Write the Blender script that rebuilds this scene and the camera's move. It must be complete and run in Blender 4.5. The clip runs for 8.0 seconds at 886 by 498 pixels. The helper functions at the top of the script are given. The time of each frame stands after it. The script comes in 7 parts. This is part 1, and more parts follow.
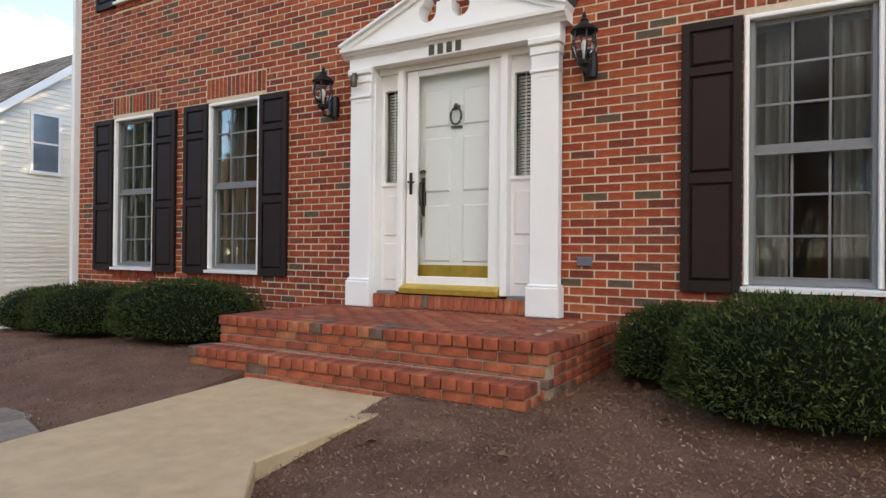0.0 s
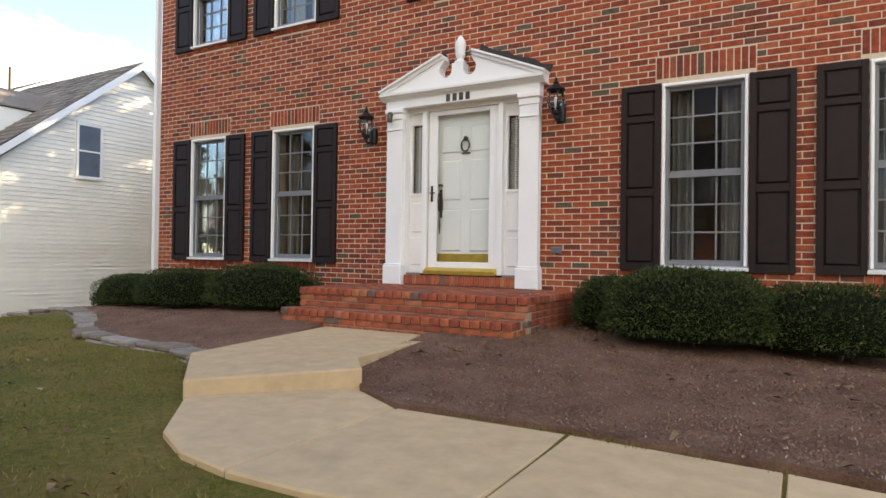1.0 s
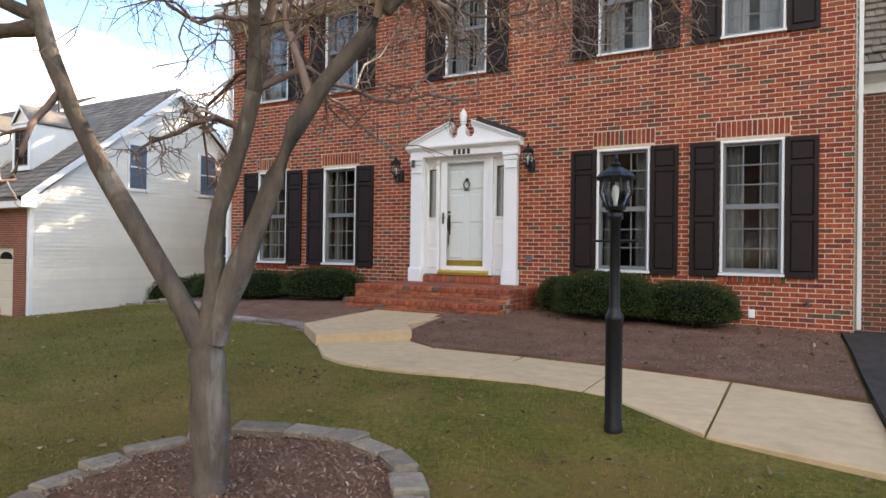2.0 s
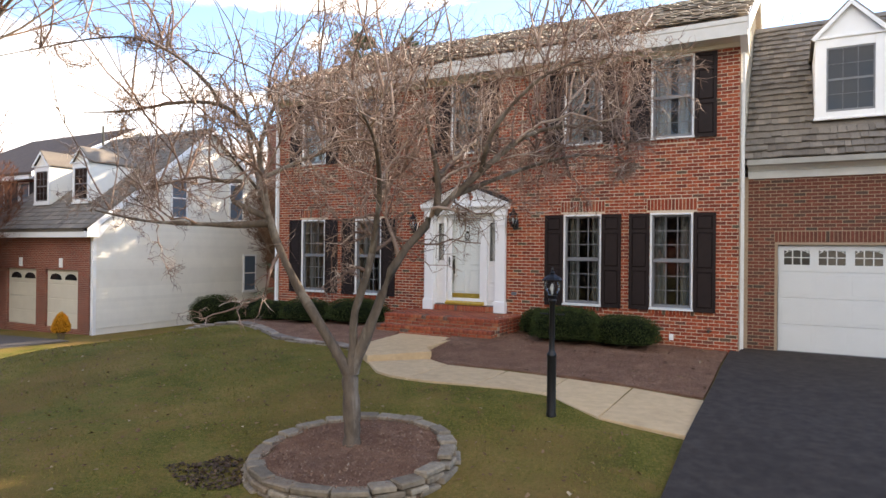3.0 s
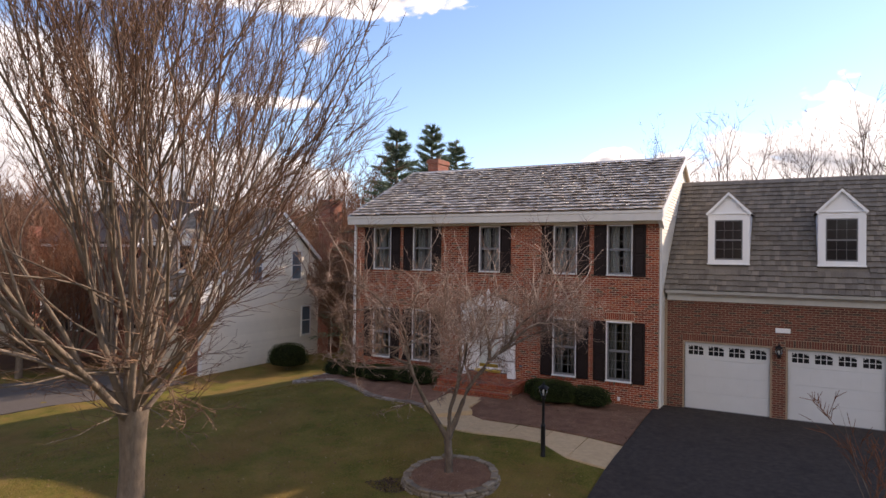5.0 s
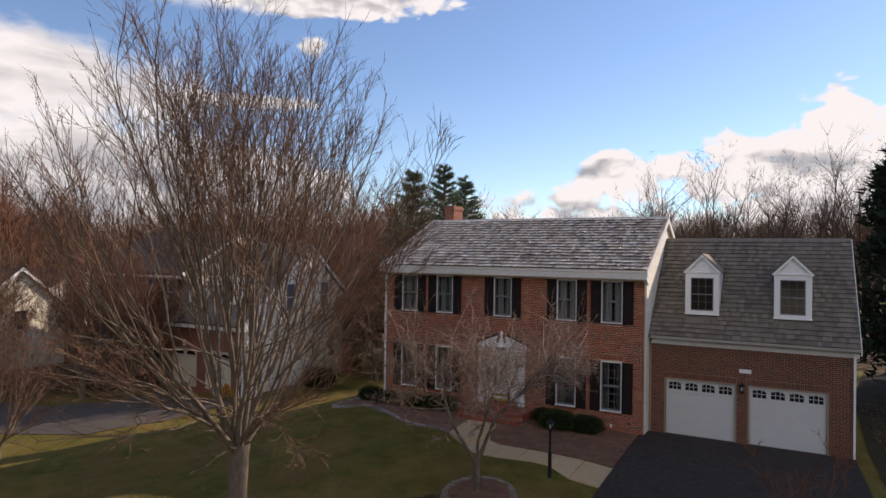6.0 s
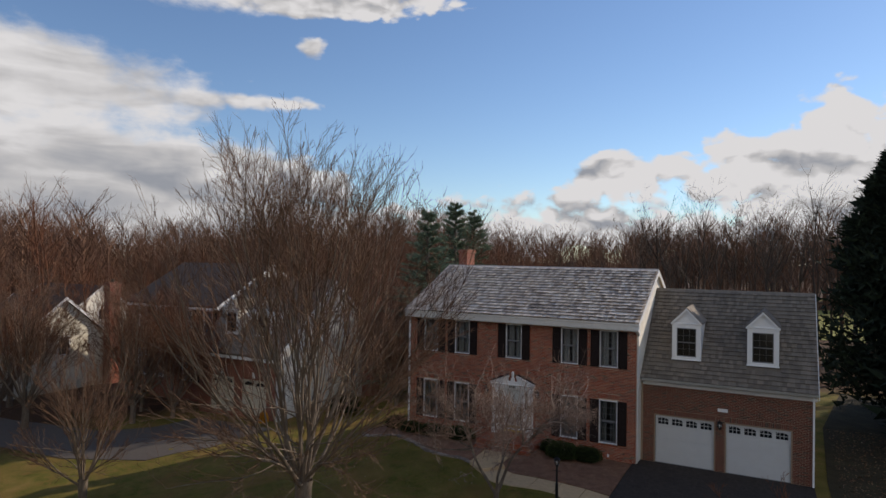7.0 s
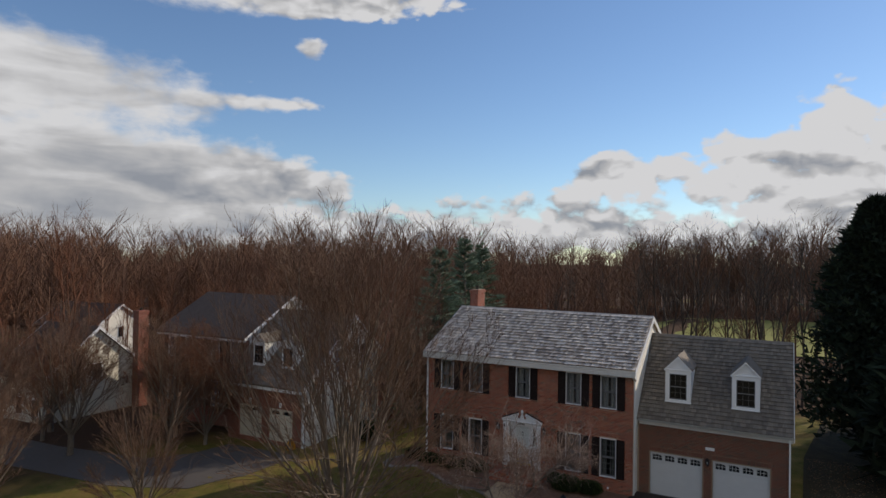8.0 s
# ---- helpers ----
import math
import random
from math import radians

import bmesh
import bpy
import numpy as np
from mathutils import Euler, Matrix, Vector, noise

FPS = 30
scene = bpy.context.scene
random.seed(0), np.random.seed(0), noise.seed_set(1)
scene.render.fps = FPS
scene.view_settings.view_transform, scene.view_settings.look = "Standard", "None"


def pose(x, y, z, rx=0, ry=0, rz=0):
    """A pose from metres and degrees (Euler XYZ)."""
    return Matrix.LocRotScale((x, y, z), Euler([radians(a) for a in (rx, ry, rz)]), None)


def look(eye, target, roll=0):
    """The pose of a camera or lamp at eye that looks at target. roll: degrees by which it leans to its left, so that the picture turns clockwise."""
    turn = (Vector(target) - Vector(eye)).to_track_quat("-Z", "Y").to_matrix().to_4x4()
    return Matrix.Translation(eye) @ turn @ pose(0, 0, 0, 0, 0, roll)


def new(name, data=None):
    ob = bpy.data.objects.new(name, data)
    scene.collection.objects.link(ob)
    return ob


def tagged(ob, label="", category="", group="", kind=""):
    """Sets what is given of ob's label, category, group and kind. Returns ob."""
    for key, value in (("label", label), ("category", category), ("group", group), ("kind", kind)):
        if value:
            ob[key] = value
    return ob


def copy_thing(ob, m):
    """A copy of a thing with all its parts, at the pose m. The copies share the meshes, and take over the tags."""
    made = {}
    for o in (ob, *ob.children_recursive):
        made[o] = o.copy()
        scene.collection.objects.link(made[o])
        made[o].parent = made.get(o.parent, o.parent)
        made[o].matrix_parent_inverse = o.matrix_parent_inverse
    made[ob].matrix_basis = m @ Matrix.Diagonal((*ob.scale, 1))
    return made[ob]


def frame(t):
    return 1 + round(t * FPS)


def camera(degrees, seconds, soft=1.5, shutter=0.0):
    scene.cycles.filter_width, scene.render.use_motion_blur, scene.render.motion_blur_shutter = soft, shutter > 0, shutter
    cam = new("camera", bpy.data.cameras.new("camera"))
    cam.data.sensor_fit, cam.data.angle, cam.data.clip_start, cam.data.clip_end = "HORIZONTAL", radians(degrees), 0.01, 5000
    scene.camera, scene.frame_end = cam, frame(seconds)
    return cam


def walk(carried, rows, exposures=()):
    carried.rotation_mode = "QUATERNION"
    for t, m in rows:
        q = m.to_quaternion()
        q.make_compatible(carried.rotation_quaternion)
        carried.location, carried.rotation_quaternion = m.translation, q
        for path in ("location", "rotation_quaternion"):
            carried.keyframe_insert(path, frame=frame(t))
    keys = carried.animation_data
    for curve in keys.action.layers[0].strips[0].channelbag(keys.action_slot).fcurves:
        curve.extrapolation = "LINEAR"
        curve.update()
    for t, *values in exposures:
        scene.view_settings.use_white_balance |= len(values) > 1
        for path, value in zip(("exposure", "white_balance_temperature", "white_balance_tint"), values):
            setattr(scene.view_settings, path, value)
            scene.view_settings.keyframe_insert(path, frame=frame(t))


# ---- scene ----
cam = camera(70.27, 8.0)
# seconds, eye x y z, yaw, pitch, roll
PATH = [
    (0, 2.777, -4.873, 1.061, 30.32, 0.35, 0.53),
    (0.5, 3.131, -5.687, 1.018, 30.20, 0.37, 0.63),
    (1, 3.672, -6.810, 0.929, 29.95, 0.56, 0.77),
    (2.5, 5.891, -11.560, 1.410, 28.91, 0.16, 0.66),
    (3, 6.623, -13.147, 1.939, 28.79, 0.19, 0.58),
    (3.5, 7.275, -14.776, 2.555, 28.73, 0.35, 0.73),
    (4, 7.920, -16.525, 3.164, 28.79, 0.50, 0.75),
    (4.5, 8.581, -18.444, 3.979, 28.66, 0.47, 0.66),
    (5, 9.265, -20.469, 4.819, 28.59, 0.53, 0.74),
    (6.5, 10.938, -26.563, 7.866, 28.42, 0.64, 0.85),
    (7, 11.444, -28.482, 9.102, 28.42, 0.66, 0.82),
    (7.5, 11.843, -30.289, 10.375, 28.42, 0.65, 0.96),
    (8, 12.214, -31.865, 11.717, 28.37, 0.72, 0.86),
]
# seconds, stops, kelvin, tint
EXPOSURES = [(0, 1.74, 8400, 13), (1, 1.74, 8450, 13), (2.5, 1.66, 7500, 13), (3, 1.52, 7750, 15), (3.5, 1.32, 7900, 17), (4.5, 0.76, 7750, 20), (5, 0.44, 7700, 24), (6.5, -0.39, 7250, 17), (8, -0.66, 6950, 13)]
walk(cam, [(t, look((x, y, z), (x - math.sin(radians(a)) * math.cos(radians(p)), y + math.cos(radians(a)) * math.cos(radians(p)), z + math.sin(radians(p))), r)) for t, x, y, z, a, p, r in PATH], EXPOSURES)

# ---------------------------------------------------------------- light
SUN_AZ, SUN_EL = radians(31.5), radians(26.6)
sun_way = Vector((math.sin(SUN_AZ) * math.cos(SUN_EL), math.cos(SUN_AZ) * math.cos(SUN_EL), math.sin(SUN_EL)))
sun_data = bpy.data.lights.new("sun", "SUN")
sun_data.energy, sun_data.angle, sun_data.color = 5.0, radians(0.6), (1.0, 0.92, 0.80)
sun_lamp = new("sun", sun_data)
sun_lamp.matrix_world = look(Vector((0, 0, 60)), Vector((0, 0, 60)) - sun_way)


class Net:
    """A small wrapper round a node tree."""

    def __init__(self, tree):
        self.tree = tree
        tree.nodes.clear()

    def add(self, kind, ins=None):
        node = self.tree.nodes.new(kind)
        for key, value in (ins or {}).items():
            if isinstance(value, bpy.types.NodeSocket):
                self.tree.links.new(value, node.inputs[key])
            else:
                node.inputs[key].default_value = value
        return node

    def math(self, op, a, b=0.0, clamp=False):
        node = self.add("ShaderNodeMath", ins={0: a, 1: b})
        node.operation, node.use_clamp = op, clamp
        return node.outputs[0]

    def ramp(self, fac, stops, mode="LINEAR"):
        node = self.add("ShaderNodeValToRGB", ins={0: fac})
        node.color_ramp.interpolation = mode
        while len(node.color_ramp.elements) < len(stops):
            node.color_ramp.elements.new(0.5)
        for el, (p, c) in zip(node.color_ramp.elements, stops):
            el.position, el.color = p, (*c, 1) if len(c) == 3 else c
        return node.outputs[0]

    def noise(self, vec, scale, detail=4.0, rough=0.55, dist=0.0):
        node = self.add("ShaderNodeTexNoise", ins={"Scale": scale, "Detail": detail, "Roughness": rough, "Distortion": dist})
        if vec is not None:
            self.tree.links.new(vec, node.inputs["Vector"])
        return node.outputs[0]

    def mix(self, fac, a, b, blend="MIX"):
        node = self.add("ShaderNodeMix")
        node.data_type, node.blend_type = "RGBA", blend
        for key, value in (("Factor", fac), ("A", a), ("B", b)):
            sock = [s for s in node.inputs if s.name == key and s.enabled][0]
            if isinstance(value, bpy.types.NodeSocket):
                self.tree.links.new(value, sock)
            else:
                sock.default_value = (*value, 1) if isinstance(value, tuple) and len(value) == 3 else value
        return [s for s in node.outputs if s.enabled][0]


def build_world():
    world = bpy.data.worlds.new("sky")
    scene.world = world
    world.use_nodes = True
    n = Net(world.node_tree)
    sky = n.add("ShaderNodeTexSky")
    sky.sky_type, sky.sun_disc, sky.sun_elevation, sky.sun_rotation = "NISHITA", False, SUN_EL, SUN_AZ
    sky.altitude, sky.air_density, sky.dust_density, sky.ozone_density = 100.0, 1.0, 0.10, 1.6
    co = n.add("ShaderNodeTexCoord").outputs["Generated"]
    turned = n.add("ShaderNodeVectorRotate", ins={"Vector": co, "Angle": radians(-28.4)})
    turned.rotation_type = "Z_AXIS"
    turn = turned.outputs[0]
    sep = n.add("ShaderNodeSeparateXYZ", ins={0: turn})
    dx, dy, dz = sep.outputs
    # a bearing and a height over the horizon, both as tangents
    flat = n.math("MAXIMUM", n.math("SQRT", n.math("ADD", n.math("MULTIPLY", dx, dx), n.math("MULTIPLY", dy, dy))), 0.02)
    bearing = n.math("ARCTAN2", dx, dy)
    rise = n.math("DIVIDE", dz, flat)
    cloud_co = n.add("ShaderNodeCombineXYZ", ins={0: bearing, 1: n.math("MULTIPLY", rise, 1.5), 2: 0.0}).outputs[0]
    flat_co = n.add("ShaderNodeCombineXYZ", ins={0: bearing, 1: n.math("MULTIPLY", rise, 3.4), 2: 4.0}).outputs[0]
    big = n.noise(flat_co, 4.2, 5.0, 0.55, 0.3)
    warp = n.add("ShaderNodeVectorMath", ins={0: cloud_co, 1: n.add("ShaderNodeVectorMath", ins={0: n.add("ShaderNodeTexNoise", ins={"Vector": cloud_co, "Scale": 18.0, "Detail": 3.0}).outputs[1], 1: (0.05, 0.05, 0.0)}).outputs[0]})
    warp.inputs[1].links[0].from_node.operation = "MULTIPLY"
    cells = n.add("ShaderNodeTexVoronoi", ins={"Vector": warp.outputs[0], "Scale": 13.0, "Detail": 2.0, "Roughness": 0.6})
    cells.voronoi_dimensions = "2D"
    side = n.math("MULTIPLY", n.math("SUBTRACT", -0.12, bearing), 3.0, True)
    heap = n.math("SUBTRACT", 0.95, n.math("MULTIPLY", cells.outputs["Distance"], 1.1))
    heap = n.math("ADD", n.math("MULTIPLY", heap, n.math("SUBTRACT", 1.0, n.math("MULTIPLY", side, 0.75))), n.math("MULTIPLY", side, 0.42))
    mid = n.math("ADD", n.math("MULTIPLY", n.noise(cloud_co, 11.0, 3.0, 0.5, 0.3), 0.5), n.math("MULTIPLY", heap, 0.5))
    fine = n.noise(cloud_co, 26.0, 8.0, 0.62, 0.15)

    def puff(bx, by, wx, wy, gain):
        ex = n.math("DIVIDE", n.math("SUBTRACT", bearing, bx), wx)
        ey = n.math("DIVIDE", n.math("SUBTRACT", rise, by), wy)
        r2 = n.math("ADD", n.math("MULTIPLY", ex, ex), n.math("MULTIPLY", ey, ey))
        return n.math("MULTIPLY", n.math("POWER", 2.718, n.math("MULTIPLY", r2, -1.0)), gain)

    cover = n.math("ADD", n.math("ADD", n.math("MULTIPLY", big, 0.34), n.math("MULTIPLY", mid, 0.42)), n.math("MULTIPLY", fine, 0.28))
    for spot in ((-0.80, 0.17, 0.50, 0.15, 0.46), (-0.55, 0.24, 0.30, 0.05, 0.24), (-0.36, 0.12, 0.28, 0.05, 0.36), (-0.26, 0.232, 0.11, 0.012, 0.30), (-0.14, 0.41, 0.27, 0.075, 0.50), (-0.34, 0.44, 0.20, 0.07, 0.30), (-0.21, 0.316, 0.040, 0.028, 0.52), (0.42, 0.15, 0.17, 0.065, 0.48), (0.57, 0.22, 0.07, 0.06, 0.46), (0.25, 0.13, 0.07, 0.04, 0.44), (0.12, 0.095, 0.10, 0.028, 0.30), (0.0, 0.035, 3.0, 0.05, 0.42), (0.64, 0.11, 0.16, 0.06, 0.36)):
        cover = n.math("ADD", cover, puff(*spot))
    for spot in ((0.16, 0.28, 0.36, 0.12, 0.36), (-0.30, 0.318, 0.20, 0.030, 0.18), (-0.21, 0.354, 0.08, 0.012, 0.30), (0.03, 0.185, 0.17, 0.04, 0.20)):
        cover = n.math("SUBTRACT", cover, puff(*spot))
    # a broken cloud deck opposite the sun, out of view, added to light the front
    deck = cover
    for spot in ((2.5, 0.7, 1.0, 0.7, 0.33), (-2.5, 0.7, 1.0, 0.7, 0.33), (3.1, 0.4, 0.6, 0.5, 0.2), (-3.1, 0.4, 0.6, 0.5, 0.2)):
        deck = n.math("ADD", deck, puff(*spot))
    # and overhead, also unseen, added to warm the light from above
    deck = n.math("ADD", deck, n.math("MULTIPLY", n.math("MULTIPLY", n.math("SUBTRACT", rise, 0.7), 1.25, True), 0.21))
    # soft borders to one side, crisp heaped ones to the other
    soft = n.math("ADD", 0.115, n.math("MULTIPLY", side, 0.17))
    mask = n.ramp(n.math("DIVIDE", n.math("SUBTRACT", deck, 0.685), soft, True), [(0.0, (0, 0, 0)), (1.0, (1, 1, 1))], "EASE")
    # thick parts and undersides are grey, thin rims white
    above = n.add("ShaderNodeVectorMath", ins={0: warp.outputs[0], 1: (0.0, 0.030, 0.0)})
    cells_up = n.add("ShaderNodeTexVoronoi", ins={"Vector": above.outputs[0], "Scale": 13.0, "Detail": 2.0, "Roughness": 0.6})
    cells_up.voronoi_dimensions = "2D"
    under = n.math("MULTIPLY", n.math("SUBTRACT", cells.outputs["Distance"], cells_up.outputs["Distance"]), n.math("MULTIPLY", n.math("SUBTRACT", 1.0, side), 0.27))
    depth = n.math("ADD", n.math("MULTIPLY", cover, 0.32), n.math("ADD", n.math("MULTIPLY", n.noise(flat_co, 7.5, 3.5, 0.5, 0.4), 0.6), n.math("MULTIPLY", heap, -0.16)))
    depth = n.math("ADD", depth, under)
    for spot in ((-0.75, 0.085, 0.45, 0.075, 0.10), (-0.75, 0.33, 0.40, 0.12, 0.03), (-0.55, 0.19, 0.22, 0.05, -0.08), (0.45, 0.19, 0.30, 0.10, -0.21)):
        depth = n.math("ADD", depth, puff(*spot))
    body = n.ramp(depth, [(0.47, (1.02, 1.08, 1.15)), (0.60, (0.73, 0.775, 0.83)), (0.76, (0.43, 0.49, 0.58))])
    back_sky = n.add("ShaderNodeBackground", ins={"Color": n.mix(1.0, sky.outputs[0], (0.80, 0.98, 1.19), "MULTIPLY"), "Strength": 0.165})
    back_cloud = n.add("ShaderNodeBackground", ins={"Color": body, "Strength": 0.95})
    mixed = n.add("ShaderNodeMixShader", ins={0: mask, 1: back_sky.outputs[0], 2: back_cloud.outputs[0]})
    n.add("ShaderNodeOutputWorld", ins={"Surface": mixed.outputs[0]})


build_world()

# ---------------------------------------------------------------- materials


def material(name, color, rough=0.6, spread=0.12, scale=8.0, bump=0.0, bump_scale=40.0, metal=0.0, spec=0.5, stain=0.0, stain_color=(0.12, 0.10, 0.08), vary=0.0, stretch=(1, 1, 1), coat=0.0):
    """A surface with grain and stains in object space."""
    m = bpy.data.materials.new(name)
    m.use_nodes = True
    n = Net(m.node_tree)
    co = n.add("ShaderNodeTexCoord").outputs["Object"]
    co = n.add("ShaderNodeMapping", ins={"Vector": co, "Scale": stretch}).outputs[0]
    grain = n.noise(co, scale, 5.0, 0.6)
    dark = tuple(c * (1 - spread * 1.6) for c in color)
    light = tuple(min(1.0, c * (1 + spread * 1.2)) for c in color)
    col = n.ramp(grain, [(0.25, dark), (0.75, light)])
    if stain:
        spots = n.ramp(n.noise(co, scale * 0.17, 6.0, 0.65, 0.4), [(0.52, (0, 0, 0)), (0.72, (1, 1, 1))])
        col = n.mix(n.math("MULTIPLY", spots, stain), col, stain_color)
    if vary:
        rnd = n.math("FRACT", n.math("ADD", n.add("ShaderNodeObjectInfo").outputs["Random"], n.add("ShaderNodeNewGeometry").outputs["Random Per Island"]))
        shade = n.ramp(rnd, [(0.0, (1 - vary,) * 3), (1.0, (1 + vary * 0.6,) * 3)])
        col = n.mix(1.0, col, shade, "MULTIPLY")
    p = n.add("ShaderNodeBsdfPrincipled", ins={"Base Color": col, "Roughness": rough, "Metallic": metal, "Specular IOR Level": spec, "Coat Weight": coat})
    if bump:
        h = n.noise(co, bump_scale, 6.0, 0.65)
        b = n.add("ShaderNodeBump", ins={"Height": h, "Strength": bump, "Distance": 0.02})
        n.tree.links.new(b.outputs[0], p.inputs["Normal"])
    n.add("ShaderNodeOutputMaterial", ins={"Surface": p.outputs[0]})
    return m


def piece_material(name, stops, rough=0.85, bump=0.35, bump_scale=60.0, mottle=0.25, scale=18.0, streak=(1, 1, 1), spec=0.3):
    """Bricks, shingles and stones: each piece takes its colour from the stops by chance, with mottling."""
    m = bpy.data.materials.new(name)
    m.use_nodes = True
    n = Net(m.node_tree)
    co = n.add("ShaderNodeTexCoord").outputs["Object"]
    co = n.add("ShaderNodeMapping", ins={"Vector": co, "Scale": streak}).outputs[0]
    rnd = n.math("FRACT", n.math("ADD", n.math("MULTIPLY", n.add("ShaderNodeObjectInfo").outputs["Random"], 7.31), n.add("ShaderNodeNewGeometry").outputs["Random Per Island"]))
    col = n.ramp(rnd, stops)
    spots = n.ramp(n.noise(co, scale, 6.0, 0.65), [(0.3, (1 - mottle,) * 3), (0.7, (1 + mottle,) * 3)])
    wide = n.ramp(n.noise(co, 0.55, 4.0, 0.6), [(0.3, (0.86, 0.86, 0.88)), (0.7, (1.1, 1.08, 1.05))])
    col = n.mix(1.0, n.mix(1.0, col, spots, "MULTIPLY"), wide, "MULTIPLY")
    p = n.add("ShaderNodeBsdfPrincipled", ins={"Base Color": col, "Roughness": rough, "Specular IOR Level": spec})
    b = n.add("ShaderNodeBump", ins={"Height": n.noise(co, bump_scale, 6.0, 0.7), "Strength": bump, "Distance": 0.01})
    n.tree.links.new(b.outputs[0], p.inputs["Normal"])
    n.add("ShaderNodeOutputMaterial", ins={"Surface": p.outputs[0]})
    return m


def course_material(name, brick, joint, wide=0.203, high=0.0677, swap=False):
    """Brickwork too far off to be built brick by brick."""
    m = bpy.data.materials.new(name)
    m.use_nodes = True
    n = Net(m.node_tree)
    co = n.add("ShaderNodeTexCoord").outputs["Object"]
    sep = n.add("ShaderNodeSeparateXYZ", ins={0: co})
    uv = n.add("ShaderNodeCombineXYZ", ins={0: n.math("ADD", sep.outputs[0], sep.outputs[1]), 1: sep.outputs[2], 2: 0.0}).outputs[0]
    t = n.add("ShaderNodeTexBrick", ins={"Vector": uv, "Color1": (*brick, 1), "Color2": (brick[0] * 0.7, brick[1] * 0.75, brick[2] * 0.8, 1), "Mortar": (*joint, 1), "Scale": 1.0, "Mortar Size": 0.006, "Brick Width": wide, "Row Height": high, "Bias": 0.0})
    wide_noise = n.ramp(n.noise(co, 0.8, 5.0, 0.6), [(0.3, (0.8, 0.8, 0.82)), (0.7, (1.12, 1.1, 1.06))])
    col = n.mix(1.0, t.outputs[0], wide_noise, "MULTIPLY")
    p = n.add("ShaderNodeBsdfPrincipled", ins={"Base Color": col, "Roughness": 0.88, "Specular IOR Level": 0.3})
    b = n.add("ShaderNodeBump", ins={"Height": t.outputs[1], "Strength": 0.5, "Distance": 0.01})
    b.invert = True
    n.tree.links.new(b.outputs[0], p.inputs["Normal"])
    n.add("ShaderNodeOutputMaterial", ins={"Surface": p.outputs[0]})
    return m


def glass_material(name, tint=(0.92, 0.95, 0.95), ior=1.30):
    m = bpy.data.materials.new(name)
    m.use_nodes = True
    n = Net(m.node_tree)
    clear = n.add("ShaderNodeBsdfTransparent", ins={"Color": (*tint, 1)})
    co = n.add("ShaderNodeTexCoord").outputs["Object"]
    wave = n.add("ShaderNodeBump", ins={"Height": n.noise(co, 2.2, 1.0, 0.4), "Strength": 0.03, "Distance": 0.05})
    gloss = n.add("ShaderNodeBsdfGlossy", ins={"Color": (1, 1, 1, 1), "Roughness": 0.02, "Normal": wave.outputs[0]})
    fres = n.add("ShaderNodeFresnel", ins={"IOR": ior})
    both = n.add("ShaderNodeMixShader", ins={0: n.math("MULTIPLY", fres.outputs[0], 0.85, True), 1: clear.outputs[0], 2: gloss.outputs[0]})
    n.add("ShaderNodeOutputMaterial", ins={"Surface": both.outputs[0]})
    return m


def ground_material(name, stops, scale, fine, bump, rough=0.95, patches=(), litter=()):
    """Lawn, mulch and soil: colour at two scales with relief."""
    m = bpy.data.materials.new(name)
    m.use_nodes = True
    n = Net(m.node_tree)
    co = n.add("ShaderNodeTexCoord").outputs["Object"]
    mixed = n.math("ADD", n.math("MULTIPLY", n.noise(co, scale, 5.0, 0.6), 0.5), n.math("MULTIPLY", n.noise(co, fine, 4.0, 0.7), 0.5))
    col = n.ramp(mixed, stops)
    if patches:
        spots = n.ramp(n.noise(co, scale * 0.35, 5.0, 0.6, 0.5), [(0.45, (0, 0, 0)), (0.64, (1, 1, 1))])
        small = n.ramp(n.noise(co, scale * 2.2, 4.0, 0.65, 0.8), [(0.50, (0, 0, 0)), (0.66, (1, 1, 1))])
        col = n.mix(n.math("MAXIMUM", n.math("MULTIPLY", spots, 0.75), n.math("MULTIPLY", small, 0.6)), col, patches)
    if litter:
        # leaf litter under the woods, with a ragged border
        sep = n.add("ShaderNodeSeparateXYZ", ins={0: co})
        rag = n.math("MULTIPLY", n.noise(co, 0.09, 4.0, 0.6), 26.0)
        far_y = n.math("ADD", sep.outputs[1], rag)
        far_x = n.math("SUBTRACT", rag, sep.outputs[0])
        wood = n.math("MAXIMUM", n.ramp(n.math("DIVIDE", far_y, 100.0), [(0.36, (0, 0, 0)), (0.42, (1, 1, 1))]), n.ramp(n.math("DIVIDE", far_x, 100.0), [(0.37, (0, 0, 0)), (0.43, (1, 1, 1))]))
        field = n.ramp(n.noise(co, 0.035, 3.0, 0.5), [(0.60, (0, 0, 0)), (0.64, (1, 1, 1))])
        col = n.mix(n.math("MULTIPLY", wood, n.math("SUBTRACT", 1.0, field)), col, litter)
    p = n.add("ShaderNodeBsdfPrincipled", ins={"Base Color": col, "Roughness": rough, "Specular IOR Level": 0.15})
    b = n.add("ShaderNodeBump", ins={"Height": n.noise(co, fine * 1.3, 5.0, 0.75), "Strength": bump, "Distance": 0.03})
    n.tree.links.new(b.outputs[0], p.inputs["Normal"])
    n.add("ShaderNodeOutputMaterial", ins={"Surface": p.outputs[0]})
    return m


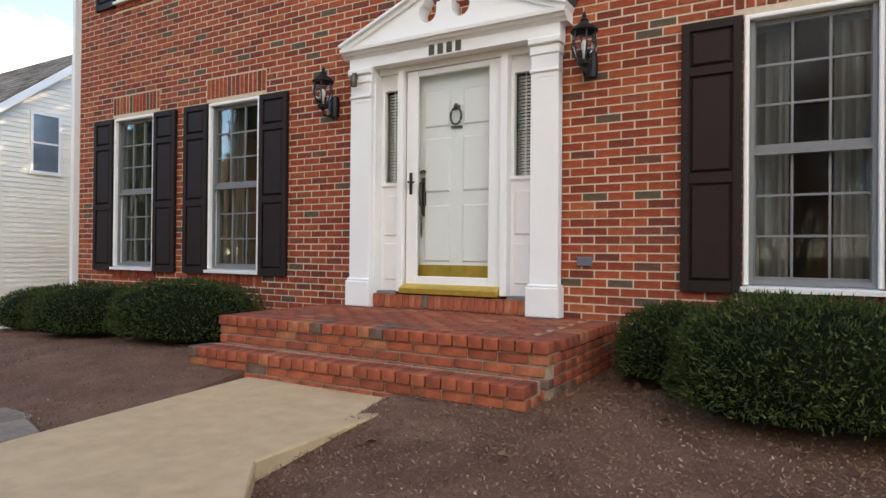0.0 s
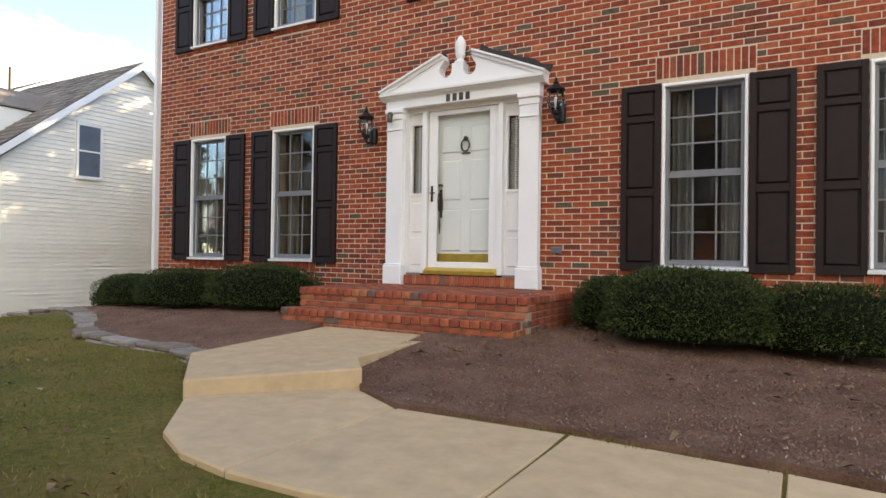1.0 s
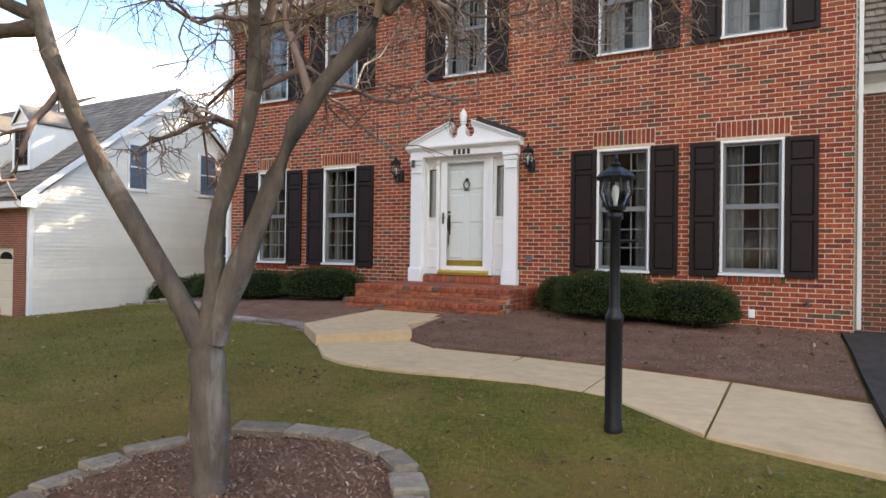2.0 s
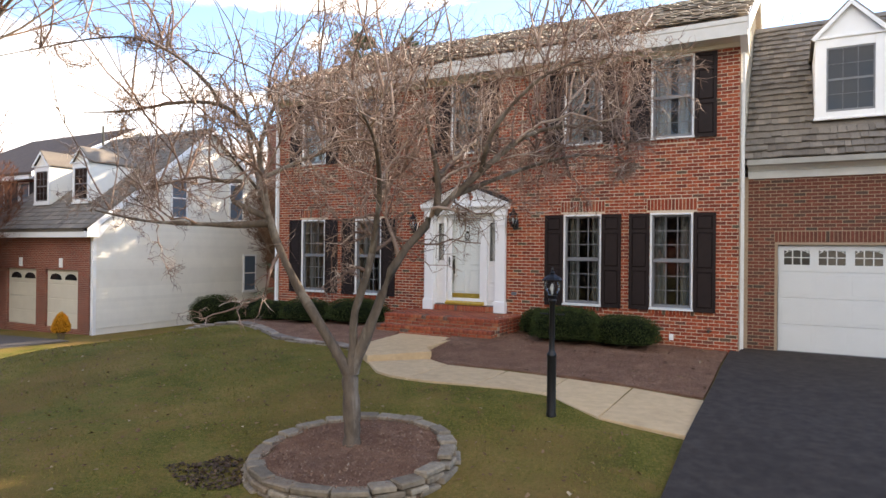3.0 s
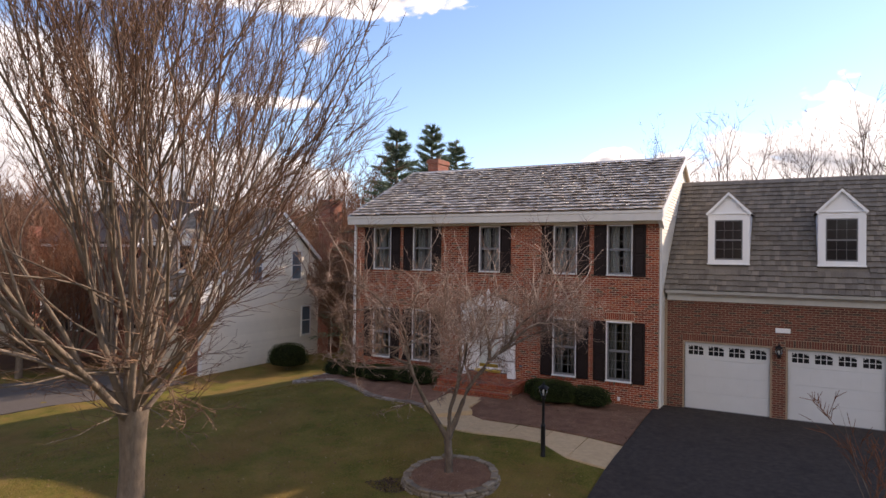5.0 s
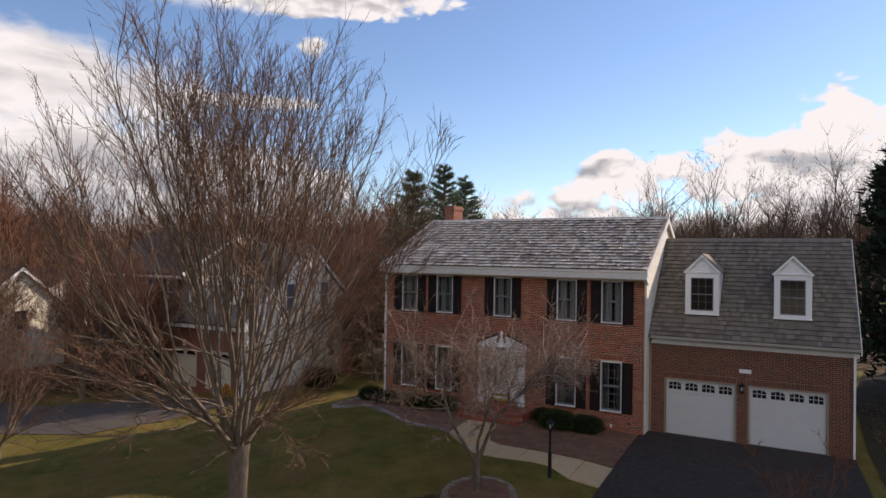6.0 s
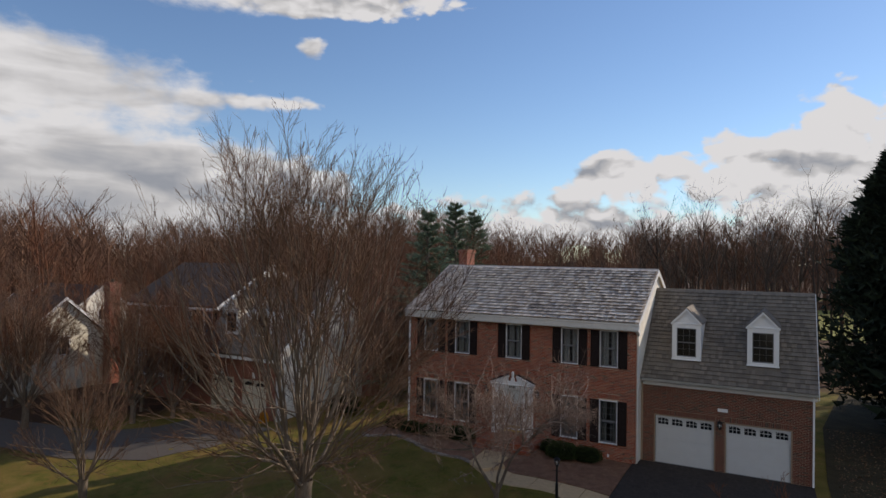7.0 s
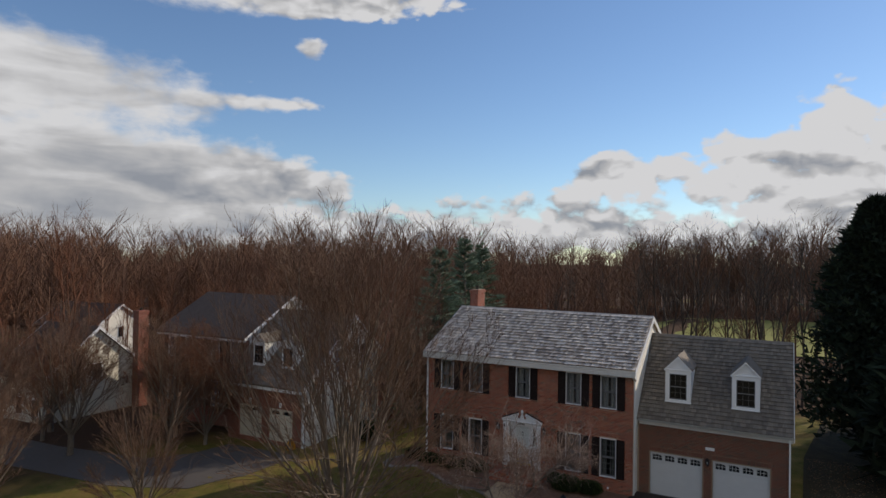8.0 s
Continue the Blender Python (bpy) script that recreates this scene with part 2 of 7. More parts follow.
BRICK = piece_material("brick", [(0.0, (0.105, 0.078, 0.050)), (0.035, (0.120, 0.072, 0.047)), (0.05, (0.150, 0.038, 0.025)), (0.2, (0.225, 0.046, 0.024)), (0.4, (0.310, 0.062, 0.028)), (0.6, (0.360, 0.080, 0.034)), (0.78, (0.255, 0.047, 0.023)), (0.9, (0.40, 0.115, 0.048)), (0.97, (0.200, 0.052, 0.032)), (1.0, (0.150, 0.062, 0.042))], mottle=0.42, scale=15.0)
STEP_BRICK = piece_material("step_brick", [(0.0, (0.13, 0.085, 0.065)), (0.08, (0.14, 0.085, 0.065)), (0.12, (0.22, 0.058, 0.034)), (0.5, (0.29, 0.072, 0.037)), (0.8, (0.33, 0.088, 0.043)), (1.0, (0.34, 0.13, 0.066))], mottle=0.6, scale=7.0)
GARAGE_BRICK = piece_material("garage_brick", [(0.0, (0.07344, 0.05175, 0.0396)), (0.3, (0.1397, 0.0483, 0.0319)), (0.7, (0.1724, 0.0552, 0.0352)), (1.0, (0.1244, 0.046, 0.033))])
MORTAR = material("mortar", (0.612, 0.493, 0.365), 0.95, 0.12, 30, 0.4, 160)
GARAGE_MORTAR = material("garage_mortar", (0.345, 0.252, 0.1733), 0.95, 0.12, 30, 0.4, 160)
STEP_MORTAR = material("step_mortar", (0.40, 0.30, 0.21), 0.95, 0.15, 30, 0.4, 160, stain=0.4)
FAR_BRICK = course_material("far_brick", (0.27, 0.075, 0.045), (0.42, 0.32, 0.25))
WHITE = material("white_paint", (0.83, 0.83, 0.82), 0.42, 0.02, 3.0, 0.05, 60, stain=0.08, stain_color=(0.5, 0.5, 0.48))
GUTTER = material("dull_gutter", (0.42, 0.41, 0.38), 0.6, 0.08, 4.0, 0.06, 50, stain=0.3, stain_color=(0.30, 0.28, 0.25))
TRIM = material("weathered_trim", (0.70, 0.68, 0.63), 0.55, 0.05, 4.0, 0.06, 50, stain=0.22, stain_color=(0.38, 0.36, 0.33))
SASH = material("grey_sash", (0.17, 0.175, 0.185), 0.5, 0.04, 10)
SHUTTER = material("shutter_brown", (0.021, 0.0132, 0.012), 0.6, 0.15, 6.0, 0.06, 90, spec=0.2, stain=0.2, stain_color=(0.035, 0.03, 0.027))
DOOR_WHITE = material("door_enamel", (0.76, 0.78, 0.76), 0.32, 0.015, 2.0)
BRASS = material("brass", (0.70, 0.48, 0.10), 0.34, 0.12, 14, metal=0.85, stain=0.35, stain_color=(0.55, 0.38, 0.08))
IRON = material("black_iron", (0.014, 0.014, 0.016), 0.42, 0.2, 20, 0.05, 80, metal=0.4)
FLASHING = material("dark_flashing", (0.030, 0.022, 0.019), 0.8, 0.3, 25, 0.3, 60)
DARK_METAL = material("dark_bronze", (0.09, 0.08, 0.06), 0.4, 0.2, 20, metal=0.7)
GLASS = glass_material("window_glass", ior=1.26)
STORM_GLASS = glass_material("storm_glass", (0.97, 0.98, 0.98), 1.16)
GLASS_DARK = material("dark_door_glass", (0.012, 0.013, 0.015), 0.08, 0.1, 3, spec=0.4)
# the blue-grey base paints the sky's reflection into the panes
SKY_GLASS = material("sky_tinted_glass", (0.12, 0.155, 0.20), 0.1, 0.1, 2, spec=0.8)
GREY_BOX = material("grey_metal", (0.13, 0.15, 0.18), 0.5, 0.08, 10, metal=0.3)
LAMP_GLASS = glass_material("lantern_glass", (0.85, 0.87, 0.88))
FROST = material("bulb_white", (0.75, 0.74, 0.70), 0.4, 0.02, 3)
ROOM = material("room_wall", (0.112, 0.1085, 0.1087), 0.9, 0.05, 2)
CURTAIN = material("curtain", (0.15, 0.1475, 0.14), 0.9, 0.08, 12, stretch=(3, 3, 0.25))
SHEER = material("sheer_curtain", (0.34, 0.335, 0.33), 0.9, 0.08, 12, stretch=(6, 6, 0.5))
BLIND = material("blind_slat", (0.72, 0.70, 0.66), 0.5, 0.03, 6)
# weathered cedar, its tones raised above real cedar to carry grazing sun
SHAKE = piece_material("sun_lifted_shake", [(0.0, (0.2576, 0.2016, 0.1512)), (0.2, (0.4256, 0.3472, 0.2688)), (0.5, (0.5824, 0.4984, 0.4054)), (0.85, (0.7392, 0.6608, 0.56)), (1.0, (0.3136, 0.2408, 0.1792))], 0.38, 0.30, 50, 0.3, 14, streak=(6.72, 1.12, 1.12), spec=0.7)
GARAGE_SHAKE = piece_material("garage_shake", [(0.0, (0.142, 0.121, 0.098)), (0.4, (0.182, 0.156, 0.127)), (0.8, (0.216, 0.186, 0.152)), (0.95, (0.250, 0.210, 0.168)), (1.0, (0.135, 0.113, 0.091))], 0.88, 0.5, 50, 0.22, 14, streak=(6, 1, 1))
FAR_ROOF = piece_material("far_roof", [(0.0, (0.070, 0.050, 0.040)), (0.5, (0.100, 0.072, 0.057)), (1.0, (0.135, 0.100, 0.080))], 0.9, 0.5, 50, 0.3, 6, streak=(6, 1, 1))
SIDING = material("white_siding", (0.82, 0.785, 0.70), 0.55, 0.03, 2.5, 0.05, 60, stain=0.12, stain_color=(0.55, 0.52, 0.46), vary=0.05)
CREAM = material("cream_siding", (0.66, 0.60, 0.48), 0.6, 0.04, 2.5, stain=0.1, stain_color=(0.5, 0.45, 0.36), vary=0.05)
GARAGE_DOOR = material("garage_door_white", (0.60, 0.61, 0.60), 0.45, 0.02, 3.0, stain=0.08, stain_color=(0.55, 0.55, 0.53))
CONCRETE = material("walk_concrete", (0.5712, 0.4074, 0.2371), 0.9, 0.09, 7.0, 0.25, 140, spec=0.15, stain=0.45, stain_color=(0.408, 0.2861, 0.1646), vary=0.06)
ASPHALT = material("asphalt", (0.053, 0.043, 0.037), 0.92, 0.25, 7.0, 0.5, 220, stain=0.8, stain_color=(0.032, 0.026, 0.023), spec=0.2)
ROAD = material("road_asphalt", (0.12, 0.1024, 0.0896), 0.95, 0.12, 20.0, 0.4, 120, stain=0.3, stain_color=(0.072, 0.0616, 0.0544), spec=0.2)
SLATE = piece_material("flat_edging_stone", [(0.0, (0.192, 0.1501, 0.114)), (0.4, (0.272, 0.2251, 0.1786)), (0.75, (0.344, 0.2923, 0.2394)), (1.0, (0.224, 0.1659, 0.1178))], 0.9, 0.6, 30, 0.3, 12)
STONE = piece_material("edging_stone", [(0.0, (0.1596, 0.1271, 0.0912)), (0.4, (0.2268, 0.1845, 0.1353)), (0.75, (0.2856, 0.2378, 0.1763)), (1.0, (0.1848, 0.1353, 0.0912))], 0.9, 0.6, 30, 0.3, 12)
LAWN = ground_material("lawn", [(0.38, (0.0672, 0.07091, 0.01063)), (0.46, (0.12, 0.1138, 0.02007)), (0.54, (0.1776, 0.1418, 0.03306)), (0.64, (0.2784, 0.1814, 0.06258))], 0.9, 26.0, 0.9, patches=(0.2256, 0.1278, 0.04428), litter=(0.072, 0.0371, 0.01889))
GRASS = piece_material("grass_blade", [(0.0, (0.09564, 0.1028, 0.01648)), (0.4, (0.1575, 0.1517, 0.02747)), (0.8, (0.225, 0.1859, 0.0412)), (1.0, (0.3376, 0.23, 0.07211))], 0.8, 0.0)
MULCH = ground_material("mulch", [(0.30, (0.1458, 0.07416, 0.04743)), (0.5, (0.2646, 0.1442, 0.09486)), (0.68, (0.4104, 0.242, 0.1646))], 3.0, 70.0, 1.0)
CHIP = piece_material("mulch_chip", [(0.0, (0.1526, 0.08029, 0.04967)), (0.5, (0.2493, 0.1371, 0.08849)), (0.9, (0.3358, 0.2007, 0.1309)), (0.99, (0.4274, 0.3231, 0.2348)), (1.0, (0.6106, 0.519, 0.4154))], 0.9, 0.2)
# leaf litter with the conifers' shade mixed into its colour
SHADED_LEAF_BED = ground_material("shaded_leaf_bed", [(0.30, (0.030, 0.024, 0.014)), (0.5, (0.055, 0.043, 0.024)), (0.68, (0.085, 0.07, 0.035))], 1.2, 20.0, 0.9)
DARK_LEAF = piece_material("wet_leaf", [(0.0, (0.045, 0.026, 0.016)), (0.6, (0.085, 0.050, 0.030)), (1.0, (0.17, 0.105, 0.062))], 0.8, 0.1)
LITTER = piece_material("dead_leaf", [(0.0, (0.10, 0.05, 0.026)), (0.6, (0.19, 0.105, 0.052)), (0.92, (0.27, 0.17, 0.09)), (1.0, (0.42, 0.33, 0.22))], 0.85, 0.1)
YEW = piece_material("yew_leaf", [(0.0, (0.01699, 0.0262, 0.008496)), (0.5, (0.03398, 0.05065, 0.01359)), (0.85, (0.05947, 0.08295, 0.02294)), (1.0, (0.0977, 0.1222, 0.03568))], 0.75, 0.0, mottle=0.1, spec=0.15)
# shade inside the shrubs, put into a near-black colour
YEW_SHADE_CORE = material("yew_inner_shade", (0.008, 0.011, 0.005), 0.95, 0.3, 20, spec=0.05)
# grey bark; the pale stain paints in sunlit streaks
BARK = material("grey_bark", (0.135, 0.102, 0.076), 0.92, 0.3, 14, 0.8, 45, stain=0.75, stain_color=(0.56, 0.50, 0.42), stretch=(1, 1, 0.35))
# brown twigs; the palest stop stands for sunlit highlights
TWIG = piece_material("brown_twig", [(0.0, (0.1444, 0.0902, 0.06698)), (0.55, (0.2588, 0.1728, 0.1339)), (0.88, (0.3973, 0.2981, 0.2362)), (1.0, (0.6742, 0.5763, 0.4929))], 0.85, 0.0)
# tan bark; its pale stain stands for limbs caught by the sun
BIG_BARK = material("sun_patched_bark", (0.1774, 0.134, 0.09662), 0.9, 0.25, 12, 0.6, 40, stain=0.4, stain_color=(0.4238, 0.3647, 0.2908), stretch=(0.9856, 0.9856, 0.345))
BIG_TWIG = piece_material("tan_twig", [(0.0, (0.09922, 0.05184, 0.03199)), (0.5, (0.1654, 0.09331, 0.05882)), (1.0, (0.2735, 0.1705, 0.1115))], 0.85, 0.0)
WOOD_TREE = piece_material("woods_bark", [(0.0, (0.050, 0.038, 0.031)), (0.5, (0.078, 0.058, 0.046)), (1.0, (0.125, 0.097, 0.078))], 0.95, 0.0, mottle=0.15, scale=2.0)
RED_WOOD = piece_material("reddish_twig", [(0.0, (0.1075, 0.04423, 0.02368)), (0.5, (0.1824, 0.07626, 0.04096)), (1.0, (0.2664, 0.1205, 0.0672))], 0.95, 0.0, mottle=0.15, scale=2.0)
FAR_WOOD = piece_material("far_woods", [(0.0, (0.1103, 0.05952, 0.03772)), (0.5, (0.1806, 0.09579, 0.06068)), (1.0, (0.2572, 0.1432, 0.0902))], 0.95, 0.0, mottle=0.15, scale=2.0)
MEADOW = ground_material("meadow", [(0.30, (0.16, 0.17, 0.045)), (0.5, (0.24, 0.24, 0.07)), (0.7, (0.32, 0.29, 0.10))], 0.12, 3.0, 0.4)
SPRUCE = piece_material("spruce_needles", [(0.0, (0.1063, 0.125, 0.0792)), (0.5, (0.15, 0.2188, 0.15)), (1.0, (0.25, 0.325, 0.222))], 0.8, 0.0, mottle=0.1)
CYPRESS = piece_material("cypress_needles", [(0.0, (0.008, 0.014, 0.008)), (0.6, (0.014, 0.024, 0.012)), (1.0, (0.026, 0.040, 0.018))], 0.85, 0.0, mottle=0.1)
GOLD_SHRUB = piece_material("golden_needles", [(0.0, (0.50, 0.21, 0.012)), (0.5, (0.74, 0.33, 0.02)), (1.0, (0.85, 0.46, 0.05))], 0.8, 0.0, mottle=0.1)

# ---------------------------------------------------------------- mesh tools


class Shape:
    """Collects vertices and faces of one mesh."""

    def __init__(self):
        self.v, self.f, self.smooth = [], [], False

    def add(self, verts, faces):
        k = len(self.v)
        self.v += [tuple(p) for p in verts]
        self.f += [tuple(i + k for i in face) for face in faces]
        return self

    def box(self, x0, x1, y0, y1, z0, z1):
        v = [(x, y, z) for z in (z0, z1) for y in (y0, y1) for x in (x0, x1)]
        return self.add(v, [(0, 2, 3, 1), (4, 5, 7, 6), (0, 1, 5, 4), (2, 6, 7, 3), (0, 4, 6, 2), (1, 3, 7, 5)])

    def soft_box(self, x0, x1, y0, y1, z0, z1, c):
        """A box with chamfered edges on its front (-y) side."""
        v = [(x0, y1, z0), (x1, y1, z0), (x1, y1, z1), (x0, y1, z1), (x0, y0 + c, z0), (x1, y0 + c, z0), (x1, y0 + c, z1), (x0, y0 + c, z1), (x0 + c, y0, z0 + c), (x1 - c, y0, z0 + c), (x1 - c, y0, z1 - c), (x0 + c, y0, z1 - c)]
        f = [(0, 3, 2, 1), (8, 9, 10, 11)]
        for i in range(4):
            j = (i + 1) % 4
            f += [(i, j, 4 + j, 4 + i), (4 + i, 4 + j, 8 + j, 8 + i)]
        return self.add(v, f)

    def round_box(self, x0, x1, y0, y1, z0, z1, c):
        """A box with all twelve edges chamfered."""
        v, index = [], {}
        for i, (x, sx) in enumerate(((x0, 1), (x1, -1))):
            for j, (y, sy) in enumerate(((y0, 1), (y1, -1))):
                for k, (z, sz) in enumerate(((z0, 1), (z1, -1))):
                    for a in range(3):
                        index[i, j, k, a] = len(v)
                        v.append((x + (sx * c if a != 0 else 0), y + (sy * c if a != 1 else 0), z + (sz * c if a != 2 else 0)))
        n = index
        f = []
        for s in (0, 1):
            for a in range(3):
                ring = [(0, 0), (1, 0), (1, 1), (0, 1)]
                quad = []
                for p, q in ring:
                    key = [p, q]
                    key.insert(a, s)
                    quad.append(n[(*key, a)])
                f.append(tuple(quad if (s == 1) != (a == 1) else quad[::-1]))
        for a in range(3):
            b, d = [q for q in range(3) if q != a]
            for p in (0, 1):
                for q in (0, 1):
                    lo, hi = [0, 0, 0], [0, 0, 0]
                    lo[a], hi[a], lo[b], hi[b], lo[d], hi[d] = 0, 1, p, p, q, q
                    f.append((n[(*lo, b)], n[(*hi, b)], n[(*hi, d)], n[(*lo, d)]))
        for i in (0, 1):
            for j in (0, 1):
                for k in (0, 1):
                    f.append((n[i, j, k, 0], n[i, j, k, 1], n[i, j, k, 2]))
        return self.add(v, f)

    def prism(self, points, axis, a, b):
        """A flat outline carried along an axis from a to b."""
        n = len(points)

        def at(p, s):
            q = list(p)
            q.insert("xyz".index(axis), s)
            return q

        v = [at(p, a) for p in points] + [at(p, b) for p in points]
        return self.add(v, [tuple(range(n)), tuple(range(2 * n - 1, n - 1, -1))] + [(i, n + i, n + (i + 1) % n, (i + 1) % n) for i in range(n)])

    def lathe(self, profile, sides, x=0.0, y=0.0, z=0.0, turn=0.0):
        """Radius and height pairs, turned round the upright through x, y."""
        v, f = [], []
        for r, h in profile:
            for i in range(sides):
                a = turn + 2 * math.pi * i / sides
                v.append((x + r * math.cos(a), y + r * math.sin(a), z + h))
        for k in range(len(profile) - 1):
            for i in range(sides):
                j = (i + 1) % sides
                f.append((k * sides + i, k * sides + j, (k + 1) * sides + j, (k + 1) * sides + i))
        f.append(tuple(range(sides - 1, -1, -1)))
        f.append(tuple((len(profile) - 1) * sides + i for i in range(sides)))
        return self.add(v, f)

    def tube(self, points, radii, sides=8):
        pts = np.array([points], float)
        rad = np.array([radii if hasattr(radii, "__len__") else [radii] * len(points)], float)
        v, f = tubes(pts, rad, sides)
        k = len(points)
        return self.add(v.tolist(), f.tolist() + [tuple(range(sides)), tuple((k - 1) * sides + i for i in range(sides))])


def tubes(pts, rad, sides):
    """Tubes along many polylines at once: pts (n, k, 3), rad (n, k). Returns vertices and quads."""
    n, k, _ = pts.shape
    way = np.gradient(pts, axis=1)
    way /= np.linalg.norm(way, axis=2, keepdims=True) + 1e-9
    ref = np.where(np.abs(way[..., 2:3]) > 0.9, np.array([1.0, 0, 0]), np.array([0, 0, 1.0]))
    side = np.cross(way, ref)
    side /= np.linalg.norm(side, axis=2, keepdims=True) + 1e-9
    up = np.cross(side, way)
    a = 2 * np.pi * np.arange(sides) / sides
    ring = side[:, :, None] * np.cos(a)[:, None] + up[:, :, None] * np.sin(a)[:, None]
    v = (pts[:, :, None] + ring * rad[:, :, None, None]).reshape(-1, 3)
    base = (np.arange(n)[:, None, None] * k + np.arange(k - 1)[None, :, None]) * sides
    i = np.arange(sides)[None, None]
    j = (i + 1) % sides
    f = np.stack([base + i, base + j, base + sides + j, base + sides + i], -1).reshape(-1, 4)
    return v, f


def raw_mesh(name, v, f, smooth=False):
    """A mesh from arrays; f has 3 or 4 columns."""
    me = bpy.data.meshes.new(name)
    v, f = np.asarray(v, np.float32), np.asarray(f, np.int32)
    me.vertices.add(len(v))
    me.vertices.foreach_set("co", v.ravel())
    me.loops.add(f.size)
    me.loops.foreach_set("vertex_index", f.ravel())
    me.polygons.add(len(f))
    me.polygons.foreach_set("loop_start", np.arange(0, f.size, f.shape[1], dtype=np.int32))
    me.update(calc_edges=True)
    me.validate()
    if smooth:
        me.polygons.foreach_set("use_smooth", np.ones(len(me.polygons), bool))
    return me


def mesh_of(name, shape, mat, smooth=False):
    me = bpy.data.meshes.new(name)
    me.from_pydata(shape.v, [], shape.f)
    me.update()
    bm = bmesh.new()
    bm.from_mesh(me)
    bmesh.ops.recalc_face_normals(bm, faces=bm.faces)
    bm.to_mesh(me)
    bm.free()
    if smooth or shape.smooth:
        me.polygons.foreach_set("use_smooth", np.ones(len(me.polygons), bool))
    me.materials.append(mat)
    return me


def part(name, shape, mat, parent, label="", smooth=False, at=None):
    """One mesh under a thing or a part. shape: a Shape or a mesh that is shared."""
    me = shape if isinstance(shape, bpy.types.Mesh) else mesh_of(name, shape, mat, smooth)
    ob = new(name, me)
    ob.parent = parent
    if at is not None:
        ob.location = at
    return tagged(ob, label)


def thing(name, at, label, category, group="", kind=""):
    ob = new(name)
    ob.empty_display_size = 0.2
    ob.location = at
    return tagged(ob, label, category, group, kind)


def solid(name, shape, mat, label="", category="", kind="", smooth=False, at=(0, 0, 0)):
    """A top-level thing or piece of the setting made of one mesh."""
    me = shape if isinstance(shape, bpy.types.Mesh) else mesh_of(name, shape, mat, smooth)
    ob = new(name, me)
    ob.location = at
    return tagged(ob, label, category, "", kind)


# ---------------------------------------------------------------- ground


def smooth_step(x, a, b):
    t = min(1.0, max(0.0, (x - a) / (b - a)))
    return t * t * (3 - 2 * t)


def ground_z(x, y):
    """Height of the ground: it falls away from the house to the street and towards the neighbour."""
    z = -0.032 - 0.012 * min(2.0, max(0.0, -y - 3.0)) - 0.108 * min(2.6, max(0.0, -y - 5.6)) - 0.03 * min(10.0, max(0.0, -y - 8.2)) - 0.012 * max(0.0, min(60.0, y - 10))
    left = max(0.0, -x - 5.2)
    z -= 1.3 * smooth_step(left, 0.0, 8.0) + 0.03 * max(0.0, min(40.0, left - 10.5))
    z -= 0.10 * smooth_step(x, 12.8, 20.0)
    if y < 1.0 and -8.5 < x < 5.7:
        rise = 0.21 - 0.13 * smooth_step(abs(x), 1.5, 5.6) - 0.08 * smooth_step(-x, 5.6, 8.5)
        z += rise * smooth_step(y, -3.4, -1.3)
    return z


def sheet(name, outline, mat, lift, step=0.5, kind="structure", label="", category="", edge=0.0, rough=0.0):
    """A surface laid over the ground inside an outline, with an optional skirt that goes down by edge."""
    from mathutils.geometry import delaunay_2d_cdt

    rng = random.Random(len(outline) * 7 + 1)
    pts = []
    for (ax, ay), (bx, by) in zip(outline, outline[1:] + outline[:1]):
        m = max(1, int(math.hypot(bx - ax, by - ay) / step))
        pts += [(ax + (bx - ax) * i / m, ay + (by - ay) * i / m) for i in range(m)]
    rim = len(pts)
    xs, ys = [p[0] for p in outline], [p[1] for p in outline]
    x = min(xs) + step / 2
    while x < max(xs):
        y = min(ys) + step / 2
        while y < max(ys):
            pts.append((x + rng.uniform(-0.2, 0.2) * step, y + rng.uniform(-0.2, 0.2) * step))
            y += step
        x += step
    v2, _, faces, _, _, _ = delaunay_2d_cdt([Vector(p) for p in pts], [], [list(range(rim))], 1, 1e-5)
    s = Shape()
    s.v = [(p.x, p.y, ground_z(p.x, p.y) + lift + rng.uniform(-rough, rough)) for p in v2]
    s.f = [tuple(f) for f in faces]
    if edge:
        for i in range(rim):
            j = (i + 1) % rim
            a, b = s.v[i], s.v[j]
            s.add([a, b, (b[0], b[1], b[2] - edge), (a[0], a[1], a[2] - edge)], [(0, 1, 2, 3)])
    return solid(name, s, mat, label, category, kind, smooth=True)


def build_ground():
    def graded(lo, hi, fine_lo, fine_hi, fine):
        out, p, step = [], fine_lo, fine
        while p > lo:
            out.append(p)
            step *= 1.22
            p -= step
        out = [lo] + out[::-1]
        p = fine_lo + fine
        while p < fine_hi:
            out.append(p)
            p += fine
        step = fine
        while p < hi:
            out.append(p)
            step *= 1.22
            p += step
        return out + [hi]

    xs, ys = graded(-900, 900, -22, 14, 0.6), graded(-500, 1500, -20, 12, 0.6)
    s = Shape()
    s.v = [(x, y, ground_z(x, y) + 0.025 * noise.noise(Vector((x * 0.5, y * 0.5, 0)))) for y in ys for x in xs]
    w = len(xs)
    s.f = [(j * w + i, j * w + i + 1, (j + 1) * w + i + 1, (j + 1) * w + i) for j in range(len(ys) - 1) for i in range(w - 1)]
    solid("ground", s, LAWN, "olive green winter lawn with brown patches", "ground", "structure", smooth=True)


build_ground()

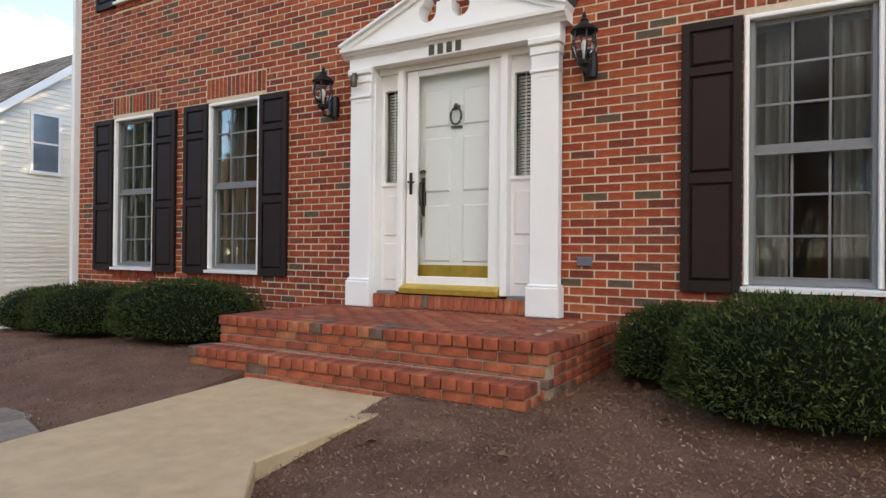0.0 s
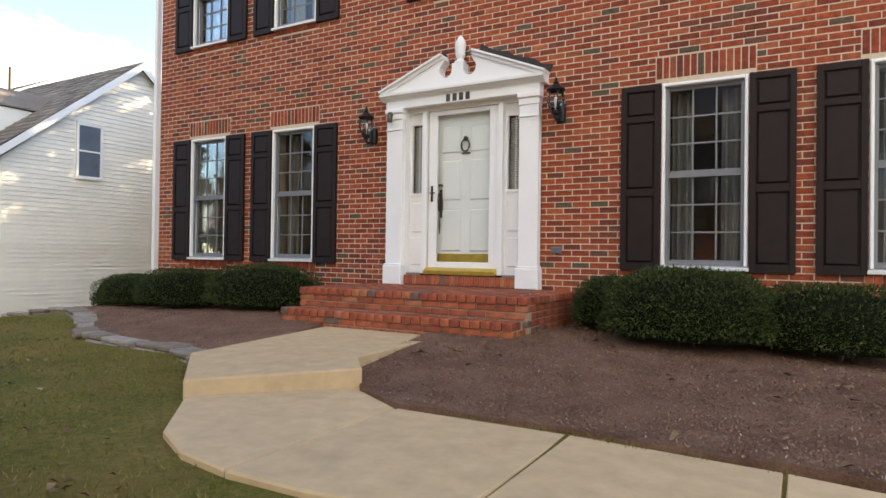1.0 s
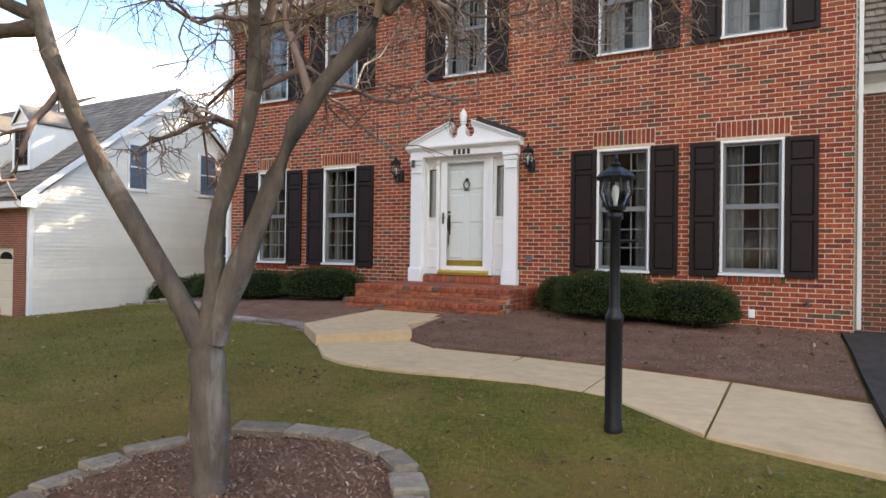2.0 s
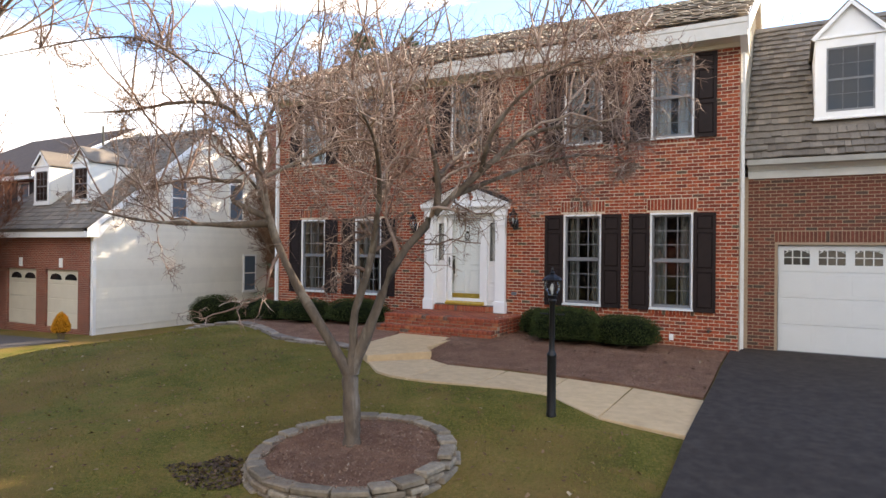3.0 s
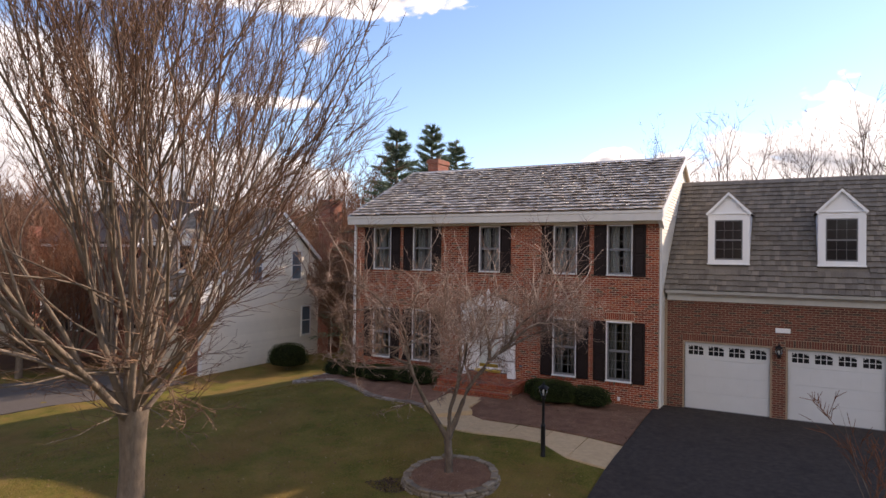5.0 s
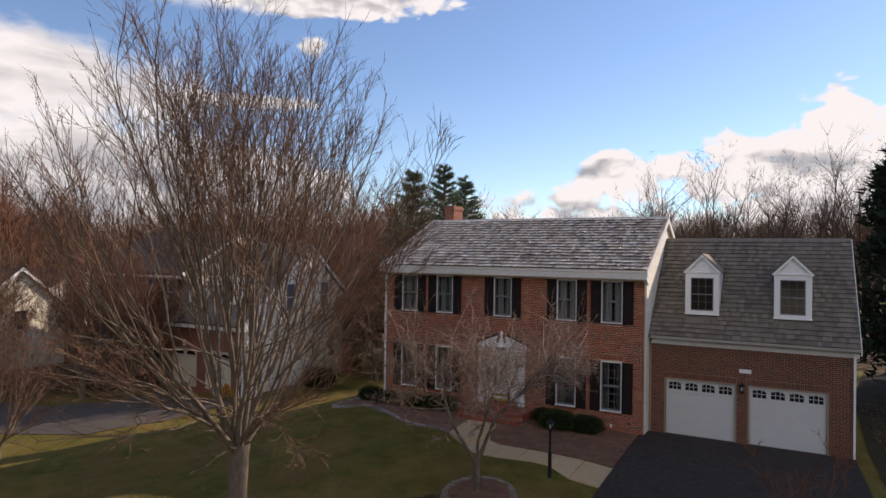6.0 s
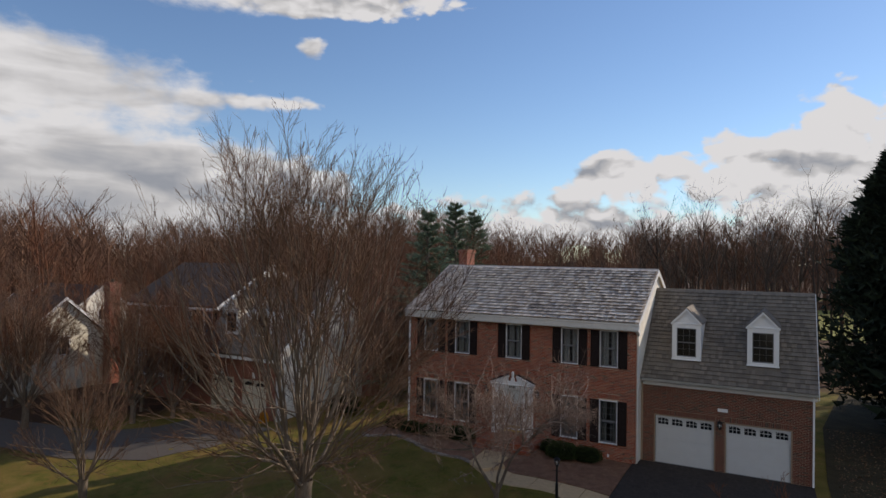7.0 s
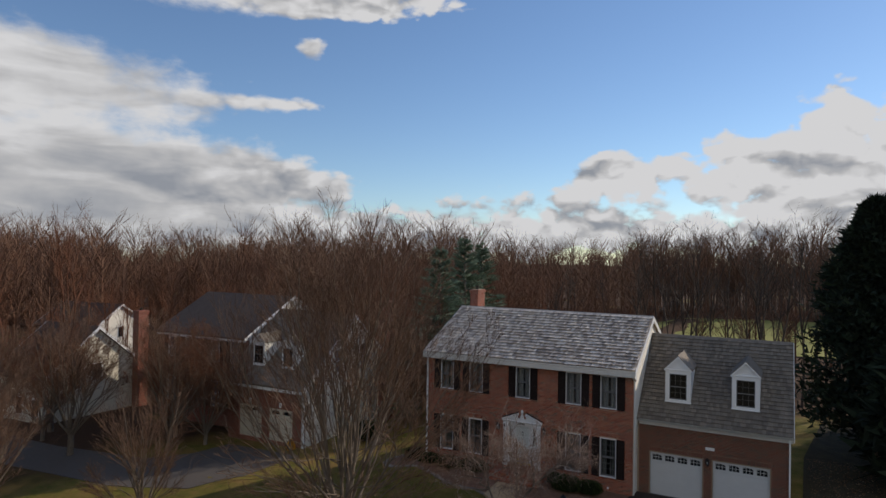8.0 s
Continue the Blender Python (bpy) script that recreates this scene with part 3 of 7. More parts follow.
BED_LEFT = [(-0.75, -1.3), (-0.64, -3.2), (-1.4, -2.95), (-2.1, -2.95), (-3.0, -2.85), (-3.8, -2.4), (-4.6, -1.95), (-5.6, -1.5), (-6.8, -1.75), (-7.6, -1.5), (-8.35, -0.6), (-8.45, 0.1), (-8.0, 0.8), (-7.2, 1.2), (-5.75, 1.3), (-5.75, 0.05), (-0.75, 0.05)]
BED_RIGHT = [(0.55, -1.3), (0.62, -2.84), (1.0, -3.3), (1.48, -3.53), (2.57, -3.50), (3.6, -3.54), (4.62, -3.68), (5.62, -3.96), (5.62, 0.05), (0.55, 0.05)]
sheet("mulch_bed_left", BED_LEFT, MULCH, 0.035, 0.25, "structure", "dark brown shredded mulch bed", "mulch bed", 0.12, 0.012)
sheet("mulch_bed_right", BED_RIGHT, MULCH, 0.035, 0.25, "structure", "dark brown shredded mulch bed", "mulch bed", 0.12, 0.012)
sheet("driveway", [(5.66, 1.02), (5.66, -9.0), (5.2, -16.0), (4.0, -22.0), (14.5, -22.0), (13.2, -14.0), (12.75, -4.0), (12.6, 1.02)], ASPHALT, 0.06, 1.0, "structure", "dark sealed asphalt driveway", "driveway", 0.1)
sheet("road", [(-60, -9.0), (-32, -9.2), (-22, -8.7), (-17.2, -7.2), (-15.6, -4.6), (-15.3, -0.2), (-21.5, -0.2), (-22.0, -3.0), (-24, -5.0), (-32, -5.8), (-60, -5.5)], ROAD, 0.03, 1.5, "structure", "grey asphalt lane to the neighbouring garage", "road", 0.05)


def build_walkway():
    """Two levels of pale concrete with scored joints and a riser between them."""
    root = thing("walkway", (0, 0, 0), "tan concrete front walk with one step", "pavement", kind="structure")

    def slab(points, top, thick, tilt=0.0, fall=0.0):
        s = Shape()
        cx, cy = sum(p[0] for p in points) / len(points), sum(p[1] for p in points) / len(points)
        lip = 0.012
        n = len(points)
        inner = []
        for x, y in points:
            d = math.hypot(cx - x, cy - y)
            inner.append((x + (cx - x) / d * lip, y + (cy - y) / d * lip))
        h = lambda p: top - tilt * p[0] + fall * (p[1] + 1.7)
        v = [(*p, h(p) - thick) for p in points] + [(*p, h(p) - lip) for p in points] + [(*p, h(p)) for p in inner]
        f = [tuple(range(n - 1, -1, -1)), tuple(range(2 * n, 3 * n))]
        for k in (0, n):
            f += [(k + i, k + (i + 1) % n, k + n + (i + 1) % n, k + n + i) for i in range(n)]
        part("slab", s.add(v, f), CONCRETE, root)

    slab([(-0.69, -1.66), (-0.64, -3.40), (0.14, -4.07), (0.94, -3.20), (0.64, -2.86), (0.73, -1.66)], 0.165, 0.24, 0.0, 0.032)
    low, tilt = -0.015, 0.005
    slab([(0.14, -4.05), (0.72, -4.64), (1.10, -4.82), (1.462, -4.88), (1.472, -3.56), (1.0, -3.28), (0.93, -3.19)], low, 0.2, tilt)
    slab([(1.478, -4.885), (1.9, -4.88), (2.562, -4.79), (2.562, -3.52), (1.488, -3.555)], low, 0.2, tilt)
    slab([(2.578, -4.79), (3.1, -4.74), (3.592, -4.80), (3.592, -3.56), (2.578, -3.52)], low, 0.2, tilt)
    slab([(3.608, -4.80), (3.8, -4.86), (4.1, -5.15), (4.622, -5.60), (4.622, -3.70), (3.608, -3.56)], low, 0.2, tilt)
    slab([(4.638, -5.61), (5.655, -5.86), (5.655, -3.985), (4.638, -3.705)], low, 0.2, tilt)


build_walkway()

# ---------------------------------------------------------------- the house

WINS = (-4.5725, -2.7725, 2.7725, 4.5725)
HALF = 0.4075
LOW_B, LOW_T, UP_B, UP_T = 0.81, 2.74, 4.215, 5.86
XL, XR = -5.80, 5.80
EAVE_Z, RIDGE_Y, RIDGE_Z = 6.30, 4.46, 8.57
COURSE, BRICK_L = 0.0677, 0.203

house = thing("house", (0, 0, 0), "two-storey red brick house with dark shutters and white trim", "house")

front_wall = Shape()
openings = [(x - HALF, x + HALF, LOW_B, LOW_T) for x in WINS] + [(x - HALF, x + HALF, UP_B, UP_T) for x in (*WINS, 0.0)] + [(-0.86, 0.86, 0.55, 2.80)]


def pierced(s, x0, x1, z0, z1, y0, y1, holes):
    """A wall slab with rectangular holes, as one connected skin."""
    xs = sorted({x0, x1, *(min(max(v, x0), x1) for h in holes for v in h[:2])})
    zs = sorted({z0, z1, *(min(max(v, z0), z1) for h in holes for v in h[2:])})
    nx, nz = len(xs), len(zs)
    k = len(s.v)
    s.v += [(x, y, z) for y in (y0, y1) for z in zs for x in xs]
    full = {}
    for iz in range(nz - 1):
        for ix in range(nx - 1):
            mx, mz = (xs[ix] + xs[ix + 1]) / 2, (zs[iz] + zs[iz + 1]) / 2
            full[ix, iz] = not any(h[0] < mx < h[1] and h[2] < mz < h[3] for h in holes)

    def at(ix, iz, back):
        return k + back * nx * nz + iz * nx + ix

    for (ix, iz), there in full.items():
        if not there:
            continue
        a, b, c, d = (ix, iz), (ix + 1, iz), (ix + 1, iz + 1), (ix, iz + 1)
        s.f.append(tuple(at(*p, 0) for p in (a, b, c, d)))
        s.f.append(tuple(at(*p, 1) for p in (a, d, c, b)))
        for p, q, near in ((a, b, (ix, iz - 1)), (b, c, (ix + 1, iz)), (c, d, (ix, iz + 1)), (d, a, (ix - 1, iz))):
            if not full.get(near, False):
                s.f.append((at(*q, 0), at(*p, 0), at(*p, 1), at(*q, 1)))
    used = sorted({v for f in s.f for v in f if v >= k})
    renumber = {v: k + n for n, v in enumerate(used)}
    kept = [s.v[v] for v in used]
    s.v = s.v[:k] + kept
    s.f = [tuple(renumber.get(v, v) for v in f) for f in s.f]
    return s


wall_front = part("wall", pierced(Shape(), XL, XR, -0.6, 5.90, 0.004, 0.26, openings), MORTAR, house, "light tan mortar joints")


def lay_bricks(x0, x1, z0, z1, y, holes, rng, deep=0.05):
    """Boxes of a running bond between x0 and x1, cut at holes: (x0, x1, z0, z1, y, depth)."""
    out = []
    row = 0
    z = z0
    while z < z1 - 0.02:
        top = min(z + COURSE, z1)
        x = x0 - (BRICK_L / 2 if row % 2 else 0.0)
        while x < x1:
            spans = [(max(x, x0), min(x + BRICK_L, x1))]
            for hx0, hx1, hz0, hz1 in holes:
                if hz0 < (z + top) / 2 < hz1:
                    spans = [q for a, b in spans for q in ((a, min(b, hx0)), (max(a, hx1), b)) if q[1] - q[0] > 0.02]
            for a, b in spans:
                if b - a > 0.025:
                    out.append((a + 0.005, b - 0.005, z + 0.005, top - 0.005, y + rng.uniform(-0.002, 0.002), deep))
            x += BRICK_L
        z += COURSE
        row += 1
    return out


ARCHES = [(x - HALF - 0.065, x + HALF + 0.065, 2.795, 3.025) for x in WINS]
SILLS = [(x - HALF - 0.03, x + HALF + 0.03, LOW_B - 0.105, LOW_B) for x in WINS] + [(x - HALF - 0.03, x + HALF + 0.03, UP_B - 0.075, UP_B) for x in (*WINS, 0.0)]
CAPS = [(x - HALF, x + HALF, LOW_T, 2.795) for x in WINS]


def upright_bricks(x0, x1, z0, z1, y, wide, rng, deep=0.05):
    n = max(1, round((x1 - x0) / wide))
    w = (x1 - x0) / n
    return [(x0 + i * w + 0.005, x0 + (i + 1) * w - 0.005, z0 + 0.004, z1 - 0.004, y + rng.uniform(-0.003, 0.002), deep) for i in range(n)]


def place_bricks(bricks, wall, mat, picked, name="brick"):
    """The bricks inside the picked stretch are parts of their own on shared meshes; the rest are one joined part."""
    shared = {}
    joined = Shape()
    count = 0
    for a, b, z0, z1, y, deep in bricks:
        if picked and count < 300 and picked[0] < (a + b) / 2 < picked[1] and picked[2] < (z0 + z1) / 2 < picked[3]:
            key = (round(b - a, 2), round(z1 - z0, 3), deep)
            if key not in shared:
                w, h = b - a, z1 - z0
                shared[key] = mesh_of(name, Shape().soft_box(-w / 2, w / 2, 0, deep, -h / 2, h / 2, 0.004), mat)
            part(name, shared[key], mat, wall, at=((a + b) / 2, y, (z0 + z1) / 2))
            count += 1
        else:
            joined.soft_box(a, b, y, y + deep, z0, z1, 0.004)
    tagged(part("brickwork", joined, mat, wall), kind="stuff")


def lay_shingles(x0, x1, low, high, courses, wide, rng, holes=(), thick=0.022, slim=0.6):
    """Shingles of one slope from low (y, z) to high (y, z): corner lists of slightly lifted, uneven boards."""
    out = []
    dy, dz = high[0] - low[0], high[1] - low[1]
    run = math.hypot(dy, dz)
    uy, uz = dy / run, dz / run
    ny, nz = -uz, uy
    step = run / courses
    for c in range(courses):
        x = x0 - rng.uniform(0, wide)
        while x < x1:
            w = wide * rng.uniform(0.6, 1.4)
            a, b = max(x, x0), min(x + w, x1)
            x += w
            if b - a < 0.02:
                continue
            s0 = c * step + rng.uniform(-0.014, 0.008)
            s1 = (c + 1) * step + 0.05
            mid = (a + b) / 2
            ym = low[0] + uy * (s0 + s1) / 2
            if any(h0 < mid < h1 and ya < ym < yb for h0, h1, ya, yb in holes):
                continue
            lift0, lift1 = thick * rng.uniform(0.8, 1.3), 0.004
            cup = rng.uniform(-0.008, 0.008)
            t = thick * slim * rng.uniform(0.8, 1.2)
            corners = []
            for s, lift in ((s0, lift0), (s1, lift1)):
                for d in (lift - t * 0.9, lift):
                    for xx, k in ((a + 0.003, cup), (b - 0.003, -cup)):
                        corners.append((xx, low[0] + uy * s + ny * (d + k), low[1] + uz * s + nz * (d + k)))
            out.append(corners)
    return out


BOX_FACES = [(0, 1, 5, 4), (2, 6, 7, 3), (0, 2, 3, 1), (4, 5, 7, 6), (0, 4, 6, 2), (1, 3, 7, 5)]


def place_shingles(boards, roof, mat, near):
    """The boards that pass near() become parts, the others one joined part."""
    joined = Shape()
    count = 0
    for corners in boards:
        mid = [sum(p[i] for p in corners) / 8 for i in range(3)]
        if count < 300 and near(*mid):
            s = Shape().add([tuple(p[i] - mid[i] for i in range(3)) for p in corners], BOX_FACES)
            part("shingle", s, mat, roof, at=mid)
            count += 1
        else:
            joined.add(corners, BOX_FACES)
    tagged(part("shingles", joined, mat, roof), kind="stuff")


# side and rear walls, gables, inner floors
def clapboards(s, axis, at, out, lo, hi, z0, z1, top_fn, step=0.11):
    """Lapped boards on a wall across an axis; out is the side they face, top_fn limits lo and hi by height."""
    z = z0
    while z < z1:
        a, b = top_fn(z, lo, hi)
        a2, b2 = top_fn(min(z + step, z1), lo, hi)
        if b - a > 0.05:
            zt = min(z + step + 0.01, z1 + 0.01)
            p = [(a, at + out * 0.022, z), (b, at + out * 0.022, z), (b2, at + out * 0.004, zt), (a2, at + out * 0.004, zt)]
            q = [(a, at, z), (b, at, z), (b2, at - out * 0.002, zt), (a2, at - out * 0.002, zt)]
            if axis == "x":
                p, q = [(y, x, h) for x, y, h in p], [(y, x, h) for x, y, h in q]
            s.add(p + q, [(0, 1, 2, 3), (7, 6, 5, 4), (0, 4, 5, 1), (3, 2, 6, 7), (0, 3, 7, 4), (1, 5, 6, 2)])
        z += step


DEPTH = 2 * RIDGE_Y
gable = [(0.27, -0.6), (DEPTH, -0.6), (DEPTH, 6.12), (RIDGE_Y, 8.42), (0.27, 6.42)]
for x0, x1 in ((XL, XL + 0.2), (XR - 0.2, XR)):
    part("side_wall", Shape().prism(gable, "x", x0, x1), SIDING, house, "white gable wall")
part("rear_wall", Shape().box(XL + 0.21, XR - 0.21, DEPTH - 0.2, DEPTH, -0.6, 6.1), SIDING, house)


def gable_span(z, lo, hi):
    if z < 6.2:
        return lo, hi
    t = (z - 6.2) / (8.45 - 6.2)
    return lo + (RIDGE_Y - lo) * t, hi + (RIDGE_Y - hi) * t


s = Shape()
clapboards(s, "x", XR + 0.004, 1, 0.05, DEPTH - 0.05, 3.2, 8.40, gable_span)
part("gable_siding", s, SIDING, house, "white lapped siding on the gable")
for z0, z1 in ((0.3, 0.5), (3.0, 3.25), (5.95, 6.05)):
    part("inner_floor", Shape().box(XL + 0.2, XR - 0.2, 0.27, DEPTH - 0.2, z0, z1), ROOM, house)
for z0, z1 in ((0.5, 3.0), (3.25, 5.95)):
    part("inner_wall", Shape().box(-1.3, -1.2, 0.27, 4.4, z0, z1), ROOM, house, "dim room wall")
    part("inner_wall", Shape().box(1.2, 1.3, 0.27, 4.4, z0, z1), ROOM, house, "dim room wall")
    part("inner_wall", Shape().box(XL + 0.2, XR - 0.2, 4.4, 4.5, z0, z1), ROOM, house, "dim room wall")

# eaves
s = Shape()
s.prism([(0.0, 5.88), (-0.04, 5.88), (-0.04, 5.955), (-0.39, 5.985), (-0.39, 6.20), (0.0, 6.20)], "x", XL - 0.06, XR + 0.06)
part("frieze", s, TRIM, house, "weathered white frieze under the eaves")
s = Shape()
s.prism([(-0.39, 5.96), (-0.425, 5.96), (-0.43, 6.18), (-0.445, 6.20), (-0.445, 6.285), (-0.39, 6.29)], "x", XL - 0.16, XR + 0.13)
part("fascia", s, TRIM, house, "weathered off-white fascia board")
s = Shape()
s.prism([(5.83, -0.045), (5.88, -0.045), (5.88, 0.02), (5.83, 0.02)], "z", 0.15, 5.98)
s.prism([(5.822, -0.053), (5.888, -0.053), (5.888, 0.028), (5.822, 0.028)], "z", 3.0, 3.04)
part("downspout", s, TRIM, house, "white downspout at the corner")
part("downspout", Shape().prism([(-5.90, -0.06), (-5.83, -0.06), (-5.83, 0.02), (-5.90, 0.02)], "z", -0.2, 6.1), WHITE, house)

# roof
rx0, rx1 = XL - 0.14, XR + 0.14
s = Shape()
s.prism([(-0.40, EAVE_Z - 0.10), (-0.42, EAVE_Z - 0.015), (RIDGE_Y, RIDGE_Z - 0.015), (DEPTH + 0.42, EAVE_Z - 0.015), (DEPTH + 0.40, EAVE_Z - 0.10), (RIDGE_Y, RIDGE_Z - 0.14)], "x", rx0, rx1)
roof = part("roof", s, SHAKE, house, "weathered grey cedar shake roof, colour lifted for grazing sun")
for x0, x1 in ((rx1, rx1 + 0.03), (rx0 - 0.03, rx0)):
    for y_end in (-0.42, DEPTH + 0.42):
        rake = Shape().prism([(y_end, EAVE_Z + 0.0), (RIDGE_Y, RIDGE_Z + 0.0), (RIDGE_Y, RIDGE_Z - 0.25), (y_end, EAVE_Z - 0.25)], "x", x0, x1)
        part("rake_board", rake, WHITE, house, "white rake board")
part("soffit", Shape().prism([(0.0, 6.18), (-0.40, 6.20), (-0.40, 5.95), (0.0, 5.72)], "x", XR + 0.004, rx1), WHITE, house, "boxed eave return")
part("ridge_cap", Shape().prism([(RIDGE_Y - 0.14, RIDGE_Z - 0.04), (RIDGE_Y, RIDGE_Z + 0.05), (RIDGE_Y + 0.14, RIDGE_Z - 0.04)], "x", rx0, rx1), SHAKE, roof)


def chimney(parent, x0, x1, y0, y1, z0, z1, mat):
    c = part("chimney", Shape().box(x0, x1, y0, y1, z0, z1 - 0.22), mat, parent, "red brick chimney with a corbelled top")
    part("chimney_cap", Shape().box(x0 - 0.05, x1 + 0.05, y0 - 0.05, y1 + 0.05, z1 - 0.22, z1 - 0.06).box(x0 - 0.02, x1 + 0.02, y0 - 0.02, y1 + 0.02, z1 - 0.06, z1), mat, c)
    part("flue", Shape().lathe([(0.11, 0), (0.12, 0.25), (0.10, 0.25), (0.10, 0.02)], 10, (x0 + x1) / 2, (y0 + y1) / 2, z1), DARK_METAL, c)


chimney(house, -6.40, -5.83, 6.6, 7.7, -0.6, 9.55, FAR_BRICK)

# ---------------------------------------------------------------- windows and shutters


def sash_shape(w, h, y, depth=0.03, rail=0.035, cols=3, rows=3, bar=0.016):
    s = Shape()
    s.box(-w / 2, -w / 2 + rail, y, y + depth, 0, h).box(w / 2 - rail, w / 2, y, y + depth, 0, h)
    s.box(-w / 2 + rail, w / 2 - rail, y, y + depth, 0, rail * 1.5).box(-w / 2 + rail, w / 2 - rail, y, y + depth, h - rail, h)
    iw, ih = w - 2 * rail, h - 2.5 * rail
    for i in range(1, cols):
        x = -iw / 2 + iw * i / cols
        s.box(x - bar / 2, x + bar / 2, y + 0.004, y + depth - 0.004, rail * 1.5, h - rail)
    for j in range(1, rows):
        z = rail * 1.5 + ih * j / rows
        s.box(-iw / 2, iw / 2, y + 0.006, y + depth - 0.006, z - bar / 2, z + bar / 2)
    return s


def pane_mesh(w, h):
    me = mesh_of("pane", Shape().box(-w / 2, w / 2, 0, 0.004, 0, h), GLASS)
    return me


WINDOW_PARTS = {}


def window_meshes(h, w=2 * HALF):
    key = (round(h, 3), round(w, 3))
    if key in WINDOW_PARTS:
        return WINDOW_PARTS[key]
    c = 0.034
    casing = Shape()
    casing.soft_box(-w / 2, -w / 2 + c, -0.03, 0.10, 0.045, h, 0.008).soft_box(w / 2 - c, w / 2, -0.03, 0.10, 0.045, h, 0.008).soft_box(-w / 2 + c, w / 2 - c, -0.03, 0.10, h - c, h, 0.008)
    sill = Shape().prism([(-0.06, 0.0), (-0.065, 0.03), (0.10, 0.05), (0.10, 0.0)], "x", -w / 2 - 0.015, w / 2 + 0.015)
    iw, ih = w - 2 * c - 0.006, h - c - 0.055
    half = ih / 2
    storm = Shape()
    storm.box(-iw / 2, -iw / 2 + 0.028, 0.012, 0.034, 0.052, 0.052 + ih).box(iw / 2 - 0.028, iw / 2, 0.012, 0.034, 0.052, 0.052 + ih).box(-iw / 2 + 0.028, iw / 2 - 0.028, 0.012, 0.034, 0.052, 0.085).box(-iw / 2 + 0.028, iw / 2 - 0.028, 0.012, 0.034, 0.03 + half, 0.058 + half)
    low = sash_shape(iw, half + 0.02, 0.075)
    high = sash_shape(iw, half, 0.042)
    inner_w, inner_h = iw - 0.07, half - 0.0875
    WINDOW_PARTS[key] = (mesh_of("casing", casing, WHITE), mesh_of("window_sill", sill, WHITE), mesh_of("storm_window", storm, SASH), mesh_of("sash", low, SASH), mesh_of("sash", high, SASH), pane_mesh(inner_w / 3 - 0.014, inner_h / 3 - 0.008), half, inner_w, inner_h)
    return WINDOW_PARTS[key]


def add_window(parent, x, y, z, h, w=2 * HALF, cols=3, dressed=0):
    casing, sill, storm, low, high, pane, half, iw, ih = window_meshes(h, w)
    win = part("window", casing, WHITE, parent, at=(x, y, z))
    part("window_sill", sill, WHITE, win)
    part("storm_frame", storm, SASH, win)
    part("sash", low, SASH, win, at=(0, 0, 0.052))
    part("sash", high, SASH, win, at=(0, 0, 0.052 + half))
    for base, yy, extra in ((0.052, 0.088, 0.02), (0.052 + half, 0.055, 0.0)):
        for i in range(3):
            for j in range(3):
                p = part("pane", pane, GLASS, win, at=(-iw / 2 + iw * (i + 0.5) / 3, yy, base + 0.0525 + (ih + extra) * j / 3 + 0.004))
                p.visible_shadow = False
    if dressed:
        s = Shape()
        rng = random.Random(int(x * 100))
        for side in (-1, 1):
            n, x_out, x_in = 10, side * (w / 2 - 0.06), side * (w / 2 - 0.06 - (0.21 if dressed == 1 else 0.28))
            pts = []
            for i in range(n + 1):
                t = i / n
                pts.append((x_out + (x_in - x_out) * t, 0.24 + 0.035 * math.sin(t * 14 + rng.random())))
            k = len(s.v)
            s.v += [(px, py, zz) for zz in (0.05, h - 0.06) for px, py in pts]
            s.f += [(k + i, k + i + 1, k + n + 2 + i, k + n + 1 + i) for i in range(n)]
        part("curtain", s, CURTAIN if dressed == 1 else SHEER, win, "drawn-back curtains")
    return win


for i, x in enumerate(WINS):
    add_window(house, x, 0.0, LOW_B, LOW_T - LOW_B, dressed=1)
    add_window(house, x, 0.0, UP_B, UP_T - UP_B, dressed=2)
add_window(house, 0.0, 0.0, UP_B, UP_T - UP_B, dressed=2)

SHUTTER_MESH = {}


def add_shutter(parent, x, z, w, h):
    """A panelled shutter on the wall: stiles and rails with three raised panels."""
    key = (round(w, 3), round(h, 3))
    if key not in SHUTTER_MESH:
        st = 0.055
        cuts = [0.0, 0.075, 0.075 + (h - 0.30) * 0.43, 0.145 + (h - 0.30) * 0.43, 0.145 + (h - 0.30) * 0.86, 0.205 + (h - 0.30) * 0.86, h - 0.06, h]
        back = Shape().box(-w / 2 + st, w / 2 - st, -0.020, -0.006, 0.004, h - 0.004)
        stile = mesh_of("stile", Shape().soft_box(-st / 2, st / 2, -0.045, -0.004, 0, h, 0.004), SHUTTER)
        panels = [("stile", stile, (-w / 2 + st / 2, 0, 0)), ("stile", stile, (w / 2 - st / 2, 0, 0))]
        for a, b in zip(cuts[::2], cuts[1::2]):
            panels.append(("rail", mesh_of("rail", Shape().box(-w / 2 + st, w / 2 - st, -0.043, -0.0205, 0, b - a), SHUTTER), (0, 0, a)))
        for a, b in zip(cuts[1::2], cuts[2::2]):
            panels.append(("panel", mesh_of("panel", Shape().soft_box(-w / 2 + st + 0.012, w / 2 - st - 0.012, -0.040, -0.0205, 0.012, b - a - 0.012, 0.016), SHUTTER), (0, 0, a)))
        SHUTTER_MESH[key] = (mesh_of("shutter", back, SHUTTER), panels)
    me, panels = SHUTTER_MESH[key]
    sh = part("shutter", me, SHUTTER, parent, "dark brown panelled shutter", at=(x, -0.004, z))
    for piece, pm, spot in panels:
        part(piece, pm, SHUTTER, sh, at=spot)


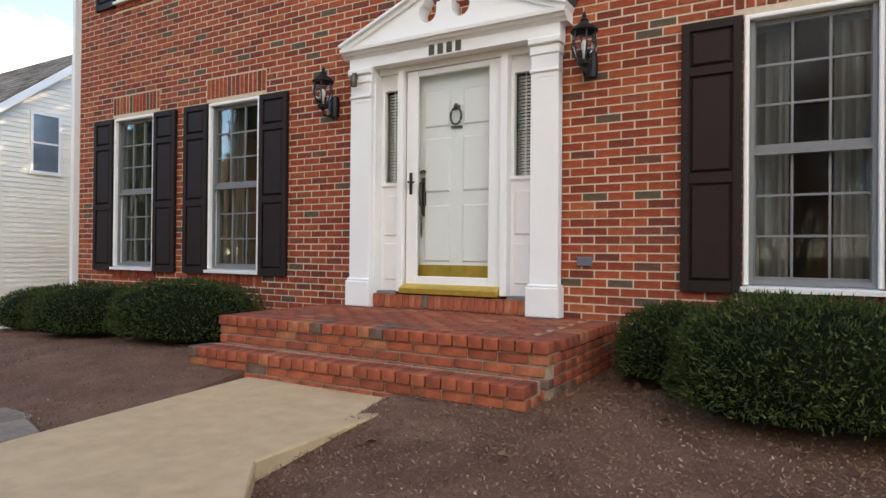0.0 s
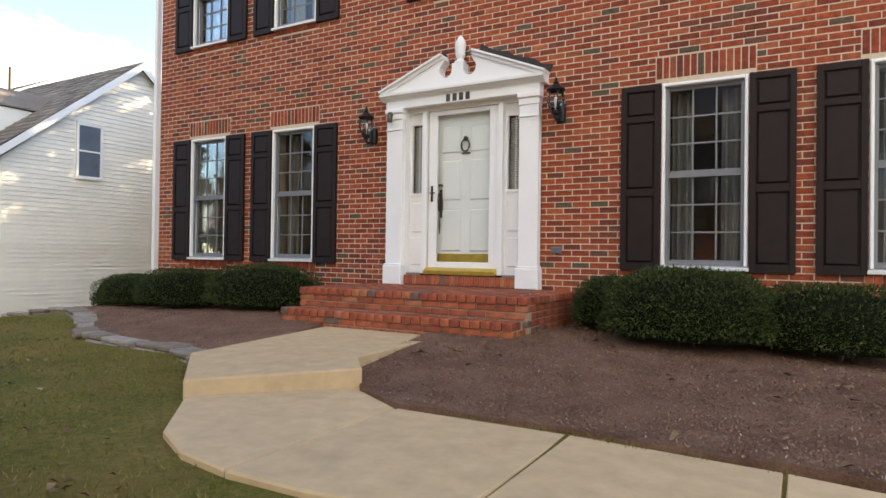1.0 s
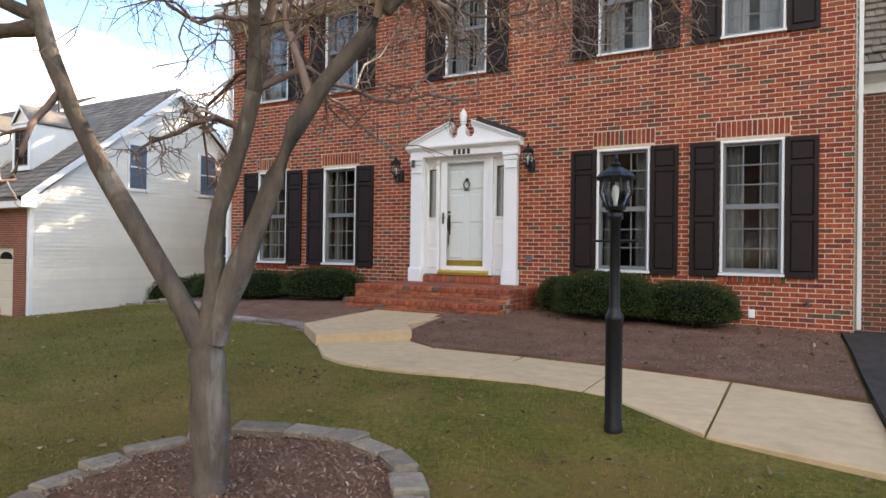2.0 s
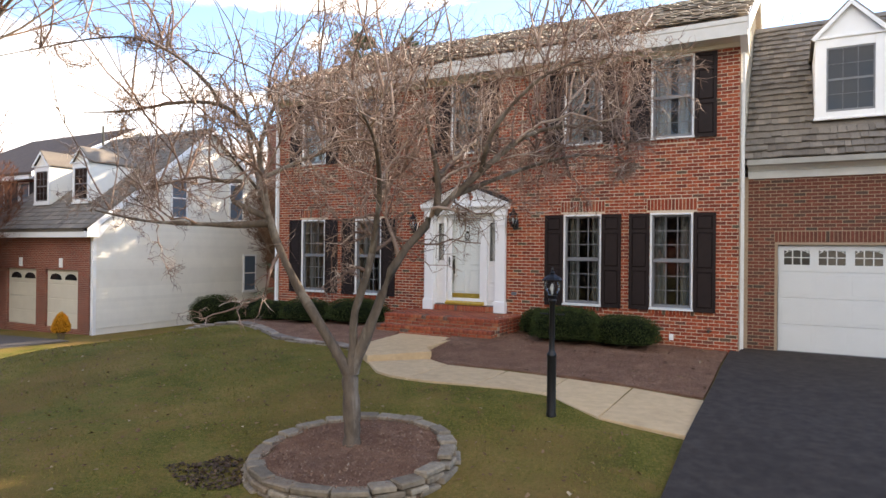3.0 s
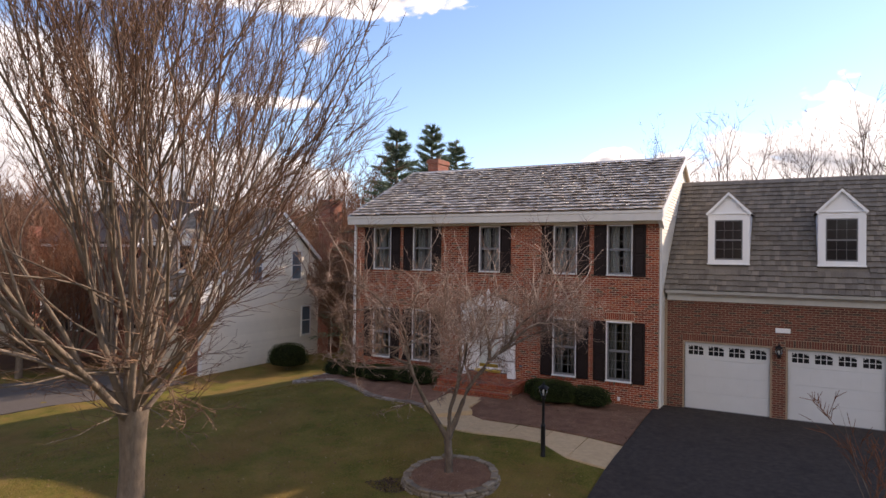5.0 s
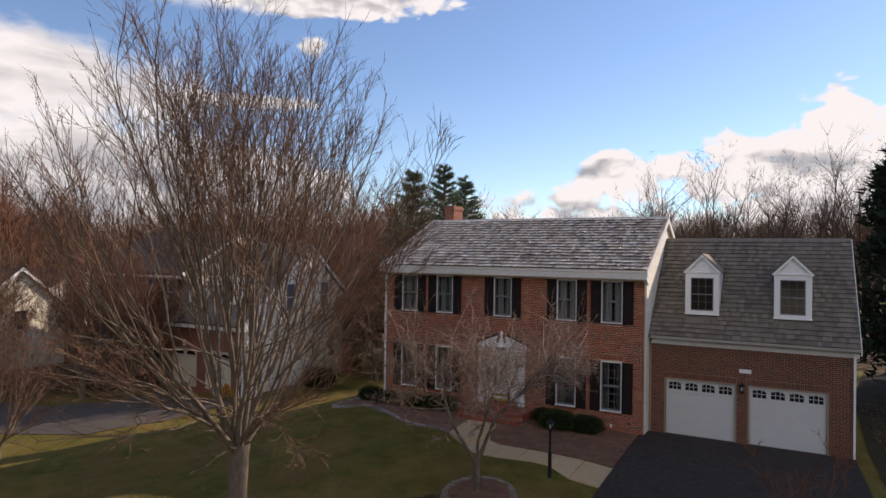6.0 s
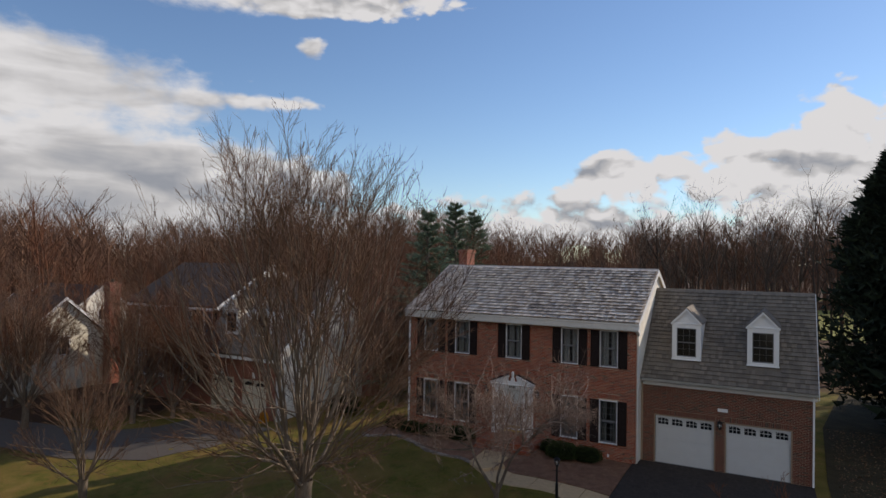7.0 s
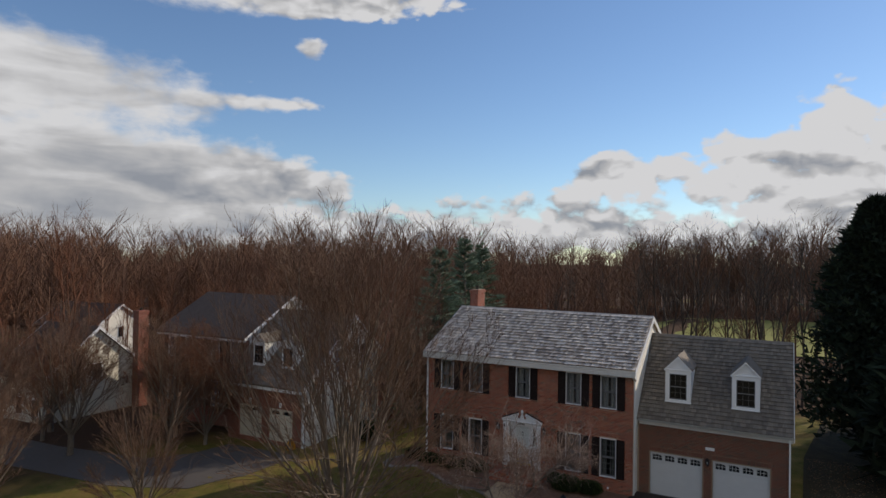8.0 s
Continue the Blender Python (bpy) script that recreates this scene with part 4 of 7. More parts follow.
for x in WINS:
    for side in (-1, 1):
        add_shutter(house, x + side * (HALF + 0.012 + 0.2), LOW_B - 0.012, 0.40, LOW_T - LOW_B + 0.012)
        add_shutter(house, x + side * (HALF + 0.012 + 0.2), UP_B - 0.015, 0.40, UP_T - UP_B + 0.01)
for side in (-1, 1):
    add_shutter(house, side * (HALF + 0.012 + 0.2), UP_B - 0.015, 0.40, UP_T - UP_B + 0.01)

# ---------------------------------------------------------------- entrance


def build_entrance():
    """White surround with pilasters, broken pediment, sidelights, storm door and the panelled door behind it."""
    root = thing("front_entrance", (0, 0, 0), "white wooden doorway with pilasters and broken pediment, door closed", "doorway")
    part("frieze", Shape().box(-1.055, 1.055, -0.125, 0.0, 2.80, 2.915), WHITE, root)
    for a, b in ((-1.00, -0.79), (0.79, 1.00)):
        part("side_board", Shape().box(a, b, -0.06, 0.0, 0.56, 2.80), WHITE, root)
    for side in (-1, 1):
        cx = side * 0.925
        s = Shape().soft_box(cx - 0.12, cx + 0.12, -0.12, -0.03, 0.80, 2.66, 0.006)
        for i in range(5):
            fx = cx - 0.085 + i * 0.0425
            s.box(fx - 0.012, fx + 0.012, -0.126, -0.115, 2.48, 2.50)
        p = part("pilaster", s, WHITE, root)
        part("pilaster_base", Shape().soft_box(cx - 0.14, cx + 0.14, -0.155, -0.02, 0.552, 0.79, 0.008).soft_box(cx - 0.13, cx + 0.13, -0.14, -0.02, 0.79, 0.815, 0.008), WHITE, root)
        part("capital", Shape().soft_box(cx - 0.125, cx + 0.125, -0.135, -0.03, 2.52, 2.545, 0.006).soft_box(cx - 0.13, cx + 0.13, -0.13, -0.03, 2.66, 2.74, 0.01).soft_box(cx - 0.14, cx + 0.14, -0.15, -0.03, 2.74, 2.80, 0.012), WHITE, root)
    # cornice
    part("cornice", Shape().prism([(0.0, 2.90), (-0.13, 2.90), (-0.145, 2.92), (-0.17, 2.93), (-0.18, 2.95), (-0.205, 2.955), (-0.21, 2.985), (0.0, 2.99)], "x", -1.115, 1.115), WHITE, root)
    # broken pediment: two sloping halves with round notches beside the finial
    for side in (-1, 1):
        notch = [(0.165 + 0.088 * math.cos(a), 3.195 + 0.095 * math.sin(a)) for a in np.linspace(0.95, -math.pi * 0.93, 14)]
        outline = [(1.085, 2.987), (0.21, 3.335), (0.185, 3.325)] + notch + [(0.078, 3.20), (0.075, 3.265), (0.0, 3.265), (0.0, 2.987)]
        part("pediment_panel", Shape().prism([(side * px, pz) for px, pz in outline], "y", -0.15, -0.002), WHITE, root)
        ax, az, bx, bz = 1.115, 2.985, 0.20, 3.35
        ln = math.hypot(bx - ax, bz - az)
        nx, nz = -(bz - az) / ln, (bx - ax) / ln
        rake = Shape()
        for lo, hi, out in ((-0.016, 0.026, 0.175), (0.026, 0.048, 0.21)):
            q = [(ax - nx * lo, az - nz * lo), (bx - nx * lo, bz - nz * lo), (bx - nx * hi, bz - nz * hi), (ax - nx * hi, az - nz * hi)]
            rake.prism([(side * px, pz) for px, pz in q], "y", -out, -0.002)
        part("raking_cornice", rake, WHITE, root)
        # dark flashing against the bricks above each slope
        rim = [(ax - nx * 0.05, az - nz * 0.05), (bx - nx * 0.05, bz - nz * 0.05)]
        for k in range(9):
            t = 1 - k / 8
            up = 0.135 + 0.02 * math.sin(k * 2.3 + side)
            rim.append((ax + (bx - ax) * t - nx * up, az + (bz - az) * t - nz * up))
        part("flashing", Shape().prism([(side * px, pz) for px, pz in rim], "y", -0.022, -0.004), FLASHING, root, "dark stepped flashing above the pediment")
    part("finial", Shape().lathe([(0.07, 0.0), (0.075, 0.03), (0.05, 0.05), (0.035, 0.07), (0.055, 0.09), (0.062, 0.12), (0.058, 0.17), (0.066, 0.20), (0.07, 0.25), (0.055, 0.29), (0.045, 0.305), (0.03, 0.335), (0.004, 0.36)], 16, 0, -0.07, 3.26), WHITE, root, smooth=True)
    # number bars
    for i, x in enumerate((-0.135, -0.045, 0.045, 0.135)):
        part("number_bar", Shape().soft_box(x - 0.028, x + 0.028, -0.133, -0.126, 2.812, 2.905, 0.003), DARK_METAL, root, "plain dark number bar")
    # jambs, sidelights and lower panels
    part("head_jamb", Shape().box(-0.79, 0.79, 0.0, 0.14, 2.745, 2.80), WHITE, root)
    for side in (-1, 1):
        a, b = sorted((side * 0.79, side * 0.86))
        part("jamb", Shape().box(a, b, 0.001, 0.14, 0.68, 2.80), WHITE, root)
        a, b = sorted((side * 0.50, side * 0.56))
        part("mullion", Shape().box(a, b, -0.03, 0.14, 0.70, 2.745), WHITE, root)
    for side in (-1, 1):
        lo, hi = sorted((side * 0.56, side * 0.79))
        q = Shape()
        q.box(lo, hi, 0.06, 0.10, 0.70, 1.69).box(lo, hi, 0.04, 0.10, 1.69, 1.72).box(lo, lo + 0.03, 0.05, 0.10, 1.72, 2.60).box(hi - 0.03, hi, 0.05, 0.10, 1.72, 2.60).box(lo, hi, 0.05, 0.10, 2.60, 2.745)
        q.soft_box(lo + 0.035, hi - 0.035, 0.045, 0.062, 0.80, 1.15, 0.012).soft_box(lo + 0.035, hi - 0.035, 0.045, 0.062, 1.22, 1.60, 0.012)
        light = part("sidelight", q, WHITE, root, "narrow sidelight with slatted blind")
        g = part("pane", Shape().box(lo + 0.03, hi - 0.03, 0.075, 0.08, 1.72, 2.60), STORM_GLASS, light)
        g.visible_shadow = False
        blind = Shape()
        for k in range(29):
            z = 1.735 + k * 0.0295
            blind.add([(lo + 0.035, 0.105, z), (hi - 0.035, 0.105, z), (hi - 0.035, 0.125, z + 0.020), (lo + 0.035, 0.125, z + 0.020), (lo + 0.035, 0.105, z + 0.003), (hi - 0.035, 0.105, z + 0.003), (hi - 0.035, 0.125, z + 0.023), (lo + 0.035, 0.125, z + 0.023)], BOX_FACES)
        blind.box((lo + hi) / 2 - 0.006, (lo + hi) / 2 + 0.006, 0.10, 0.104, 1.72, 2.60)
        part("blind", blind, BLIND, light, "white slatted blind")
        part("vent_strip", Shape().box(lo + 0.01, hi - 0.01, -0.03, 0.02, 0.676, 0.70), SASH, light, "grey threshold strip")
    # the panelled door
    s = Shape().box(-0.44, 0.44, 0.115, 0.155, 0.76, 2.72)
    door = part("front_door", s, DOOR_WHITE, root, "white six-panel front door")
    for px in (-0.205, 0.205):
        for z0, z1 in ((2.22, 2.55), (1.62, 2.12), (0.98, 1.50)):
            part("panel", Shape().soft_box(px - 0.14, px + 0.14, 0.100, 0.116, z0, z1, 0.014), DOOR_WHITE, door)
    part("kick_plate", Shape().soft_box(-0.40, 0.40, 0.106, 0.116, 0.80, 0.95, 0.002), BRASS, door, "polished brass kick plate")
    ring = [(0.055 * math.cos(a), 0.085, 2.30 + 0.075 * math.sin(a)) for a in np.linspace(0, 2 * math.pi, 25)]
    part("door_knocker", Shape().tube(ring, 0.011, 8).soft_box(-0.03, 0.03, 0.09, 0.116, 2.36, 2.40, 0.004).lathe([(0.022, 0), (0.026, 0.02), (0.012, 0.04)], 10, 0, 0.09, 2.375).soft_box(-0.055, 0.055, 0.09, 0.116, 2.195, 2.212, 0.003), DARK_METAL, door, "dark bronze ring knocker", smooth=True)
    part("door_handle", Shape().soft_box(-0.365, -0.325, 0.085, 0.116, 1.40, 1.76, 0.006).tube([(-0.345, 0.09, 1.72), (-0.345, 0.04, 1.70), (-0.345, 0.03, 1.60), (-0.345, 0.04, 1.50), (-0.345, 0.09, 1.48)], 0.011, 8).lathe([(0.03, 0), (0.03, 0.02), (0.015, 0.03)], 12, -0.345, 0.085, 1.80).tube([(-0.345, 0.07, 1.42), (-0.342, 0.06, 1.30), (-0.345, 0.065, 1.2)], [0.006, 0.012, 0.005], 6), DARK_METAL, door, "aged bronze handle set with keys hanging")
    # storm door
    s = Shape()
    s.soft_box(-0.485, -0.365, 0.015, 0.05, 0.735, 2.74, 0.006).soft_box(0.365, 0.485, 0.015, 0.05, 0.735, 2.74, 0.006).soft_box(-0.365, 0.365, 0.015, 0.05, 2.685, 2.74, 0.006).soft_box(-0.365, 0.365, 0.015, 0.05, 0.735, 0.845, 0.006)
    storm = part("storm_door", s, WHITE, root, "white full-glass storm door")
    g = part("pane", Shape().box(-0.365, 0.365, 0.03, 0.034, 0.845, 2.685), STORM_GLASS, storm)
    g.visible_shadow = False
    part("storm_handle", Shape().soft_box(-0.44, -0.415, -0.005, 0.016, 1.60, 1.80, 0.004).tube([(-0.428, -0.005, 1.71), (-0.428, -0.04, 1.71), (-0.36, -0.045, 1.705)], 0.009, 8), IRON, storm, "black lever handle")
    part("door_sill", Shape().prism([(-0.08, 0.69), (-0.08, 0.735), (0.0, 0.775), (0.10, 0.775), (0.10, 0.69)], "x", -0.495, 0.495), BRASS, root, "polished brass threshold")
    part("security_camera", Shape().box(-1.00, -0.95, -0.16, -0.12, 2.70, 2.76).lathe([(0.03, -0.10), (0.035, -0.06), (0.03, 0.0)], 10, -0.955, -0.19, 2.72), DARK_METAL, root, "small dark fitting on the capital")


build_entrance()


def wall_lantern(at, group="lanterns by the door"):
    """A six-sided black carriage lantern on a bracket."""
    root = thing("wall_lantern", at, "black iron carriage lantern with clear glass on the brick wall", "lantern", group)
    part("backplate", Shape().lathe([(0.055, -0.10), (0.06, 0.0), (0.05, 0.10)], 12, 0, -0.02, -0.06), IRON, root)
    part("bracket", Shape().tube([(0, -0.03, -0.08), (0, -0.09, -0.16), (0, -0.17, -0.17), (0, -0.19, -0.12)], [0.014, 0.012, 0.012, 0.018], 8), IRON, root, smooth=True)
    cage = Shape().lathe([(0.02, -0.12), (0.05, -0.10), (0.055, -0.075), (0.045, -0.07)], 12, 0, -0.19, 0)
    for i in range(6):
        a = math.pi * i / 3
        part("rib", Shape().tube([(0.055 * math.cos(a), -0.19 + 0.055 * math.sin(a), -0.07), (0.098 * math.cos(a), -0.19 + 0.098 * math.sin(a), 0.04), (0.085 * math.cos(a), -0.19 + 0.085 * math.sin(a), 0.15)], 0.006, 6), IRON, root)
    part("cage_base", cage, IRON, root)
    g = part("glass", Shape().lathe([(0.05, -0.07), (0.092, 0.04), (0.08, 0.15)], 12, 0, -0.19, 0), LAMP_GLASS, root, "clear lantern glass", smooth=True)
    g.visible_shadow = False
    part("bulb", Shape().lathe([(0.012, -0.06), (0.013, 0.0), (0.024, 0.03), (0.02, 0.07), (0.004, 0.085)], 10, 0, -0.19, 0), FROST, root, smooth=True)
    part("hood", Shape().lathe([(0.105, 0.145), (0.11, 0.155), (0.085, 0.185), (0.045, 0.215), (0.03, 0.225), (0.034, 0.24), (0.014, 0.26), (0.018, 0.275), (0.003, 0.31)], 12, 0, -0.19, 0), IRON, root)
    return root


lantern = wall_lantern((-1.33, 0.0, 2.56))
copy_thing(lantern, pose(1.27, 0.0, 2.61))
copy_thing(lantern, pose(9.10, 1.02, 2.02))

part("outlet_box", Shape().soft_box(1.17, 1.29, -0.025, 0.006, 0.965, 1.04, 0.006), GREY_BOX, house, "grey outdoor outlet cover")
part("vent_hood", Shape().soft_box(4.55, 4.63, -0.04, 0.006, 0.22, 0.34, 0.01), WHITE, house, "small white wall vent")
part("hose_bib", Shape().lathe([(0.05, 0), (0.05, 0.02)], 10, 5.28, -0.01, 0.44).tube([(5.28, 0.0, 0.46), (5.28, -0.08, 0.46), (5.28, -0.10, 0.42)], 0.016, 8).tube([(5.24, -0.06, 0.50), (5.32, -0.06, 0.50)], 0.01, 6), DARK_METAL, house, "dark hose tap")

# ---------------------------------------------------------------- garage wing

GY, GX1 = 1.02, 12.60
G_DOORS = ((6.43, 8.86), (9.335, 11.765))
G_EAVE, G_RIDGE_Y, G_RIDGE_Z = (0.68, 3.80), 4.7, 7.62
wing = thing("garage_wing", (0, 0, 0), "brick garage wing with two white doors and two dormers", "garage")
g_open = [(a, b, 0.0, 2.13) for a, b in G_DOORS]
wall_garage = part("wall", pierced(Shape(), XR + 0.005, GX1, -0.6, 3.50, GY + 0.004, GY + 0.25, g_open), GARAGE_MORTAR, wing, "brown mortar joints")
g_gable = [(GY + 0.26, -0.6), (8.3, -0.6), (8.3, 3.6), (G_RIDGE_Y, 7.46), (GY + 0.26, 3.75)]
part("side_wall", Shape().prism(g_gable, "x", GX1 - 0.2, GX1), SIDING, wing, "white gable wall")
part("rear_wall", Shape().box(XR + 0.2, GX1 - 0.2, 8.1, 8.3, -0.6, 3.6), SIDING, wing)
part("garage_floor", Shape().box(XR + 0.2, GX1 - 0.2, GY, 8.1, -0.3, 0.02).box(XR + 0.2, GX1 - 0.2, GY + 0.26, 8.1, 3.2, 3.4), ROOM, wing)
s = Shape()
s.prism([(GY + 0.0, 3.46), (GY - 0.03, 3.46), (GY - 0.03, 3.60), (GY - 0.08, 3.64), (GY - 0.24, 3.68), (GY - 0.26, 3.80), (GY + 0.0, 3.84)], "x", XR + 0.09, GX1 + 0.1)
part("frieze", s, TRIM, wing, "weathered white frieze under the eaves")
part("gutter", Shape().prism([(GY - 0.26, 3.68), (GY - 0.35, 3.70), (GY - 0.37, 3.80), (GY - 0.345, 3.80), (GY - 0.33, 3.73), (GY - 0.265, 3.72)], "x", XR + 0.09, GX1 + 0.12), GUTTER, wing)
part("downspout", Shape().prism([(GX1 - 0.07, GY - 0.08), (GX1 + 0.0, GY - 0.08), (GX1 + 0.0, GY - 0.005), (GX1 - 0.07, GY - 0.005)], "z", 0.0, 3.66), WHITE, wing, "white downspout")
part("wall_plaque", Shape().soft_box(9.0, 9.4, GY - 0.03, GY + 0.006, 2.60, 2.74, 0.008), WHITE, wing, "blank white plaque")


def garage_slope(y):
    return G_EAVE[1] + (G_RIDGE_Z - G_EAVE[1]) * (y - G_EAVE[0]) / (G_RIDGE_Y - G_EAVE[0])


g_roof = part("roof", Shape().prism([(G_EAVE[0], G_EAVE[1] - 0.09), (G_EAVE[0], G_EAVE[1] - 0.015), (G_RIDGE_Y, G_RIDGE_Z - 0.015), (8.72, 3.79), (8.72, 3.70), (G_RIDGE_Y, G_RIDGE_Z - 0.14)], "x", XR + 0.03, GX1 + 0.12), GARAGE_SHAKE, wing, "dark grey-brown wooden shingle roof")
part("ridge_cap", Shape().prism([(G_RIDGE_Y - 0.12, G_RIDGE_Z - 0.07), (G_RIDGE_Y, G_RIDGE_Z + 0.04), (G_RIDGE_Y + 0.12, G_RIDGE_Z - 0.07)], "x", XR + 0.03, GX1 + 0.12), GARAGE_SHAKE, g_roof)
part("rake_board", Shape().prism([(G_EAVE[0], G_EAVE[1] - 0.02), (G_RIDGE_Y, G_RIDGE_Z), (8.72, 3.78), (8.72, 3.58), (G_RIDGE_Y, G_RIDGE_Z - 0.22), (G_EAVE[0], G_EAVE[1] - 0.22)], "x", GX1 + 0.12, GX1 + 0.15), WHITE, wing)


def garage_door(parent, x0, x1):
    w, h = x1 - x0, 2.10
    s = Shape()
    root = part("garage_door", Shape().box(x0, x1, GY + 0.10, GY + 0.14, 0.03, 0.03 + h), GARAGE_DOOR, parent, "white sectional garage door with arched lights")
    for k in range(4):
        z0, z1 = 0.035 + k * h / 4, 0.025 + (k + 1) * h / 4
        q = Shape()
        if k < 3:
            q.soft_box(x0 + 0.005, x1 - 0.005, GY + 0.085, GY + 0.102, z0, z1, 0.006)
            for j in range(4):
                a = x0 + 0.05 + j * (w - 0.06) / 4
                q.soft_box(a + 0.02, a + (w - 0.06) / 4 - 0.05, GY + 0.082, GY + 0.086, z0 + 0.07, z1 - 0.07, 0.003)
        else:
            holes = []
            for j in range(4):
                a = x0 + 0.05 + j * (w - 0.06) / 4
                holes.append((a + 0.06, a + (w - 0.06) / 4 - 0.09, z0 + 0.13, z1 - 0.10))
            pierced(q, x0 + 0.005, x1 - 0.005, z0, z1, GY + 0.085, GY + 0.102, holes)
            for a, b, za, zb in holes:
                bars = Shape()
                wd = b - a
                # an arched head and slim bars
                for i in range(6):
                    t0, t1 = i / 6, (i + 1) / 6
                    d0, d1 = 0.07 * (2 * t0 - 1) ** 2, 0.07 * (2 * t1 - 1) ** 2
                    bars.add([(a + wd * t0, GY + 0.084, zb - d0), (a + wd * t1, GY + 0.084, zb - d1), (a + wd * t1, GY + 0.084, zb + 0.002), (a + wd * t0, GY + 0.084, zb + 0.002), (a + wd * t0, GY + 0.10, zb - d0), (a + wd * t1, GY + 0.10, zb - d1), (a + wd * t1, GY + 0.10, zb + 0.002), (a + wd * t0, GY + 0.10, zb + 0.002)], BOX_FACES)
                for i in (1, 2):
                    bars.box(a + wd * i / 3 - 0.010, a + wd * i / 3 + 0.010, GY + 0.083, GY + 0.10, za, zb)
                bars.box(a, b, GY + 0.083, GY + 0.10, (za + zb) / 2 - 0.009, (za + zb) / 2 + 0.009)
                part("light_bars", bars, GARAGE_DOOR, root)
                part("pane", Shape().box(a, b, GY + 0.0955, GY + 0.099, za, zb), GLASS_DARK, root)
        part("door_section", q, GARAGE_DOOR, root)
    t = Shape()
    t.box(x0 - 0.05, x0, GY + 0.01, GY + 0.10, 0.02, 2.18).box(x1, x1 + 0.05, GY + 0.01, GY + 0.10, 0.02, 2.18).box(x0, x1, GY + 0.01, GY + 0.10, 2.13, 2.18)
    part("door_trim", t, WHITE, root)
    part("weather_strip", Shape().box(x0, x1, GY + 0.075, GY + 0.14, 0.0, 0.035), SASH, root, "grey rubber strip")


for a, b in G_DOORS:
    garage_door(wing, a, b)


def add_dormer(parent, x, y_face, z0, z_eave, z_peak, half, slope, roof_mat, wall_mat, pitch_back):
    """A gabled dormer that runs back into the slope."""
    root = part("dormer", Shape().prism([(-half, z0), (half, z0), (half, z_eave), (0, z_peak - 0.06), (-half, z_eave)], "y", y_face + 0.03, y_face + 0.10), wall_mat, parent, "white dormer with a gabled roof", at=(x, 0, 0))
    # cheeks
    for side in (-1, 1):
        yb = pitch_back(z_eave)
        a, b = sorted((side * half, side * (half - 0.08)))
        part("dormer_cheek", Shape().prism([(y_face + 0.10, z0), (y_face + 0.10, z_eave), (yb, z_eave), (pitch_back(z0), z0 - 0.02)], "x", a, b), wall_mat, root)
    # trim round the window
    wh = 0.405
    q = Shape()
    q.soft_box(-half, -wh, y_face, y_face + 0.035, z0, z_eave, 0.006).soft_box(wh, half, y_face, y_face + 0.035, z0, z_eave, 0.006).soft_box(-wh, wh, y_face, y_face + 0.035, z0, z0 + 0.13, 0.006).soft_box(-wh, wh, y_face, y_face + 0.035, z_eave - 0.18, z_eave, 0.006)
    q.soft_box(-half - 0.05, half + 0.05, y_face - 0.035, y_face + 0.035, z_eave, z_eave + 0.05, 0.008).soft_box(-half - 0.02, half + 0.02, y_face - 0.03, y_face + 0.02, z0 - 0.03, z0 + 0.02, 0.006)
    part("dormer_trim", q, WHITE, root)
    roof_s = Shape()
    over = 0.07
    for side in (-1, 1):
        e, p = (side * (half + over), z_eave + 0.02), (0.0, z_peak)
        yf = y_face - 0.06
        be, bp = pitch_back(e[1]), pitch_back(p[1])
        v = [(e[0], yf, e[1]), (p[0], yf, p[1]), (p[0], bp + 0.1, p[1]), (e[0], be + 0.1, e[1]), (e[0], yf, e[1] + 0.05), (p[0], yf, p[1] + 0.05), (p[0], bp + 0.1, p[1] + 0.05), (e[0], be + 0.1, e[1] + 0.05)]
        roof_s.add(v, [(0, 1, 2, 3), (4, 7, 6, 5), (0, 4, 5, 1), (1, 5, 6, 2), (2, 6, 7, 3), (3, 7, 4, 0)])
    part("dormer_roof", roof_s, roof_mat, root)
    rk = Shape()
    for side in (-1, 1):
        rk.prism([(side * (half + over), z_eave + 0.02), (0, z_peak), (0, z_peak - 0.09), (side * (half + over - 0.06), z_eave - 0.035)], "y", y_face - 0.075, y_face - 0.055)
    part("dormer_rake", rk, WHITE, root)
    zb, zt = z0 + 0.13, z_eave - 0.18
    s2 = sash_shape(2 * wh, zt - zb, y_face + 0.012, 0.02, 0.03, 3, 4, 0.008)
    s2.box(-wh, wh, y_face + 0.008, y_face + 0.02, (zb + zt) / 2 - zb - 0.02, (zb + zt) / 2 - zb + 0.02)
    part("sash", s2, SASH, root, at=(0, 0, zb))
    part("pane", Shape().box(-wh + 0.03, wh - 0.03, y_face + 0.022, y_face + 0.026, zb + 0.04, zt - 0.03), GLASS_DARK, root)


def garage_back(z):
    return G_EAVE[0] + (z - G_EAVE[1]) / (G_RIDGE_Z - G_EAVE[1]) * (G_RIDGE_Y - G_EAVE[0])


for x in (7.655, 10.705):
    add_dormer(wing, x, 1.45, 4.645, 6.22, 6.93, 0.605, garage_slope, GARAGE_SHAKE, WHITE, garage_back)

# ---------------------------------------------------------------- brick steps


